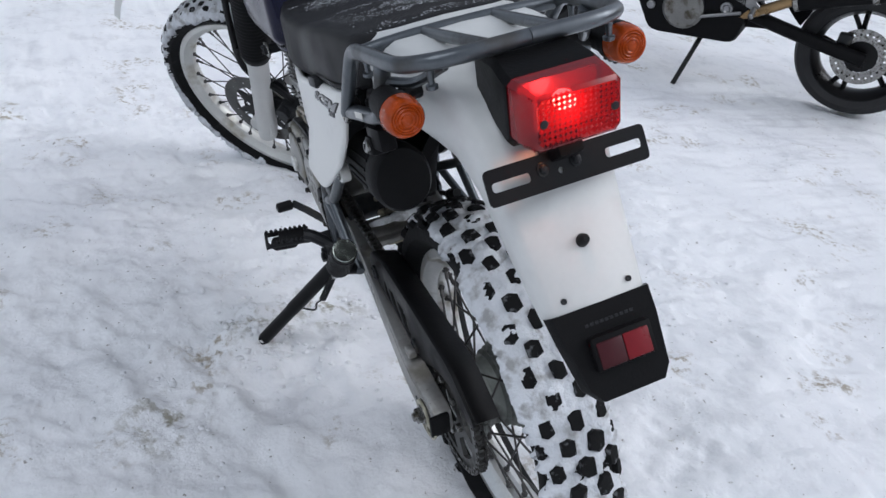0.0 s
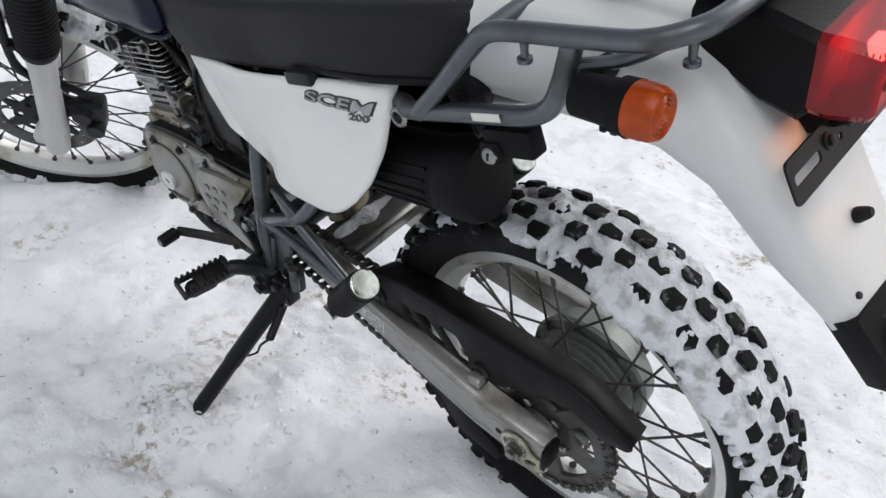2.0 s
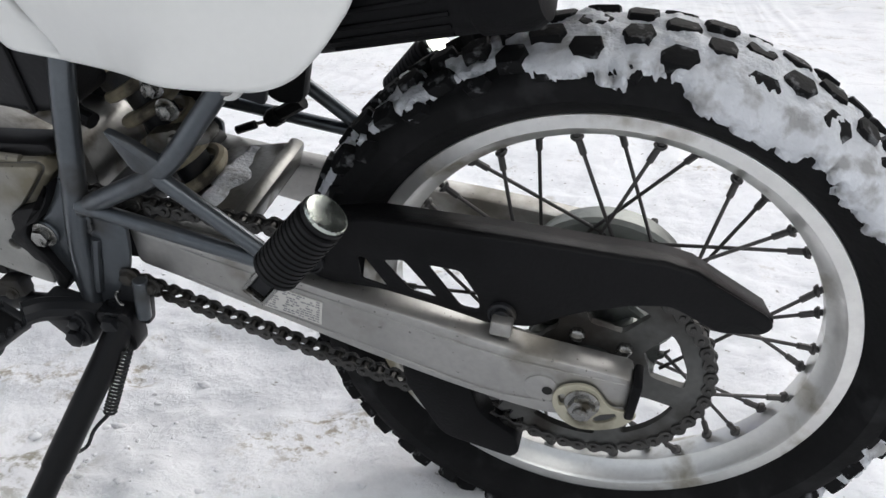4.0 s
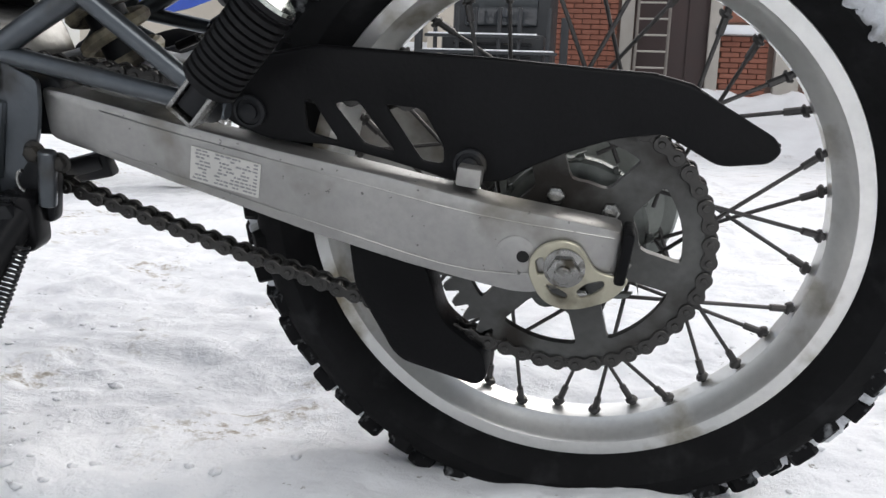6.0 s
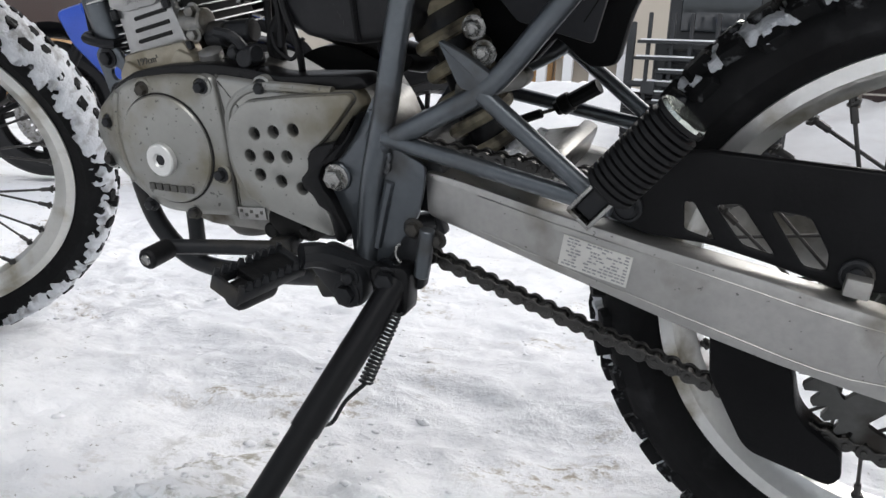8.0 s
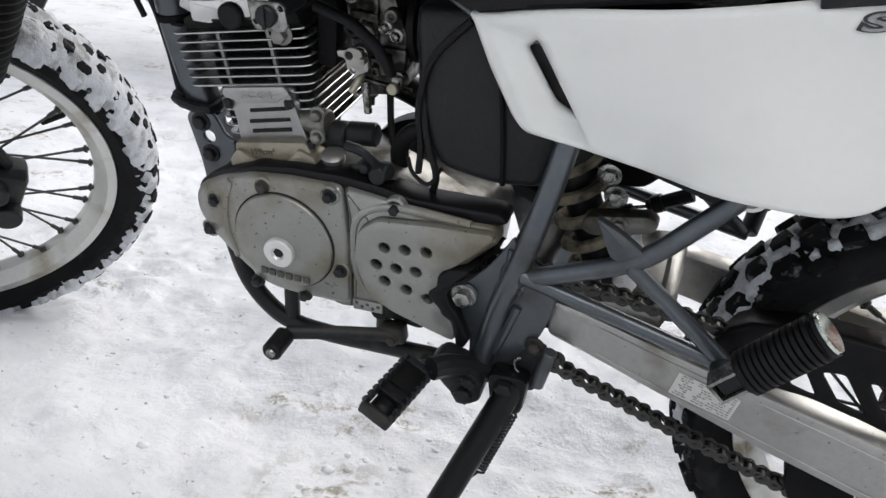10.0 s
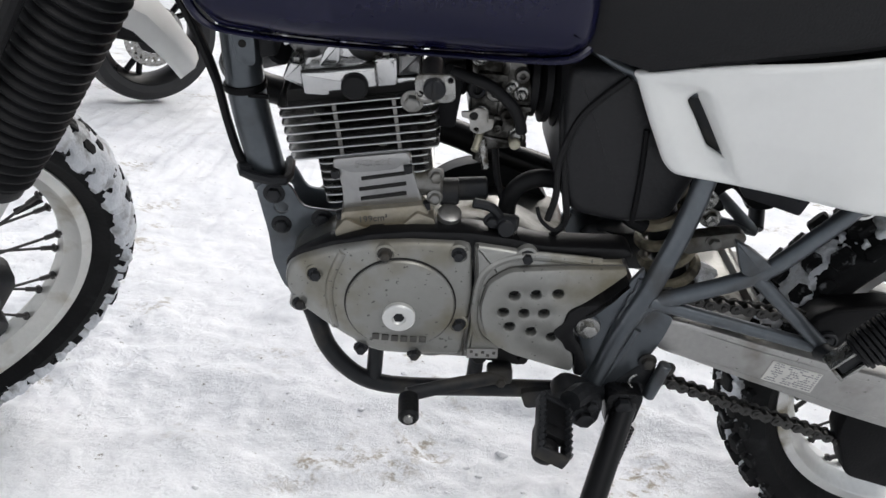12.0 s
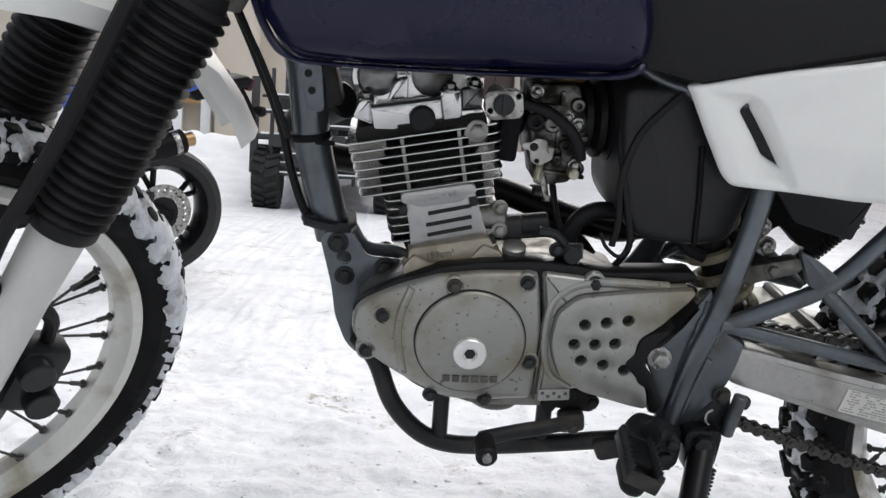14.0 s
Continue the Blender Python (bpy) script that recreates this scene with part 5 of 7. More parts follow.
CARB = mat("stained_carburettor_casting", (0.14, 0.137, 0.128), 0.34, 0.9, 0.4, scale=45, dirt=(0.022, 0.020, 0.017), dirt_amount=0.8, dirt_scale=55, bump=0.5, bscale=90)
carb = group("carburettor", bike, None, "grey cast carburettor with a zinc throttle lever")
s = Shape().plate(rounded([(0.708, 0.385), (0.655, 0.388), (0.640, 0.345), (0.642, 0.306), (0.700, 0.300)], 0.006), -0.035, 0.045, bevel=0.005)
s.rod((0.675, 0.005, 0.375), (0.668, 0.005, 0.420), 0.028)
part("body", s, CARB, carb)
s = Shape().plate(rounded([(0.696, 0.303), (0.645, 0.308), (0.650, 0.278), (0.690, 0.272)], 0.008), -0.03, 0.038, bevel=0.004).bolt((0.686, 0.032, 0.272), (0, 0.2, -1), 0.006, 0.010)
part("float_bowl", s, CARB, carb)
each("carburettor_screw", STEEL, carb, hexes([((x, 0.044, z), (0, 1, 0), 0.0052, 0.006) for x, z in ((0.650, 0.300), (0.652, 0.345), (0.690, 0.320), (0.664, 0.352), (0.700, 0.378))]))
part("ribs", Shape().box((0.672, 0.046, 0.350), (0.006, 0.008, 0.060), None, 0.002).box((0.655, 0.046, 0.330), (0.030, 0.008, 0.006), None, 0.002).box((0.684, 0.047, 0.362), (0.030, 0.010, 0.008), None, 0.002).box((0.662, 0.047, 0.312), (0.012, 0.010, 0.014), None, 0.002), CARB, carb)
part("top_cap", Shape().rod((0.672, 0.005, 0.388), (0.668, 0.005, 0.425), 0.032), BRONZE, carb, "bronze carburettor top")
for n_, (x, z, rr_) in enumerate(((0.680, 0.345, 0.010), (0.664, 0.322, 0.008), (0.690, 0.360, 0.007), (0.655, 0.366, 0.008), (0.672, 0.306, 0.006))):
    part("casting_boss", Shape().lathe([(rr_, 0), (rr_, 0.008), (rr_ * 0.8, 0.010), (rr_ * 0.45, 0.010), (rr_ * 0.4, 0.006)], (x, 0.042, z), (0, 1, 0), 16), CARB, carb)
part("side_clamp", Shape().plate(rounded([(0.735, 0.372), (0.712, 0.374), (0.716, 0.300), (0.738, 0.302)], 0.006), 0.0, 0.050, bevel=0.004), BLACK, carb)
part("idle_screw", Shape().rod((0.688, 0.045, 0.300), (0.694, 0.062, 0.284), 0.004), GOLD, carb)
part("vent_stub", Shape().rod((0.652, 0.04, 0.292), (0.652, 0.056, 0.292), 0.006), GOLD, carb)
part("throttle_lever", Shape().plate(rounded([(0.7125, 0.3237), (0.7110, 0.3175), (0.7030, 0.3165), (0.7007, 0.3039), (0.6907, 0.2998), (0.6774, 0.3074), (0.6780, 0.3195), (0.6840, 0.3200), (0.6850, 0.3265), (0.6905, 0.3290), (0.6975, 0.3295), (0.7020, 0.3250)], 0.0025), 0.052, 0.0555, [circle(0.6990, 0.3200, 0.0046, 10), circle(0.6945, 0.3048, 0.0030, 8)], bevel=0.0008).box((0.6815, 0.058, 0.3190), (0.006, 0.010, 0.006), None, 0.001), ALU_BRIGHT, carb, "zinc throttle lever")
part("lever_pivot", Shape().rod((0.6990, 0.040, 0.3200), (0.6990, 0.0545, 0.3200), 0.0042), FIN_DARK, carb)
part("choke_plunger", Shape().lathe([(0.0105, 0.030), (0.0105, 0.046), (0.0085, 0.048), (0.0050, 0.0480), (0.0045, 0.0450)], (0.6980, 0, 0.3454), (0, 1, 0), 20), RUBBER, carb)
part("drain_screw", Shape().rod((0.6860, 0.044, 0.2900), (0.6800, 0.052, 0.2655), 0.0052, 0.0040).bolt((0.6800, 0.052, 0.2655), (-0.2, 0.3, -1), 0.0045, 0.006, False), STEEL, carb)
part("bowl_lip", Shape().box((0.6660, 0.0385, 0.2885), (0.058, 0.008, 0.0045), Matrix.Rotation(radians(-6), 3, "Y"), 0.0015), CARB, carb)
part("side_port", Shape().lathe([(0.0085, 0.036), (0.0085, 0.050), (0.0068, 0.0515), (0.0045, 0.0515), (0.0040, 0.046)], (0.6488, 0, 0.2968), (0, 1, 0), 18), CARB, carb)
part("window_boss", Shape().plate(rounded([(0.679, 0.319), (0.664, 0.321), (0.662, 0.303), (0.677, 0.301)], 0.002), 0.036, 0.049, [rounded([(0.675, 0.315), (0.668, 0.316), (0.667, 0.307), (0.674, 0.306)], 0.001)], bevel=0.001), CARB, carb)
part("inlet_stub", Shape().rod((0.748, 0.0, 0.345), (0.705, 0.0, 0.345), 0.024), RUBBER, carb)
part("inlet_boot", Shape().lathe([(0.030, 0.0), (0.040, 0.003), (0.040, 0.010), (0.034, 0.013), (0.046, 0.017), (0.046, 0.024), (0.040, 0.027), (0.050, 0.031), (0.050, 0.06)], (0.645, 0.005, 0.347), (-1, 0, 0.05), 28), RUBBER, carb)
part("throttle_cable", Shape().tube([(0.728, 0.066, 0.3705), (0.7060, 0.069, 0.3660), (0.6885, 0.070, 0.3604), (0.6648, 0.070, 0.3427), (0.6540, 0.068, 0.3260), (0.6490, 0.064, 0.3120)], 0.0060, 12), RUBBER, carb)
part("drain_hose", Shape().tube([(0.668, 0.02, 0.275), (0.660, 0.035, 0.235), (0.645, 0.05, 0.205)], 0.004, 8), RUBBER, carb)

AIRBOX = mat("matt_black_box_plastic", (0.013, 0.0132, 0.0145), 0.42, 0.0, 0.25, scale=8, bump=0.25, bscale=220, spec=0.25)
airbox = group("air_box", bike, None, "black plastic air filter box")
part("body", Shape().plate(rounded([(0.618, 0.395), (0.552, 0.402), (0.470, 0.400), (0.462, 0.300), (0.478, 0.236), (0.526, 0.226), (0.585, 0.233), (0.606, 0.262)], 0.014, 3), -0.06, 0.090, bevel=0.012, segs=3), AIRBOX, airbox)
part("lid_edge", Shape().tube([(0.520, 0.0915, 0.232), (0.524, 0.0915, 0.29), (0.530, 0.0915, 0.34)], 0.003, 6), BLACK, airbox)
part("drain", Shape().tube([(0.520, 0.04, 0.24), (0.512, 0.05, 0.215), (0.490, 0.055, 0.206)], 0.009, 10), RUBBER, airbox)
for n_, pts in enumerate(([(0.560, 0.094, 0.392), (0.5927, 0.092, 0.3544), (0.6044, 0.091, 0.3258), (0.6097, 0.090, 0.2937), (0.6062, 0.090, 0.2547), (0.6091, 0.088, 0.2239)], [(0.605, 0.060, 0.395), (0.612, 0.075, 0.34), (0.600, 0.092, 0.27), (0.590, 0.088, 0.225), (0.600, 0.07, 0.19)])):
    part("cable", Shape().tube(pts, 0.0038, 8), RUBBER, airbox)
part("wire", Shape().tube([(0.585, 0.085, 0.232), (0.598, 0.088, 0.212), (0.615, 0.088, 0.222), (0.622, 0.084, 0.236)], 0.0022, 6), RUBBER, airbox)

# exhaust on the far side, and the black case under the side cover
exh = group("exhaust", bike, None, "black exhaust pipe")
part("pipe", Shape().tube([(0.925, -0.05, 0.335), (0.965, -0.075, 0.30), (0.93, -0.100, 0.262), (0.82, -0.104, 0.250), (0.716, -0.100, 0.229), (0.662, -0.100, 0.2115), (0.600, -0.100, 0.192), (0.54, -0.106, 0.180), (0.46, -0.120, 0.205), (0.39, -0.132, 0.270), (0.36, -0.138, 0.31)], 0.0172, 16), BLACK_GLOSS, exh)
part("silencer", Shape().lathe([(0.030, 0), (0.050, 0.03), (0.052, 0.32), (0.046, 0.34), (0.02, 0.35)], (0.36, -0.140, 0.31), (-0.93, 0.0, 0.36), 28), BLACK_GLOSS, exh)
tool = group("tool_case", bike, None, "ribbed black cylindrical case under the side cover")
ta, tb = Vector((0.230, 0.080, 0.352)), Vector((0.048, 0.085, 0.386))
part("body", Shape().rod(ta, tb, 0.041, seg=36), BLACK, tool)
s = Shape()
dv = (tb - ta).normalized()
for k in range(6):
    a = radians(-50 + 17 * k)
    o = Vector((0, math.cos(a), math.sin(a))) * 0.0415
    s.tube([ta + o + dv * 0.03, tb + o - dv * 0.058], 0.0022, 6, 1)
part("ribs", s, BLACK, tool)
part("cap", Shape().lathe([(0.0425, 0), (0.044, 0.003), (0.044, 0.040), (0.039, 0.050), (0.015, 0.054)], tb - dv * 0.045, dv, 36), BLACK, tool)

# side covers, tank, seat, tail
def cover_y(x, y, z):
    u_, v_ = (x - 0.500) - 0.62 * (z - 0.357), z - 0.357
    dent = min(1, max(0, (0.018 - u_) / 0.042)) / (1 + math.exp(-(u_ + 0.033) / 0.0015)) / (1 + math.exp(-(0.042 - abs(v_)) / 0.0025))
    # the rear lobe swells outwards behind a soft crease
    swell = min(1, max(0, (0.430 - z) / 0.115)) / (1 + math.exp(-(0.358 - x) / 0.020)) / (1 + math.exp(-(x - 0.150) / 0.018))
    swell = swell * swell * (3 - 2 * swell)
    return y + 0.027 * swell - 0.011 * dent + 0.140 - 0.24 * max(0, x - 0.30) ** 2 - 0.10 * max(0, x - 0.40) - 0.25 * max(0, 0.16 - x) - 0.9 * max(0, z - 0.455) ** 1.2 - 0.10 * max(0, 0.36 - z) * (1 - swell)


NUMBER_INK = mat("grey_print", (0.075, 0.075, 0.078), 0.4, 0.0, 0.1, bump=0.0)
LETTER_FILL = mat("silver_grey_print", (0.33, 0.33, 0.335), 0.35, 0.2, 0.3, scale=90, bump=0.0)
sc_out = rounded([(0.563, 0.409), (0.470, 0.431), (0.379, 0.449), (0.250, 0.470), (0.130, 0.490), (0.134, 0.456), (0.150, 0.412), (0.171, 0.372), (0.191, 0.345), (0.211, 0.326), (0.228, 0.317), (0.248, 0.312), (0.300, 0.311), (0.340, 0.311), (0.362, 0.308), (0.378, 0.3055), (0.440, 0.307), (0.500, 0.307), (0.512, 0.317), (0.538, 0.360)], 0.010, 3)
vent = rounded([(0.5044, 0.3850), (0.4977, 0.3940), (0.4546, 0.3320), (0.4740, 0.3420)], 0.0025, 2)
for sy in (1, -1):
    cov = group("side_cover", bike, None, "white plastic side cover with a slotted vent and dark lettering" if sy > 0 else "white plastic side cover")
    s = Shape().plate(sc_out, -0.012, 0.0, [vent], bevel=0.006, segs=3, cuts=84, bend=cover_y)
    if sy < 0:
        s.xf(Matrix.Diagonal((1, -1, 1, 1)))
    part("panel", s, WHITE, cov, sharp=50)
    if sy > 0:
        left_cover = cov
        part("vent_back", Shape().plate([(0.515, 0.405), (0.485, 0.405), (0.445, 0.325), (0.475, 0.325)], -0.022, -0.016, bend=cover_y), FRAME_DARK, cov)

tank = group("fuel_tank", bike, None, "dark blue glossy steel fuel tank")
t_side = rounded([(1.000, 0.500), (0.982, 0.445), (0.962, 0.424), (0.940, 0.416), (0.860, 0.4145), (0.693, 0.418), (0.630, 0.421), (0.606, 0.434), (0.604, 0.470), (0.625, 0.540), (0.700, 0.600), (0.85, 0.660), (0.96, 0.640), (1.01, 0.580)], 0.02, 3)
part("shell", Shape().plate(t_side, -0.125, 0.125, bevel=0.024, segs=4, cuts=10, bend=lambda x, y, z: y * (1.0 - 0.35 * max(0, (x - 0.80) / 0.25) ** 2 - 0.25 * max(0, z - 0.55) / 0.1 + 0.10 * math.exp(-((x - 0.80) / 0.12) ** 2 - ((z - 0.47) / 0.05) ** 2))), BLUE, tank, sharp=60)
part("pan", Shape().plate(rounded([(0.975, 0.436), (0.945, 0.4145), (0.860, 0.4125), (0.693, 0.416), (0.632, 0.420), (0.606, 0.436), (0.625, 0.446), (0.70, 0.438), (0.90, 0.436), (0.96, 0.446)], 0.008, 2), -0.112, 0.1095, bevel=0.008, segs=3, cuts=6, bend=lambda x, y, z: y * (1 - 0.35 * max(0, (x - 0.86) / 0.2) ** 2)), BLUE, tank, sharp=60)
part("seam", Shape().tube([(0.996, 0.080, 0.480), (0.977, 0.090, 0.432), (0.945, 0.100, 0.411), (0.860, 0.110, 0.4095), (0.693, 0.110, 0.413), (0.632, 0.108, 0.417), (0.606, 0.098, 0.428), (0.600, 0.080, 0.442)], 0.0048, 8, 6), BLUE, tank)
part("seam_right", Shape().tube([(0.975, -0.098, 0.428), (0.945, -0.108, 0.404), (0.860, -0.118, 0.402), (0.693, -0.118, 0.406), (0.610, -0.106, 0.430)], 0.0055, 8, 6), BLUE, tank)

# seat: sections from the tank to the tail
seat = group("seat", bike, None, "black vinyl seat with frost on its top")
rows = [(0.70, 0.46, 0.508, 0.070), (0.62, 0.428, 0.510, 0.100), (0.55, 0.415, 0.514, 0.118), (0.47, 0.436, 0.523, 0.128), (0.36, 0.460, 0.540, 0.132), (0.25, 0.480, 0.558, 0.134), (0.15, 0.492, 0.574, 0.132), (0.07, 0.508, 0.586, 0.124), (0.035, 0.520, 0.588, 0.114), (0.018, 0.540, 0.578, 0.100)]
rings = []
for x, zb, zt, w in rows:
    k = 0.016
    sec = [(-w * 0.96, zb), (-w, zb + 0.012)] + [(-w + k - k * math.cos(a), zt - k + k * math.sin(a)) for a in np.linspace(0.15, 1.57, 6)]
    sec += [(0, zt + 0.006)] + [(-y, z) for y, z in sec[::-1]]
    rings.append([(x + (0.014 if z > zb + 0.03 else 0) * 0, y, z) for y, z in sec])
part("cushion", Shape().rings(rings), VINYL, seat, sharp=60)
rng = random.Random(21)
s = Shape()
for k in range(4200):
    x, y = rng.uniform(0.05, 0.55), rng.uniform(-0.10, 0.10)
    if lump(x, y, 0, 14) + 0.5 * lump(x, y, 3, 40) < -0.08:
        continue
    zt = np.interp(x, [q[0] for q in rows[::-1]], [q[2] for q in rows[::-1]])
    rad = rng.uniform(0.0006, 0.0018)
    s.lathe([(rad, 0), (rad * 0.7, rad * 0.5), (rad * 0.2, rad * 0.7)], (x, y, zt + 0.006 * (1 - abs(y) / 0.105) - 0.0004), (0, 0, 1), 5)
part("frost", s, FROST, seat, "grains of frost on the seat")["kind"] = "stuff"
part("base_edge", Shape().tube([(0.55, 0.108, 0.416), (0.47, 0.118, 0.436), (0.36, 0.122, 0.460), (0.25, 0.126, 0.480), (0.15, 0.128, 0.494), (0.06, 0.120, 0.510)], 0.005, 8), BLACK, seat)
part("seat_hinge", Shape().box((0.268, 0.134, 0.470), (0.045, 0.014, 0.016), Matrix.Rotation(radians(9), 3, "Y"), 0.002), FRAME_DARK, seat)

tail = group("rear_fender", bike, None, "white plastic rear fender and tail panel")
secs = [((0.075, 0.585), (0.12, 1.0), 0.108, 0.090), ((0.02, 0.592), (0.05, 1.0), 0.110, 0.095), ((-0.06, 0.596), (-0.05, 1.0), 0.104, 0.100), ((-0.13, 0.586), (-0.25, 1.0), 0.092, 0.100), ((-0.19, 0.556), (-0.50, 0.87), 0.083, 0.085), ((-0.246, 0.507), (-0.75, 0.66), 0.075, 0.066), ((-0.2965, 0.443), (-0.80, 0.60), 0.068, 0.048), ((-0.3385, 0.3850), (-0.82, 0.57), 0.0620, 0.026)]
rings = []
for (x, z), nv, w, dep in secs:
    nv = Vector(nv).normalized()
    o = []
    for y, dn in ((-w * 0.86, dep), (-w * 0.99, dep * 0.75), (-w, 0.022), (-w * 0.94, 0.008), (-w * 0.82, 0.001), (0, -0.002), (w * 0.82, 0.001), (w * 0.94, 0.008), (w, 0.022), (w * 0.99, dep * 0.75), (w * 0.86, dep)):
        o.append(Vector((x - nv.x * dn, y, z - nv.y * dn)))
    inner = [Vector((p.x - nv.x * 0.003, p.y * 0.965, p.z - nv.y * 0.003)) for p in o[::-1]]
    rings.append(o + inner)
part("shell", Shape().rings(rings), WHITE_AGED, tail, sharp=50)
flap = []
for (x, z), nv, w, dep, dy in (((-0.3340, 0.3905), (-0.82, 0.57), 0.0645, 0.028, 0.0), ((-0.3515, 0.366), (-0.83, 0.55), 0.0620, 0.028, -0.002), ((-0.3830, 0.318), (-0.86, 0.50), 0.0530, 0.030, -0.006), ((-0.3900, 0.304), (-0.88, 0.46), 0.0410, 0.026, -0.008)):
    nv = Vector(nv).normalized()
    flap.append([Vector((x - nv.x * dn, y + dy, z - nv.y * dn)) for y, dn in ((-w * 0.9, dep), (-w, 0.010), (-w * 0.92, -0.0035), (w * 0.92, -0.0035), (w, 0.010), (w * 0.9, dep), (w * 0.8, dep), (w * 0.85, 0.006), (-w * 0.85, 0.006), (-w * 0.8, dep))])
part("mud_flap", Shape().rings(flap), BLACK, tail, "black plastic fender tip", sharp=50)
FD = Vector((-0.50, 0, -0.866)).normalized()
FN = Vector((-0.866, 0, 0.50)).normalized()
FR = Matrix((FD.cross(FN), FN, FD)).transposed()
RM = Matrix((Vector((0, 1, 0)), FN, -FD)).transposed()
part("reflector_frame", Shape().box(Vector((-0.3690, -0.006, 0.3525)), (0.073, 0.014, 0.038), RM, 0.003), BLACK, tail)
part("reflector_half", Shape().box(Vector((-0.3745, -0.0212, 0.3535)), (0.0312, 0.006, 0.0295), RM, 0.0015), RED_PALE, tail, "brighter red half of the reflector")
part("reflector", Shape().box(Vector((-0.3745, 0.0108, 0.3535)), (0.0312, 0.006, 0.0295), RM, 0.0015), RED, tail, "dark red rectangular reflector")
each("fender_screw", FRAME_DARK, tail, [Shape().lathe([(0.0034, -0.002), (0.0034, 0.0008), (0.0026, 0.0014), (0.0014, 0.0010)], (x + 0.0015, y, z - 0.001), (-0.82, 0, 0.57), 12) for x, y, z in ((-0.2975, 0.0585, 0.4235), (-0.3300, 0.0400, 0.4035), (-0.3300, -0.0400, 0.4035))])
part("rubber_nub", Shape().lathe([(0.0062, 0), (0.0068, 0.003), (0.0050, 0.012), (0.0035, 0.015)], (-0.2985, 0.0, 0.4445), (-0.82, 0, 0.57), 16), RUBBER, tail, "black rubber stop")
s = Shape()
for k in range(10):
    s.box(Vector((-0.3485, 0.0245 - 0.0061 * k, 0.3755)), (0.0042, 0.001, 0.005), FR)
part("flap_marks", s, FRAME_DARK, tail)

plate_b = group("plate_bracket", bike, None, "black slotted number plate bracket, empty")
PN = Vector((-0.84, 0, 0.54)).normalized()
PU = Vector((0.54, 0, 0.84)).normalized()
PM = Matrix.Translation((-0.2665, -0.0036, 0.507)) @ Matrix((Vector((0, 1, 0)), PN, PU)).transposed().to_4x4()
slots = [rounded([(c - 0.0222, -0.0044), (c + 0.0222, -0.0044), (c + 0.0222, 0.0044), (c - 0.0222, 0.0044)], 0.004, 3) for c in (-0.0667, 0.0667)]
part("bar", Shape().plate(rounded([(-0.0955, -0.0165), (0.0955, -0.0165), (0.0955, 0.0165), (-0.0955, 0.0165)], 0.006), 0.004, 0.0065, slots + [circle(0.010, -0.002, 0.003, 10)], m=PM), BLACK_GLOSS, plate_b)
part("mount", Shape().box((-0.255, 0, 0.520), (0.030, 0.070, 0.022), Matrix((Vector((0, 1, 0)), PN, PU)).transposed(), 0.004), BLACK, plate_b)
each("bracket_bolt", FRAME_DARK, plate_b, hexes([(PM @ Vector((c, 0.0065, 0.003)), PN, 0.0045, 0.004) for c in (-0.009, 0.030)]))

# tail lamp: red lens over a lit bulb
lamp = group("tail_lamp", bike, None, "red tail lamp, lit, on a black housing")
LENS = bpy.data.materials.new("red_lens")
LENS.use_nodes = True
ln, ll = LENS.node_tree.nodes, LENS.node_tree.links
lb = ln["Principled BSDF"]
lb.inputs["Base Color"].default_value = (0.22, 0.005, 0.010, 1)
lb.inputs["Roughness"].default_value = 0.15
lt = ln.new("ShaderNodeBsdfTransparent")
lt.inputs["Color"].default_value = (0.62, 0.018, 0.028, 1)
lx = ln.new("ShaderNodeMixShader")
lx.inputs[0].default_value = 0.70
ll.new(lt.outputs[0], lx.inputs[1])
ll.new(lb.outputs[0], lx.inputs[2])
ll.new(lx.outputs[0], ln["Material Output"].inputs["Surface"])
PRISM = bpy.data.materials.new("red_prism_plastic")
PRISM.use_nodes = True
pn, pl = PRISM.node_tree.nodes, PRISM.node_tree.links
pn["Principled BSDF"].inputs["Base Color"].default_value = (0.20, 0.005, 0.010, 1)
pn["Principled BSDF"].inputs["Roughness"].default_value = 0.2
pt = pn.new("ShaderNodeBsdfTranslucent")
pt.inputs["Color"].default_value = (0.95, 0.05, 0.05, 1)
px_ = pn.new("ShaderNodeMixShader")
px_.inputs[0].default_value = 0.45
pl.new(pt.outputs[0], px_.inputs[1])
pl.new(pn["Principled BSDF"].outputs[0], px_.inputs[2])
pl.new(px_.outputs[0], pn["Material Output"].inputs["Surface"])
BULB = bpy.data.materials.new("lit_bulb")
BULB.use_nodes = True
be = BULB.node_tree.nodes.new("ShaderNodeEmission")
be.inputs["Color"].default_value, be.inputs["Strength"].default_value = (1.0, 0.50, 0.28, 1), 60.0
BULB.node_tree.links.new(be.outputs[0], BULB.node_tree.nodes["Material Output"].inputs["Surface"])
rings = []
for x, zt, zb, w in ((-0.252, 0.606, 0.540, 0.053), (-0.272, 0.606, 0.540, 0.052), (-0.300, 0.602, 0.545, 0.049), (-0.304, 0.598, 0.549, 0.046)):
    c = 0.006
    rings.append([(x, w, zb + c), (x, w - c, zb), (x, -w + c, zb), (x, -w, zb + c), (x, -w, zt - c), (x, -w + c, zt), (x, w - c, zt), (x, w, zt - c)])
CLEAR = bpy.data.materials.new("clear_plastic")
CLEAR.use_nodes = True
ct = CLEAR.node_tree.nodes.new("ShaderNodeBsdfTransparent")
ct.inputs["Color"].default_value = (0.95, 0.80, 0.68, 1)
CLEAR.node_tree.links.new(ct.outputs[0], CLEAR.node_tree.nodes["Material Output"].inputs["Surface"])
FACE = LENS.copy()
FACE.name = "red_lens_face"
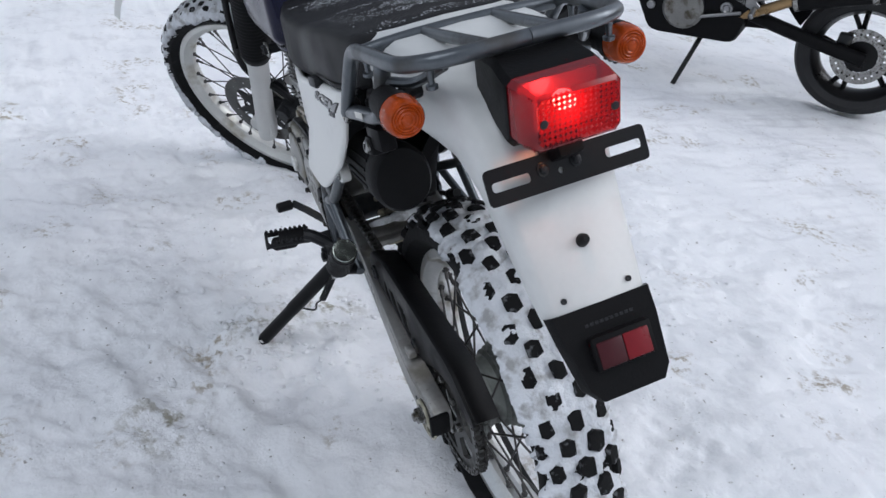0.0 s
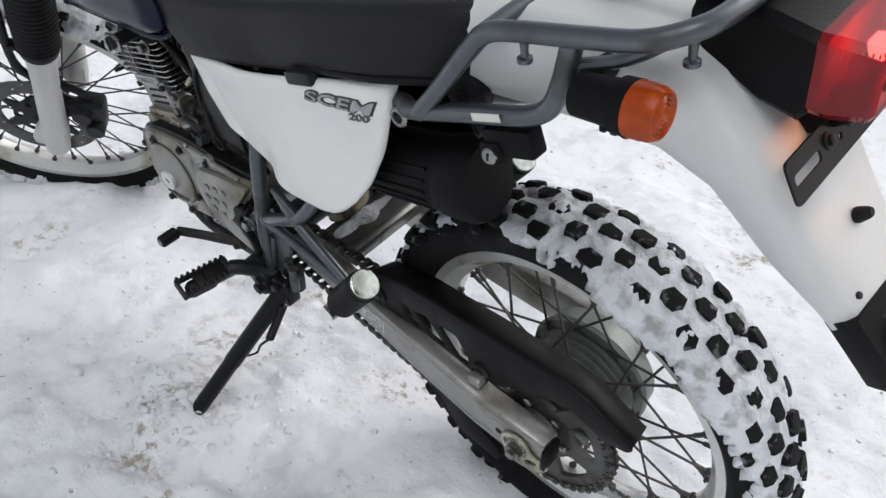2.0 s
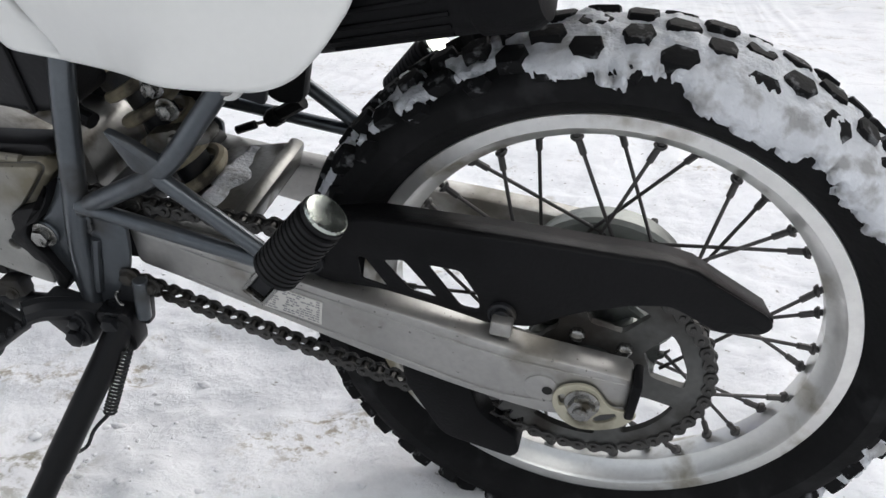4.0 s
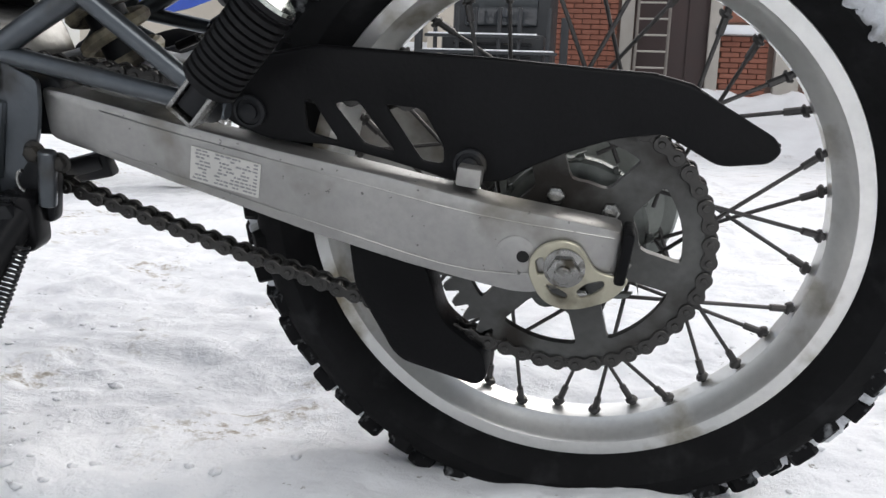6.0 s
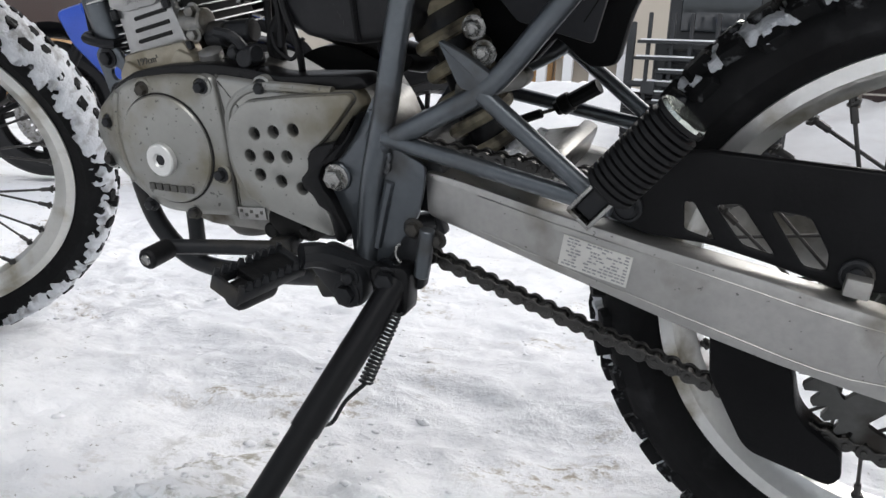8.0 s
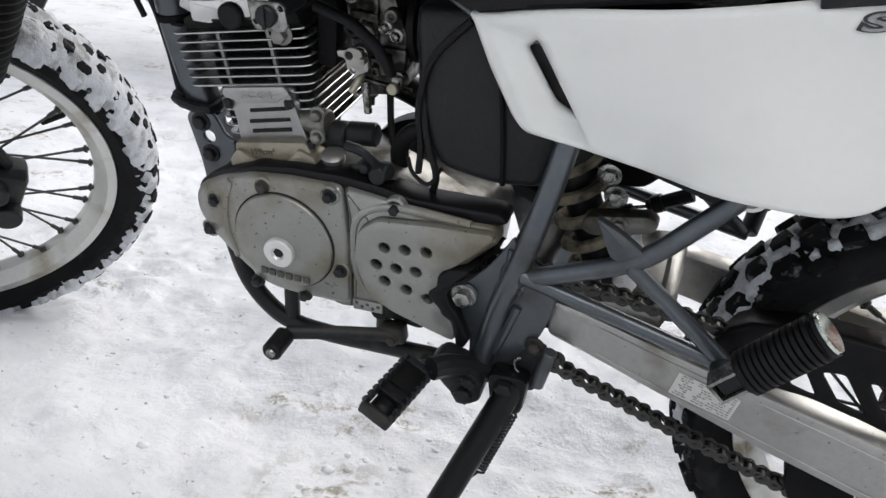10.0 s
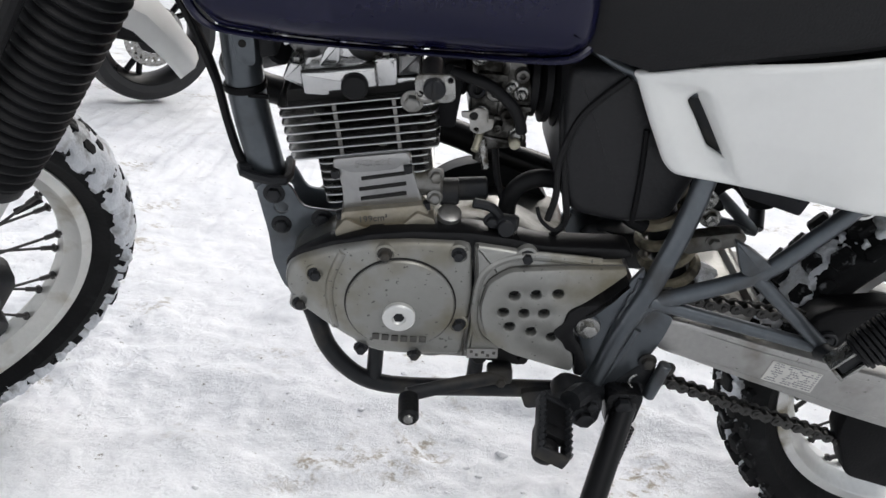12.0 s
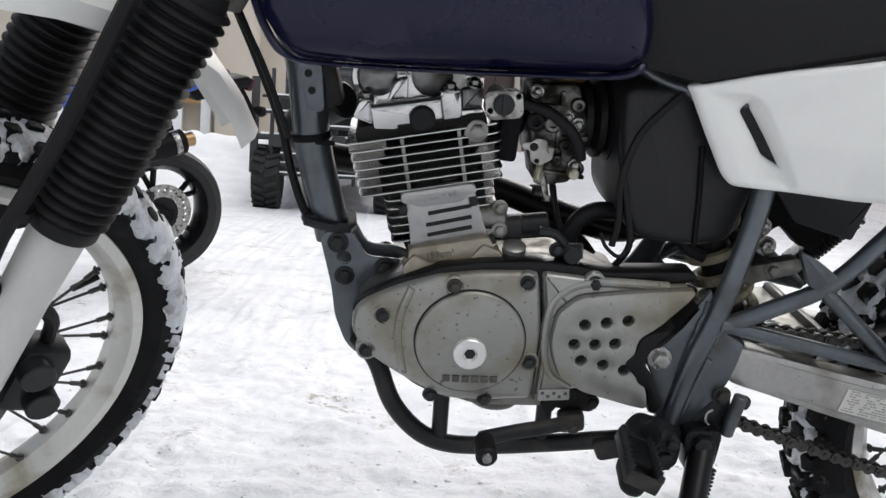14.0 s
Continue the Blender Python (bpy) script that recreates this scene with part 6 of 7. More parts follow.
FACE.node_tree.nodes["Mix Shader"].inputs[0].default_value = 0.34
FACE.node_tree.nodes["Transparent BSDF"].inputs["Color"].default_value = (0.80, 0.05, 0.06, 1)
lens = part("lens", Shape().rings(rings), [LENS, CLEAR, FACE], lamp, "ribbed red plastic lens")
for f in lens.data.polygons:
    if f.normal.z < -0.8 and abs(f.center.y) < 0.02:
        f.material_index = 1
    elif f.normal.x < -0.8:
        f.material_index = 2
s = Shape()
for i in range(15):
    for j in range(9):
        y, z = -0.041 + i * 0.0058, 0.5525 + j * 0.0055
        s.lathe([(0.0036, 0), (0.0026, 0.0016), (0.0008, 0.0030)], (-0.3012, y, z), (1, 0, 0), 4)
part("lens_prisms", s, PRISM, lamp)
each("lens_rib", LENS, lamp, [Shape().box((-0.262 - 0.0045 * k, 0.0515 - 0.00045 * k, 0.573), (0.0012, 0.0016, 0.054), None, 0.0003, 1) for k in range(9)])
part("bulb", Shape().lathe([(0.002, -0.012), (0.009, -0.008), (0.011, 0), (0.009, 0.008), (0.002, 0.012)], (-0.289, 0.008, 0.585), (1, 0, 0), 16), BULB, lamp)
REFL = mat("lamp_reflector", (0.75, 0.74, 0.72), 0.25, 0.6, 0.05)
part("reflector", Shape().plate(rounded([(-0.045, 0.545), (0.045, 0.545), (0.045, 0.600), (-0.045, 0.600)], 0.004), 0.256, 0.262, m=Matrix(((0, -1, 0, 0), (1, 0, 0, 0), (0, 0, 1, 0), (0, 0, 0, 1)))), REFL, lamp)
rings = []
for x, zt, zb, w in ((-0.150, 0.602, 0.575, 0.040), (-0.165, 0.610, 0.560, 0.046), (-0.215, 0.613, 0.535, 0.050), (-0.250, 0.608, 0.532, 0.055), (-0.256, 0.606, 0.538, 0.054)):
    c = 0.007
    rings.append([(x, w, zb + c), (x, w - c, zb), (x, -w + c, zb), (x, -w, zb + c), (x, -w, zt - c), (x, -w + c, zt), (x, w - c, zt), (x, w, zt - c)])
part("housing", Shape().rings(rings), BLACK, lamp, "black plastic lamp housing")
each("lens_screw", FRAME_DARK, lamp, [Shape().lathe([(0.0045, 0), (0.0045, 0.001), (0.003, 0.0015)], (-0.304, y, z), (-1, 0, 0), 12) for y, z in ((0.0390, 0.573), (-0.0400, 0.571))])

for sy in (1, -1):
    ind = group("turn_signal", bike, None, "round amber turn signal in a black housing")
    c = Vector((-0.160, 0.137 * sy, 0.560 if sy > 0 else 0.572))
    axd = Vector((-1, 0, 0.035)).normalized()
    part("housing", Shape().lathe([(0.014, -0.052), (0.0185, -0.050), (0.0200, -0.014), (0.0230, -0.012), (0.0232, 0.0)], c, axd, 28), BLACK, ind)
    part("lens", Shape().lathe([(0.0226, 0.0), (0.0234, 0.003), (0.0226, 0.006), (0.0230, 0.009), (0.0220, 0.020), (0.0195, 0.025), (0.0178, 0.0256), (0.0165, 0.0246), (0.0150, 0.0262), (0.0135, 0.0250), (0.0118, 0.0268), (0.0100, 0.0256), (0.0080, 0.0274), (0.0060, 0.0262), (0.0035, 0.0276), (0.001, 0.0278)], c, axd, 32), AMBER, ind, "orange plastic lens")
    part("stalk", Shape().tube([c + Vector((0.035, -0.004 * sy, -0.004)), c + Vector((0.050, -0.03 * sy, 0.0)), c + Vector((0.052, -0.065 * sy, 0.004))], 0.011, 10), RUBBER, ind)
    each("drain_tab", BLACK, ind, [Shape().box(c + axd * (-0.006 - 0.010 * k) + Vector((0, 0, -0.025)), (0.006, 0.008, 0.006), None, 0.001) for k in range(3)])

# luggage rack
rack = group("luggage_rack", bike, None, "grey tubular steel luggage rack with worn paint")
for sy in (1, -1):
    part("side_rail", Shape().tube([(0.078, 0.138 * sy, 0.480), (0.034, 0.140 * sy, 0.531), (0.000, 0.140 * sy, 0.572), (-0.022, 0.140 * sy, 0.592), (-0.055, 0.139 * sy, 0.600), (-0.110, 0.136 * sy, 0.607), (-0.160, 0.130 * sy, 0.613), (-0.186, 0.112 * sy, 0.618), (-0.200, 0.080 * sy, 0.621), (-0.205, 0.0, 0.623)], 0.0092, 14), FRAME, rack)
    part("long_bar", Shape().rod((-0.018, 0.047 * sy, 0.593), (-0.202, 0.040 * sy, 0.622), 0.0072), FRAME, rack)
    each("hook", FRAME, rack, [Shape().lathe([(0.0045, 0), (0.0035, 0.010), (0.0035, 0.016), (0.0068, 0.017), (0.0068, 0.021), (0.003, 0.023)], (x, y * sy, z), (0, 0, -1), 12) for x, y, z in ((-0.055, 0.135, 0.592), (-0.188, 0.106, 0.610))])
    part("stay", Shape().tube([(-0.098, 0.128 * sy, 0.575), (-0.135, 0.105 * sy, 0.580), (-0.175, 0.085 * sy, 0.605)], 0.0062, 10), FRAME, rack)
    part("rail_bolt", Shape().lathe([(0.0115, 0), (0.0115, 0.006), (0.0100, 0.008), (0.0070, 0.008), (0.0062, 0.004), (0.001, 0.004)], (0.115, 0.128 * sy, 0.461), (0, sy, 0), 24), STEEL, rack)
    part("bolt_socket", Shape().lathe([(0.0060, 0.0042), (0.001, 0.0046)], (0.115, 0.128 * sy, 0.461), (0, sy, 0), 16), FIN_DARK, rack)
    part("mount_plate", Shape().lathe([(0.026, 0), (0.026, 0.010), (0.020, 0.014), (0.008, 0.015)], (0.043, 0.098 * sy, 0.497), (0, sy, 0), 20).bolt((0.040, 0.112 * sy, 0.498), (0, sy, 0), 0.0075, 0.006), RUBBER, rack)
part("front_bar", Shape().tube([(-0.010, -0.140, 0.585), (-0.016, -0.06, 0.592), (-0.016, 0.06, 0.592), (-0.010, 0.140, 0.585)], 0.0085), FRAME, rack)
part("rack_label", Shape().box((-0.016, 0.1465, 0.510), (0.034, 0.001, 0.008), Matrix.Rotation(radians(15), 3, "Y")), LABEL, rack, "small white paper label")

SWITCH = [Vector(p) for p in ((0.387, -0.1, 0.136), (0.34, -0.1, 0.165), (0.43, -0.1, 0.118))]
lock = group("helmet_lock", bike, None, "black helmet lock with a round key barrel")
part("body", Shape().box((-0.030, 0.126, 0.479), (0.058, 0.022, 0.030), Matrix.Rotation(radians(14), 3, "Y"), 0.004).box((-0.012, 0.128, 0.464), (0.026, 0.026, 0.026), Matrix.Rotation(radians(14), 3, "Y"), 0.005), BLACK, lock)
part("barrel", Shape().lathe([(0.0085, 0), (0.0085, 0.006), (0.007, 0.0075), (0.001, 0.0075)], (-0.013, 0.138, 0.464), (0.0, 1, 0.1), 24), STEEL, lock, "bright steel key barrel")
part("keyhole", Shape().box((-0.013, 0.1458, 0.4648), (0.0016, 0.001, 0.008)), FIN_DARK, lock)
part("wire", Shape().tube([(0.06, 0.09, 0.47), (0.03, 0.11, 0.455), (0.012, 0.12, 0.470)], 0.0022, 6), RUBBER, lock)
sw = group("brake_switch", bike, None, "black brake lamp switch with a steel rod")
part("body", Shape().tube([SWITCH[0], SWITCH[0].lerp(SWITCH[1], 0.5), SWITCH[1]], 0.0085, 10, 3).rod(SWITCH[0].lerp(SWITCH[1], 0.1), SWITCH[0].lerp(SWITCH[1], 0.35), 0.011), RUBBER, sw)
part("rod", Shape().rod(SWITCH[0], SWITCH[2], 0.0022, seg=8), STEEL, sw)
part("spring_sleeve", Shape().rod(SWITCH[2], SWITCH[2].lerp(SWITCH[0], 0.6), 0.0052, seg=10), RUBBER, sw)
part("fender_liner", Shape().plate(rounded([(0.470, 0.400), (0.470, 0.300), (0.462, 0.205), (0.430, 0.190), (0.392, 0.196), (0.366, 0.226), (0.334, 0.198), (0.306, 0.200), (0.292, 0.250), (0.262, 0.310), (0.230, 0.345), (0.240, 0.400)], 0.008, 2), -0.050, -0.030, bevel=0.004), BLACK, bike, "black plastic liner behind the air box")
part("inner_fender", Shape().tube([(0.345, 0, 0.27), (0.30, 0, 0.33), (0.22, 0, 0.37), (0.12, 0, 0.40)], 0.010, 8, 5, flat=5), BLACK, bike, "black inner fender ahead of the rear tyre")
part("splash_flap", Shape().plate(rounded([(0.425, 0.300), (0.377, 0.310), (0.288, 0.310), (0.311, 0.233), (0.329, 0.238), (0.382, 0.250)], 0.004), 0.030, 0.038, bevel=0.0015), mat("grey_black_plastic", (0.022, 0.023, 0.026), 0.5, 0.0, 0.2, spec=0.2), bike, "dark grey plastic splash flap")

# steering assembly, turned to the left stop
RAKE = radians(30)
UAX = Vector((-math.sin(RAKE), 0, math.cos(RAKE)))
VAX = Vector((math.cos(RAKE), 0, math.sin(RAKE)))
QP = Vector((1.367, 0.0045, -0.010))
ST = Matrix.Translation(QP) @ Matrix.Rotation(radians(42), 4, UAX) @ Matrix.Translation(-QP)
AX0 = QP + VAX * 0.065
fwheel = group("front_wheel", bike, ST @ Matrix.Translation(AX0), "front spoked wheel with snow packed in the tread")
tyre(fwheel, 0.284, 0.339, 0.043, 76, [((0.0, 0.011, 0.009), (0.027, 0.012, 0.009)), ((0.014, 0.010, 0.0085), (0.038, 0.010, 0.007))], 8, knob=0.0120, cover=0.50, level=0.0142)
rim(fwheel, 0.287, 0.028, mat("dulled_rim_aluminium", (0.62, 0.62, 0.59), 0.42, 0.45, 0.08, dirt=(0.42, 0.39, 0.32), dirt_amount=0.3, bump=0.1))
spokes(fwheel, 0.2535, ((0.040, 0.030), (0.034, -0.034)))
part("hub", Shape().lathe([(0.018, 0.055), (0.040, 0.050), (0.044, 0.044), (0.046, 0.028), (0.030, 0.022), (0.026, 0.0), (0.028, -0.028), (0.040, -0.032), (0.040, -0.038), (0.022, -0.044), (0.018, -0.060)], seg=32), FRAME_DARK, fwheel)
dholes = []
for k in range(24):
    a = 2 * math.pi * k / 24
    r = 0.112 if k % 2 else 0.098
    dholes.append(circle(r * math.cos(a), r * math.sin(a), 0.0045, 8))
part("brake_disc", Shape().plate(circle(0, 0, 0.122, 72), 0.050, 0.054, dholes + [circle(0, 0, 0.084, 48)]), SPROCKET, fwheel, "drilled steel brake disc")
spider = []
for k in range(72):
    a = 2 * math.pi * k / 72
    r = 0.058 + 0.030 * max(0.0, math.cos(6 * a)) ** 2
    spider.append((r * math.cos(a), r * math.sin(a)))
part("disc_carrier", Shape().plate(spider, 0.0495, 0.0550, [circle(0.045 * math.cos(a), 0.045 * math.sin(a), 0.009, 10) for a in (0.52, 1.57, 2.62, 3.67, 4.71, 5.76)]), BLACK_GLOSS, fwheel, "black disc carrier with six arms")
part("valve", Shape().rod((0.215 * math.cos(2.9), 0, 0.215 * math.sin(2.9)), (0.25 * math.cos(2.9), 0, 0.25 * math.sin(2.9)), 0.0042), RUBBER, fwheel)

fork = group("front_fork", bike, ST, "front fork with ribbed black gaiters and grey-white lower legs")
for sy in (1, -1):
    base = QP + VAX * 0.025 + Vector((0, 0.093 * sy, 0))
    at = lambda s_: base + UAX * s_
    part("lower_leg", Shape().lathe([(0.018, -0.055), (0.026, -0.045), (0.028, 0.0), (0.027, 0.20), (0.030, 0.30), (0.029, 0.33)], base, UAX, 28), WHITE_GREY, fork, "grey-white painted lower fork leg")
    part("axle_lug", Shape().plate(rounded([(-0.026, -0.026), (0.040, -0.020), (0.046, 0.0), (0.040, 0.020), (-0.026, 0.03)], 0.008), -0.018, 0.018, bevel=0.004, m=Matrix.Translation(base + UAX * 0.0) @ Matrix.Rotation(-RAKE, 4, "Y")), WHITE_GREY, fork)
    prof = [(0.034, 0.288), (0.0365, 0.292), (0.0365, 0.304)]
    for k in range(22):
        z0 = 0.306 + 0.0118 * k
        w = 0.040 + 0.003 * min(1, k / 6)
        prof += [(w - 0.005, z0), (w + 0.001, z0 + 0.0045), (w + 0.001, z0 + 0.0065), (w - 0.005, z0 + 0.011)]
    prof += [(0.036, 0.562), (0.036, 0.58)]
    part("gaiter", Shape().lathe(prof, base, UAX, 32), RUBBER, fork, "ribbed black rubber fork gaiter")
    part("upper_tube", Shape().rod(at(0.55), at(0.78), 0.0205), STEEL, fork)
for s_ in (0.585, 0.745):
    part("triple_clamp", Shape().box(QP + UAX * s_ + VAX * 0.02, (0.075, 0.245, 0.032), Matrix.Rotation(-RAKE, 3, "Y"), 0.010), ALU, fork)
cal = QP + VAX * 0.035 + Vector((0, 0.062, 0)) + UAX * 0.07 - VAX * 0.085
part("brake_caliper", Shape().box(cal, (0.060, 0.050, 0.095), Matrix.Rotation(-RAKE, 3, "Y"), 0.012).rod(cal + Vector((0, 0.02, 0.025)), cal + Vector((0, 0.042, 0.025)), 0.020).rod(cal + Vector((0, 0.02, -0.025)), cal + Vector((0, 0.042, -0.025)), 0.020).box(cal + VAX * 0.045, (0.06, 0.016, 0.05), Matrix.Rotation(-RAKE, 3, "Y"), 0.006), FRAME_DARK, fork, "dark brake caliper")
leg = QP + VAX * 0.025 + Vector((0, 0.093, 0))
part("brake_hose", Shape().tube([cal + UAX * 0.05, cal + UAX * 0.10 + VAX * 0.03 + Vector((0, 0.02, 0)), leg + UAX * 0.22 + VAX * 0.046, leg + UAX * 0.40 + VAX * 0.056 + Vector((0, 0.015, 0)), leg + UAX * 0.62 + VAX * 0.06 + Vector((0, 0.01, 0))], 0.0085, 10), RUBBER, fork)
part("hose_clip", Shape().lathe([(0.0115, -0.006), (0.0125, 0), (0.0115, 0.006)], leg + UAX * 0.30 + VAX * 0.05 + Vector((0, 0.006, 0)), UAX, 14), RUBBER, fork)
# front fender, high over the wheel
rings = []
for k in range(15):
    a = radians(48 + (151.5 - 48) * k / 14)
    rr = float(np.interp(math.degrees(a), (48, 100, 125, 137, 147, 155), (0.490, 0.514, 0.523, 0.521, 0.509, 0.503)))
    w = 0.060 + 0.012 * math.sin(math.pi * k / 14) - 0.022 * (k / 14) ** 3 - (0.012 if k == 14 else 0)
    er = Vector((math.cos(a), 0, math.sin(a)))
    c = AX0 + er * rr
    o = [c + Vector((0, y, 0)) - er * dn for y, dn in ((-w, 0.028), (-w * 0.95, 0.010), (-w * 0.6, 0.0), (0, -0.004), (w * 0.6, 0.0), (w * 0.95, 0.010), (w, 0.028))]
    rings.append(o + [p - er * 0.0035 for p in o[::-1]])
ff = part("front_fender", Shape().rings(rings), WHITE, bike, "white plastic front fender", sharp=50)
ff.matrix_basis = ST
part("fender_mount", Shape().box(QP + UAX * 0.52 + VAX * 0.02, (0.12, 0.07, 0.03), Matrix.Rotation(-RAKE, 3, "Y"), 0.008), FRAME_DARK, fork)
part("head_hose", Shape().tube([(1.030, 0.026, 0.475), (1.002, 0.006, 0.40), (0.975, -0.006, 0.322), (0.961, -0.008, 0.26), (0.946, 0.004, 0.222), (0.930, 0.018, 0.208)], 0.0050, 10), RUBBER, bike, "corrugated black hose on the down tube")
part("front_cable", Shape().tube([(1.05, 0.05, 0.52), (1.012, 0.040, 0.44), (0.985, 0.034, 0.38), (0.962, 0.026, 0.31)], 0.0034, 8), RUBBER, bike, "black control cable")
part("regulator", Shape().box((0.925, -0.02, 0.365), (0.03, 0.05, 0.05), Matrix.Rotation(radians(15), 3, "Y"), 0.004), FRAME_DARK, bike, "dark finned regulator block")
# gear lever
gl = group("gear_lever", bike, None, "dark steel gear lever with a rubber toe piece")
part("arm", Shape().tube([(0.626, 0.098, 0.010), (0.650, 0.110, 0.0125), (0.694, 0.128, 0.0150), (0.728, 0.144, 0.0172), (0.740, 0.150, 0.0180)], 0.0068, 10, flat=1.25).box((0.6300, 0.096, 0.0115), (0.030, 0.020, 0.024), Matrix.Rotation(radians(8), 3, "Y"), 0.005), FRAME_DARK, gl)
part("clamp_bolt", Shape().bolt((0.6286, 0.1055, 0.0075), r=0.0055, h=0.005), FRAME_DARK, gl)
part("shift_shaft", Shape().rod((0.6300, 0.030, 0.0165), (0.6300, 0.096, 0.0120), 0.0080), FRAME_DARK, gl)
part("toe_piece", Shape().lathe([(0.009, 0), (0.0115, 0.002), (0.0115, 0.032), (0.009, 0.035)], (0.7385, 0.154, 0.0185), (0.0, 1, 0.01), 18), RUBBER, gl)
part("toe_pin", Shape().lathe([(0.006, 0), (0.005, 0.002)], (0.7385, 0.189, 0.0188), (0.0, 1, 0.01), 14), STEEL, gl)



def lift(x, z):
    """How far the tail of the frame stands above, and the rear suspension and the tank below, their drawn height."""
    low = -0.008 * min(1.0, max(0.0, (0.51 - x) / 0.18)) - 0.004 * min(1.0, max(0.0, (z - 0.20) / 0.10)) * min(1.0, max(0.0, (0.56 - x) / 0.06)) * min(1.0, max(0.0, (x - 0.33) / 0.18))
    high = float(np.interp(x, (-0.20, -0.05, 0.12, 0.26, 0.38), (0.019, 0.0145, 0.0095, 0.0005, -0.008)))
    rear = float(np.interp(x, (-0.28, -0.08), (1.0, 0.0)))
    z0, z1 = 0.37 + 0.05 * rear, 0.455 + 0.105 * rear
    f = min(1.0, max(0.0, (z - z0) / (z1 - z0)))
    front = min(1.0, max(0.0, (x - 0.50) / 0.08)) * min(1.0, max(0.0, (z - 0.395) / 0.02)) * min(1.0, max(0.0, (0.99 - x) / 0.04))
    body = low + (high - low) * f
    return body * min(1.0, max(0.0, (0.58 - x) / 0.08)) - 0.010 * front


for ob in bike.children_recursive:
    top = ob
    while top.parent is not bike:
        top = top.parent
    if ob.type != "MESH" or top in (rear, chain, fwheel, fork, ff, eng, carb, stand):
        continue
    if ob.matrix_basis == Matrix():
        for vert in ob.data.vertices:
            vert.co.z += lift(vert.co.x, vert.co.z)
    else:
        at_ = ob.matrix_basis.translation
        ob.matrix_basis = Matrix.Translation((0, 0, lift(at_.x, at_.z))) @ ob.matrix_basis

# raised lettering on the left side cover, laid along its face
for body, bold, deep, mt, name_, org, right, up_ in (
        ("SCEM", 0.075, 0.0012, INK, "lettering_edge", (0.2590, 0.4468), (-0.1050, 0.0150), (-0.0036, 0.0130)),
        ("SCEM", 0.010, 0.0020, LETTER_FILL, "lettering", (0.2590, 0.4468), (-0.1050, 0.0150), (-0.0036, 0.0130)),
        ("200", 0.030, 0.0012, NUMBER_INK, "number", (0.1886, 0.4452), (-0.0318, 0.0066), (-0.0018, 0.0088))):
    me_, plain = words(body, bold), words(body)
    xs, ys = [v.co.x for v in plain.vertices], [v.co.y for v in plain.vertices]
    x0, y0, wd, ht = min(xs), min(ys), max(xs) - min(xs), max(ys) - min(ys)
    for v in me_.vertices:
        p, q = (v.co.x - x0) / wd, (v.co.y - y0) / ht
        x, z = org[0] + right[0] * p + up_[0] * q, org[1] + right[1] * p + up_[1] * q
        z_flat = z - lift(x, z)
        v.co = (x, cover_y(x, deep if v.co.z > 0 else -0.001, z_flat), z)
    bpy.data.meshes.remove(plain)
    me_.materials.append(mt)
    new(name_, me_).parent = left_cover

# ---- the second motorcycle ----
B2 = pose(1.83, -2.80, 0.293, -9, 0, 37.3)
bike2 = tagged(group("parked_motorcycle", None, B2), "blue and black road motorcycle parked on its stand in snow", "motorcycle")
TYRE2 = mat("road_tyre_rubber", (0.013, 0.013, 0.014), 0.7, 0.0, 0.2)
for name_, x0, w, rr in (("rear_wheel", 0.0, 0.085, 0.295), ("front_wheel", 1.66, 0.058, 0.290)):
    wh = group(name_, bike2, Matrix.Translation((x0, 0, 0)) @ (Matrix.Rotation(radians(22), 4, "Z") if x0 else Matrix()))
    part("tyre", Shape().lathe([(0.218, -w * 0.8), (0.245, -w), (rr - 0.02, -w * 0.9), (rr - 0.004, -w * 0.5), (rr, 0), (rr - 0.004, w * 0.5), (rr - 0.02, w * 0.9), (0.245, w), (0.218, w * 0.8)], seg=64, caps=False), TYRE2, wh)
    part("rim", Shape().lathe([(0.222, -w * 0.8), (0.222, -w * 0.7), (0.200, -w * 0.5), (0.195, 0), (0.200, w * 0.5), (0.222, w * 0.7), (0.222, w * 0.8), (0.214, w * 0.8), (0.190, w * 0.4), (0.186, 0), (0.190, -w * 0.4), (0.214, -w * 0.8)], seg=64, closed=True), BLACK_GLOSS, wh)
    for k in range(5):
        for off in (-0.16, 0.16):
            a0, a1 = 2 * math.pi * k / 5, 2 * math.pi * k / 5 + off
            part("spoke", Shape().tube([(0.045 * math.cos(a0), 0, 0.045 * math.sin(a0)), (0.11 * math.cos(a0 + off * 0.4), 0, 0.11 * math.sin(a0 + off * 0.4)), (0.195 * math.cos(a1), 0, 0.195 * math.sin(a1))], 0.010, 8, 3, flat=1.4), BLACK_GLOSS, wh)
    part("hub", Shape().rod((0, -0.06, 0), (0, 0.06, 0), 0.050), BLACK_GLOSS, wh)
    dh = [circle(0.105 * math.cos(a), 0.105 * math.sin(a), 0.006, 8) for a in np.linspace(0, 2 * math.pi, 25)[:-1]]
    part("brake_disc", Shape().plate(circle(0, 0, 0.130 if not x0 else 0.155, 48), 0.066, 0.071, dh + [circle(0, 0, 0.075, 24)]), STEEL, wh)
    part("disc_carrier", Shape().plate(circle(0, 0, 0.074, 20), 0.062, 0.066), BLACK_GLOSS, wh)
part("swingarm", Shape().tube([(0.55, 0.10, 0.10), (0.25, 0.11, 0.045), (-0.02, 0.11, 0.0)], 0.032, 12).plate(rounded([(0.58, 0.17), (0.50, 0.19), (0.40, 0.05), (0.55, 0.03)], 0.02), 0.06, 0.12, bevel=0.01), BLACK, bike2)
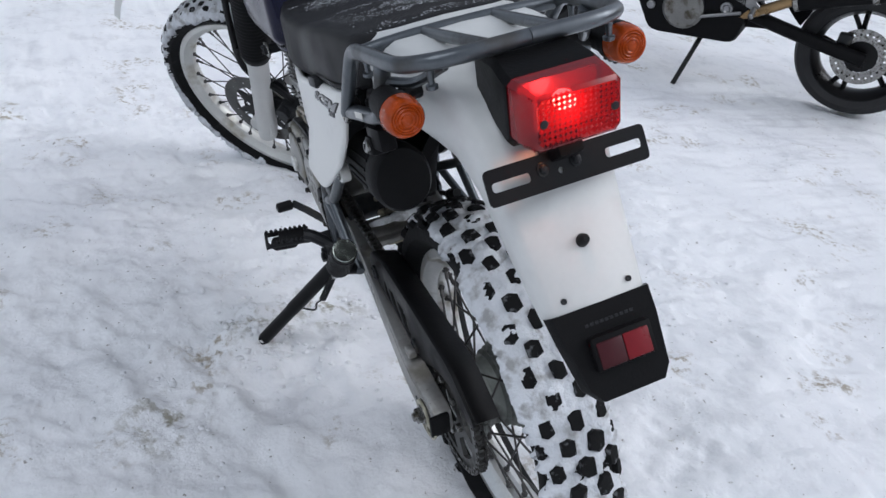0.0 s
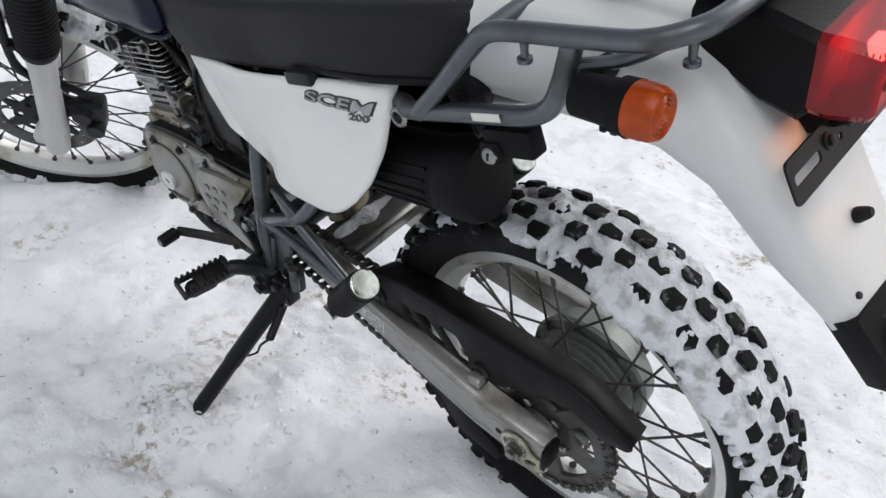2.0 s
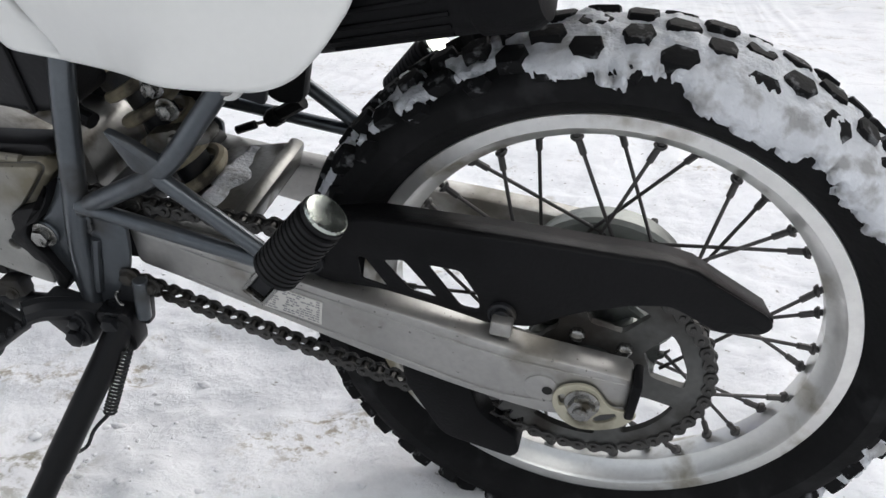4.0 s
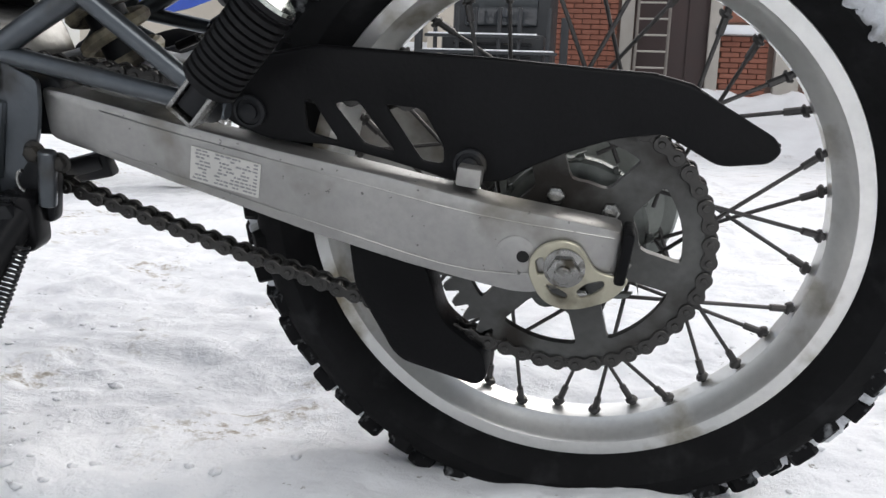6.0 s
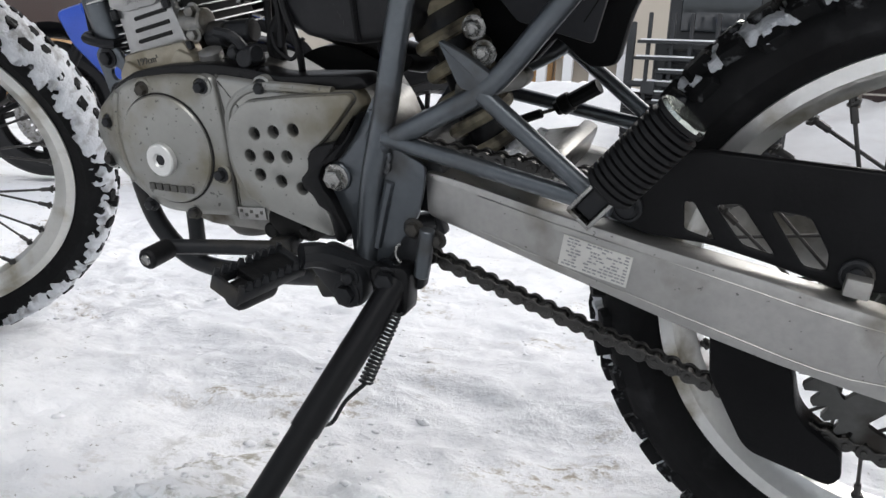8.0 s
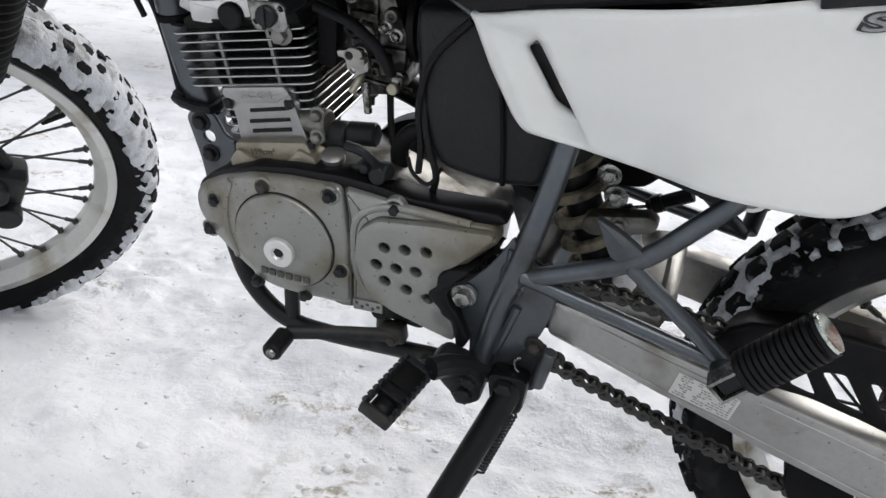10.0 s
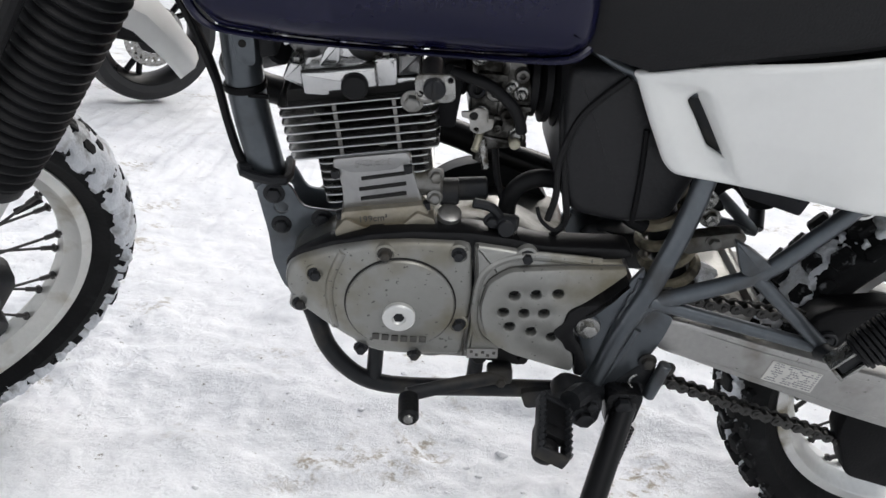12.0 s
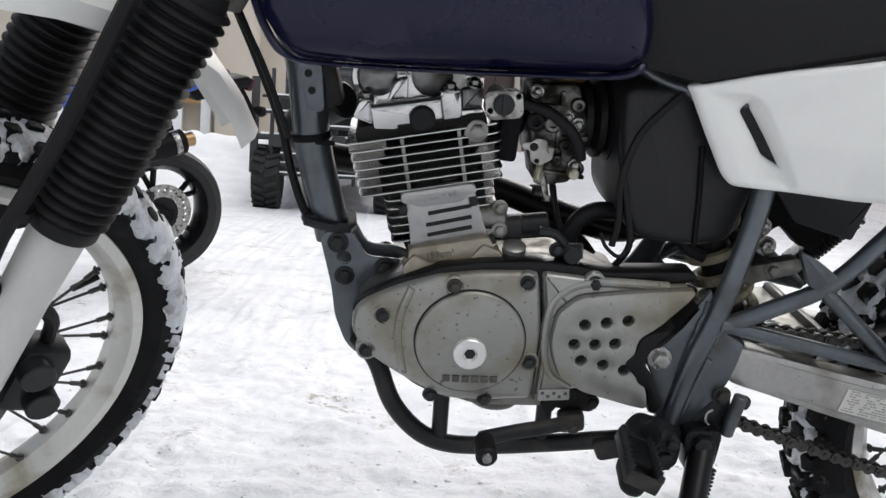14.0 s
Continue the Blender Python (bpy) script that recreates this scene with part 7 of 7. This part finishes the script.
part("rear_caliper", Shape().box((0.085, 0.085, 0.075), (0.06, 0.04, 0.05), None, 0.01), FRAME_DARK, bike2)
part("mud_guard", Shape().tube([(0.34, 0, 0.10), (0.26, 0, 0.25), (0.10, 0, 0.335), (-0.05, 0, 0.34)], 0.010, 8, 5, flat=8), BLACK, bike2)
exh2 = group("exhaust", bike2)
part("header", Shape().tube([(0.95, 0.06, 0.10), (0.75, 0.12, 0.02), (0.50, 0.14, 0.12), (0.34, 0.155, 0.215)], 0.024, 12), mat("bronzed_steel", (0.36, 0.24, 0.12), 0.35, 0.9, 0.25), exh2)
part("silencer", Shape().rod((0.34, 0.155, 0.215), (-0.02, 0.165, 0.34), 0.048, 0.052, 24), BLACK, exh2)
part("silencer_band", Shape().rod((0.335, 0.155, 0.217), (0.315, 0.1555, 0.224), 0.051, seg=24), STEEL, exh2)
part("silencer_band", Shape().rod((0.03, 0.1635, 0.322), (0.005, 0.1645, 0.331), 0.054, seg=24), STEEL, exh2)
part("tail_pipe", Shape().rod((-0.02, 0.165, 0.34), (-0.06, 0.166, 0.353), 0.030, seg=16), mat("bronzed_tip", (0.36, 0.24, 0.12), 0.35, 0.9, 0.25), exh2)
part("engine", Shape().plate(rounded([(0.55, -0.05), (0.98, -0.08), (1.08, 0.10), (1.02, 0.38), (0.62, 0.36), (0.50, 0.16)], 0.05), -0.17, 0.16, bevel=0.03), BLACK, bike2)
BITS = mat("dull_silver_parts", (0.30, 0.30, 0.30), 0.35, 0.9, 0.2, dirt=(0.05, 0.05, 0.05), dirt_amount=0.3)
part("peg_bracket", Shape().plate(rounded([(0.60, 0.20), (0.40, 0.235), (0.385, 0.215), (0.50, 0.175), (0.44, 0.13), (0.46, 0.115), (0.60, 0.165)], 0.008), 0.145, 0.160, [circle(0.545, 0.185, 0.012, 10)], bevel=0.003), BITS, bike2, "dull silver foot peg bracket")
for x, z, q_ in ((0.62, 0.12, 0.028), (0.70, 0.20, 0.022), (0.75, 0.30, 0.03), (0.92, 0.26, 0.025), (0.98, 0.06, 0.02)):
    part("engine_bolt", Shape().lathe([(q_, 0.155), (q_, 0.172), (q_ * 0.7, 0.176), (q_ * 0.5, 0.170)], (x, 0, z), (0, 1, 0), 16), BITS, bike2)
part("foot_peg", Shape().rod((0.50, 0.15, 0.14), (0.49, 0.26, 0.135), 0.013), BITS, bike2)
part("gear_rod", Shape().rod((0.86, 0.185, 0.02), (0.55, 0.175, 0.115), 0.008), BITS, bike2)
part("engine_cover", Shape().lathe([(0.10, 0.14), (0.10, 0.18), (0.085, 0.195), (0.001, 0.197)], (0.82, 0, 0.08), (0, 1, 0), 32), ALU, bike2)
part("frame", Shape().tube([(0.50, 0.12, 0.10), (0.62, 0.15, 0.36), (0.95, 0.14, 0.48), (1.20, 0.06, 0.55)], 0.025, 12), BLACK, bike2)
part("seat", Shape().plate(rounded([(0.60, 0.47), (0.10, 0.52), (-0.22, 0.60), (-0.24, 0.66), (0.05, 0.62), (0.35, 0.55), (0.58, 0.56)], 0.03), -0.12, 0.12, bevel=0.03), VINYL, bike2)
part("tail_panel", Shape().plate(rounded([(0.44, 0.38), (0.08, 0.49), (-0.20, 0.62), (-0.18, 0.65), (0.10, 0.575), (0.50, 0.50)], 0.015), 0.105, 0.150, bevel=0.010), BLUE_BRIGHT, bike2, "bright blue tail panel with pale marks")
s = Shape()
for k in range(4):
    s.box((0.30 - 0.040 * k, 0.152, 0.474 + 0.0135 * k), (0.030, 0.002, 0.036), Matrix.Rotation(radians(18), 3, "Y"))
part("panel_marks", s, mat("pale_print", (0.55, 0.55, 0.58), 0.4), bike2)
part("rack_tail", Shape().plate(rounded([(-0.05, 0.56), (-0.34, 0.64), (-0.36, 0.60), (-0.10, 0.50)], 0.015), -0.08, 0.08, bevel=0.01), BLACK, bike2)
part("tail_light", Shape().box((-0.36, 0.0, 0.60), (0.03, 0.12, 0.06), Matrix.Rotation(radians(-15), 3, "Y"), 0.01), RED, bike2, "red tail light")
part("plate_holder", Shape().tube([(-0.30, 0.0, 0.58), (-0.38, 0.0, 0.46), (-0.40, 0.0, 0.36)], 0.012, 8, 4, flat=4), BLACK, bike2)
part("turn_signal", Shape().lathe([(0.008, 0), (0.022, 0.02), (0.025, 0.05), (0.012, 0.065)], (-0.36, 0.10, 0.50), (-0.6, 0.7, -0.2), 14), BLACK, bike2)
part("tank", Shape().plate(rounded([(0.56, 0.52), (0.62, 0.45), (0.98, 0.42), (1.22, 0.46), (1.20, 0.60), (1.00, 0.72), (0.70, 0.66)], 0.05), -0.15, 0.15, bevel=0.05, segs=3), BLUE_BRIGHT, bike2, "bright blue fuel tank")
part("radiator_shroud", Shape().plate(rounded([(1.02, 0.46), (1.10, 0.26), (1.28, 0.10), (1.40, 0.16), (1.54, 0.30), (1.60, 0.42), (1.42, 0.50), (1.20, 0.54)], 0.03), 0.12, 0.17, bevel=0.015), BLUE_BRIGHT, bike2, "bright blue radiator shroud")
for sy in (1, -1):
    part("fork_leg", Shape().rod((1.67, 0.09 * sy, -0.03), (1.36, 0.09 * sy, 0.66), 0.027), BLACK_GLOSS, bike2)
part("front_guard", Shape().tube([(1.38, 0, 0.18), (1.49, 0, 0.29), (1.64, 0, 0.335), (1.81, 0, 0.28)], 0.010, 8, 5, flat=6), BLACK, bike2)
part("handlebar", Shape().tube([(1.18, 0.40, 0.84), (1.30, 0.25, 0.84), (1.32, 0, 0.80), (1.30, -0.25, 0.84), (1.18, -0.40, 0.84)], 0.014, 10), BLACK, bike2)
part("head_lamp", Shape().lathe([(0.02, 0), (0.09, 0.05), (0.10, 0.12), (0.08, 0.14)], (1.38, 0, 0.66), (1, 0, 0), 24), BLACK_GLOSS, bike2)
st2 = B2.inverted() @ Vector((2.287, -2.138, -0.005))
st2_top = B2.inverted() @ Vector((2.35, -2.29, 0.21))
part("side_stand", Shape().tube([st2_top, st2_top.lerp(st2, 0.3), st2], 0.012, 10, 3), BLACK_GLOSS, bike2)

# ---- the yard behind: loader, brick wall, posts, railing ----
BRICKM = mat("red_brick", (0.30, 0.115, 0.075), 0.85, 0.0, 0.25, scale=3, bump=0.4, bscale=40, random=0.5)
MORTAR = mat("grey_mortar", (0.20, 0.14, 0.115), 0.9, 0.0, 0.25)
CONCRETE = mat("pale_concrete", (0.42, 0.39, 0.35), 0.85, 0.0, 0.12, scale=2)
BEIGE = mat("beige_render", (0.52, 0.47, 0.40), 0.85, 0.0, 0.08, scale=1.5)
DOORM = mat("dark_brown_door", (0.045, 0.028, 0.026), 0.6, 0.0, 0.2, scale=3)
WOODM = mat("yellow_wood", (0.42, 0.25, 0.11), 0.65, 0.0, 0.2, scale=5)
LOADER = mat("dark_machine_paint", (0.030, 0.032, 0.035), 0.5, 0.1, 0.3, scale=4)
SNOW_CAP = mat("fresh_snow", (0.84, 0.85, 0.87), 0.6, 0.0, 0.03, bump=0.4, bscale=30)
GLASS = mat("dim_glass", (0.03, 0.035, 0.04), 0.08, 0.0, 0.1, bump=0.0, spec=0.8)

YW = -12.3
YARD = Matrix.Translation((-0.63, 0, 0.27))
wall = tagged(group("wall_back", None, YARD), "red brick yard wall with pale posts", "brick wall", kind="structure")
part("core", Shape().box((-3.35, YW - 0.16, 2.2), (11.7, 0.26, 4.4)), MORTAR, wall, "grey mortar joints")
brick_me = None
rng = random.Random(11)
n_b = 0
for x0, x1, z0, z1 in ((0.72, 1.9, 0.50, 2.0), (-1.42, -0.74, 0.45, 1.44)):
    row = 0
    z = z0
    while z < z1 - 0.03:
        x = x0 - (0.13 if row % 2 else 0.0)
        while x < x1 - 0.02:
            a, b = max(x, x0), min(x + 0.25, x1)
            if b - a > 0.04:
                if b - a > 0.24 and brick_me is not None:
                    ob = new("brick", brick_me)
                    ob.parent = wall
                else:
                    ob = part("brick", Shape().box((0, 0, 0), (b - a, 0.10, 0.065), None, 0.006, 1), BRICKM, wall)
                    if b - a > 0.24:
                        brick_me = ob.data
                ob.location = ((a + b) / 2, YW - 0.005 + rng.uniform(-0.004, 0.004), z + 0.0325)
                n_b += 1
            x += 0.26
        z += 0.075
        row += 1
s = Shape()
for x0, x1, z0, z1 in ((1.9, 2.15, 0.0, 4.4), (0.72, 1.9, 2.0, 4.4), (-9.2, -1.95, 0.0, 4.4), (-1.42, -0.74, 1.62, 4.4)):
    s.box(((x0 + x1) / 2, YW - 0.02, (z0 + z1) / 2), (x1 - x0, 0.06, z1 - z0))
part("plain_part", s, mat("distant_brick", (0.27, 0.12, 0.085), 0.9, 0.0, 0.3, scale=6, bump=0.3), wall)
for x, w in ((0.58, 0.19), (-0.66, 0.17)):
    part("post", Shape().box((x, YW + 0.02, 1.8), (w, 0.20, 3.6), None, 0.01), CONCRETE, wall, "pale concrete door post")
part("post", Shape().box((-1.68, YW + 0.03, 0.85), (0.34, 0.25, 1.7), None, 0.01), CONCRETE, wall)
part("lintel", Shape().box((-1.08, YW + 0.05, 1.50), (0.80, 0.26, 0.13), None, 0.02), SNOW_CAP, wall, "snow lying on the wall ledge")
# a lumpy bank of shovelled snow along the wall
bx, by = np.linspace(-5, 8, 150), np.linspace(-12.28, -9.2, 44)
BX, BY = np.meshgrid(bx, by, indexing="ij")
tt = np.clip((-BY - 9.3) / 2.7, 0, 1)
BZ = -0.06 + 0.90 * tt ** 1.3 + 0.09 * field(BX, BY, 0.62, 31) * tt + 0.05 * np.abs(field(BX, BY, 0.30, 32)) * tt + 0.02 * field(BX, BY, 0.12, 33)
me_b = bpy.data.meshes.new("snow_bank")
idx = np.arange(BX.size).reshape(BX.shape)
me_b.from_pydata(np.stack([BX, BY, BZ], -1).reshape(-1, 3).tolist(), [], np.stack([idx[:-1, :-1], idx[1:, :-1], idx[1:, 1:], idx[:-1, 1:]], -1).reshape(-1, 4).tolist())
me_b.shade_smooth()
me_b.materials.append(SNOW_CAP)
tagged(new("snow_bank", me_b), "lumpy white snow bank shovelled against the wall", "snow bank", kind="structure")
door_1 = tagged(part("door_1", Shape().box((-0.06, YW + 0.00, 1.6), (1.06, 0.05, 3.2), None, 0.004).box((-0.30, YW + 0.04, 1.6), (0.03, 0.03, 3.2)), DOORM), "dark brown plank door", "door", kind="structure")
door_1.matrix_basis = YARD
lad = tagged(group("ladder", None, YARD), "grey wooden ladder leaning at the doorway", "ladder")
for x in (0.42, -0.02):
    part("rail", Shape().tube([(x + 0.03, YW + 0.55, 0.50), (x, YW + 0.14, 2.8)], 0.022, 8, 1), mat("weathered_wood", (0.20, 0.18, 0.16), 0.8, 0.0, 0.2), lad)
for k in range(9):
    f = 0.08 + 0.1 * k
    part("rung", Shape().rod((0.42, YW + 0.55 - 0.41 * f, 0.50 + 2.3 * f), (0.0, YW + 0.55 - 0.41 * f, 0.50 + 2.3 * f), 0.014, seg=8), CONCRETE, lad)
FAR = pose(0.45, 0.85, 0.5) @ Matrix.Scale(1.9, 4) @ pose(-0.95, -0.85, -0.72)
bh = tagged(group("beige_building", None, FAR), "beige rendered building corner with a wooden porch", "building")
part("pillar", Shape().box((3.25, YW + 0.5, 1.7), (0.55, 0.5, 3.4), None, 0.02), BEIGE, bh)
part("wall", Shape().box((7.0, YW - 1.6, 2.2), (7.4, 0.3, 4.4)), BEIGE, bh)
part("side_wall", Shape().box((3.5, YW - 0.02, 2.2), (2.68, 0.10, 4.4)), BEIGE, bh)
for k in range(9):
    part("plank", Shape().box((3.9 + 0.28 * k, YW - 0.9, 1.9), (0.24, 0.04, 2.6), None, 0.008), WOODM, bh)
rail = tagged(group("porch_railing", None, FAR), "white wooden porch railing covered with snow", "railing")
for k in range(9):
    part("post", Shape().box((3.75 + 0.42 * k, YW + 0.2, 1.12), (0.15, 0.10, 1.20), None, 0.01), SNOW_CAP, rail)
for z in (0.95, 1.58):
    part("rail", Shape().box((5.4, YW + 0.2, z), (3.9, 0.07, 0.09), None, 0.01), WOODM, rail)
part("snow_top", Shape().box((5.4, YW + 0.2, 1.70), (3.9, 0.20, 0.15), None, 0.06), SNOW_CAP, rail)
shed = tagged(group("dark_shed"), "dark brown timber shed with an orange post", "shed")
part("wall", Shape().box((11.5, -6.5, 2.0), (0.3, 9.0, 4.0)), DOORM, shed)
part("post", Shape().box((11.2, -7.4, 1.5), (0.14, 0.14, 3.0), None, 0.01), WOODM, shed)
part("log_stack", Shape().box((10.8, -9.0, 0.55), (0.6, 2.2, 0.9), None, 0.05), WOODM, shed)

ld = tagged(group("loader", None, Matrix.Translation((1.506, -9.25, 0.0)) @ Matrix.Diagonal((1.26, 1, 1, 1))), "black compact loader with chunky tyres and snow on its bars", "loader")
for x in (0.50, -0.62):
    wh = group("wheel", ld, Matrix.Translation((x, 0.15, 0.36)) @ Matrix.Rotation(radians(90), 4, "Z"))
    s = Shape().lathe([(0.16, -0.11), (0.25, -0.13), (0.33, -0.12), (0.35, 0), (0.33, 0.12), (0.25, 0.13), (0.16, 0.11)], seg=36)
    part("tyre", s, TYRE2, wh)
    for sy in (1, -1):
        lug = None
        for k in range(20):
            a = 2 * math.pi * k / 20
            if lug is None:
                lug = part("lug", Shape().box((0.35, 0.06 * sy, 0), (0.05, 0.12, 0.045), Matrix.Rotation(radians(28 * sy), 3, "X"), 0.006, 1), TYRE2, wh)
                ob = lug
            else:
                ob = new("lug", lug.data)
                ob.parent = wh
            ob.matrix_basis = Matrix.Rotation(-a - 0.08 * sy, 4, "Y")
part("chassis", Shape().box((-0.05, -0.5, 0.62), (1.0, 1.6, 0.40), None, 0.03), LOADER, ld)
part("engine_hood", Shape().box((-0.05, -0.1, 1.05), (0.95, 0.7, 0.55), None, 0.05), LOADER, ld)
part("cab", Shape().box((-0.05, -0.9, 1.55), (0.95, 1.0, 1.4), None, 0.05), LOADER, ld)
part("cab_window", Shape().box((-0.05, -0.38, 1.80), (0.70, 0.03, 0.65), None, 0.02), GLASS, ld)
s = Shape()
for k in range(6):
    s.box((-0.05, 0.27, 0.86 + 0.07 * k), (0.72, 0.02, 0.03), None, 0.004)
part("grille", s, FRAME_DARK, ld)
for z in (0.82, 0.50):
    part("bumper_bar", Shape().rod((-0.72, 0.34, z), (0.62, 0.34, z), 0.035), LOADER, ld)
    part("snow_on_bar", Shape().rod((-0.66, 0.34, z + 0.035), (0.56, 0.34, z + 0.035), 0.02, seg=8), SNOW_CAP, ld)
for x in (-0.70, 0.62, 0.34, -0.42):
    part("upright", Shape().box((x, 0.32, 0.95 if abs(x) > 0.5 else 0.7), (0.07, 0.07, 1.1 if abs(x) > 0.5 else 0.5), None, 0.01), LOADER, ld)

rng = random.Random(4)
for x in (-0.56, -0.30, -0.12, 0.10, 0.26, 0.46):
    part("mast_bar", Shape().box((x, 0.36 + rng.uniform(-0.03, 0.03), 0.95), (0.035, 0.04, 1.3), None, 0.006), LOADER, ld)
for z in (0.40, 0.62, 0.72, 0.96, 1.10, 1.28):
    x0, x1 = rng.uniform(-0.70, -0.45), rng.uniform(0.35, 0.60)
    part("cross_bar", Shape().box(((x0 + x1) / 2, 0.39, z), (x1 - x0, 0.05, 0.035), None, 0.006), LOADER, ld)
    part("snow_on_bar", Shape().box(((x0 + x1) / 2, 0.392, z + 0.025), (x1 - x0 - 0.06, 0.05, 0.018), None, 0.007), SNOW_CAP, ld)
for x, z in ((-0.4, 0.5), (0.2, 0.55), (0.42, 0.78), (-0.15, 0.8)):
    part("hydraulic_block", Shape().box((x, 0.40, z), (0.12, 0.08, 0.14), None, 0.01), LOADER, ld)
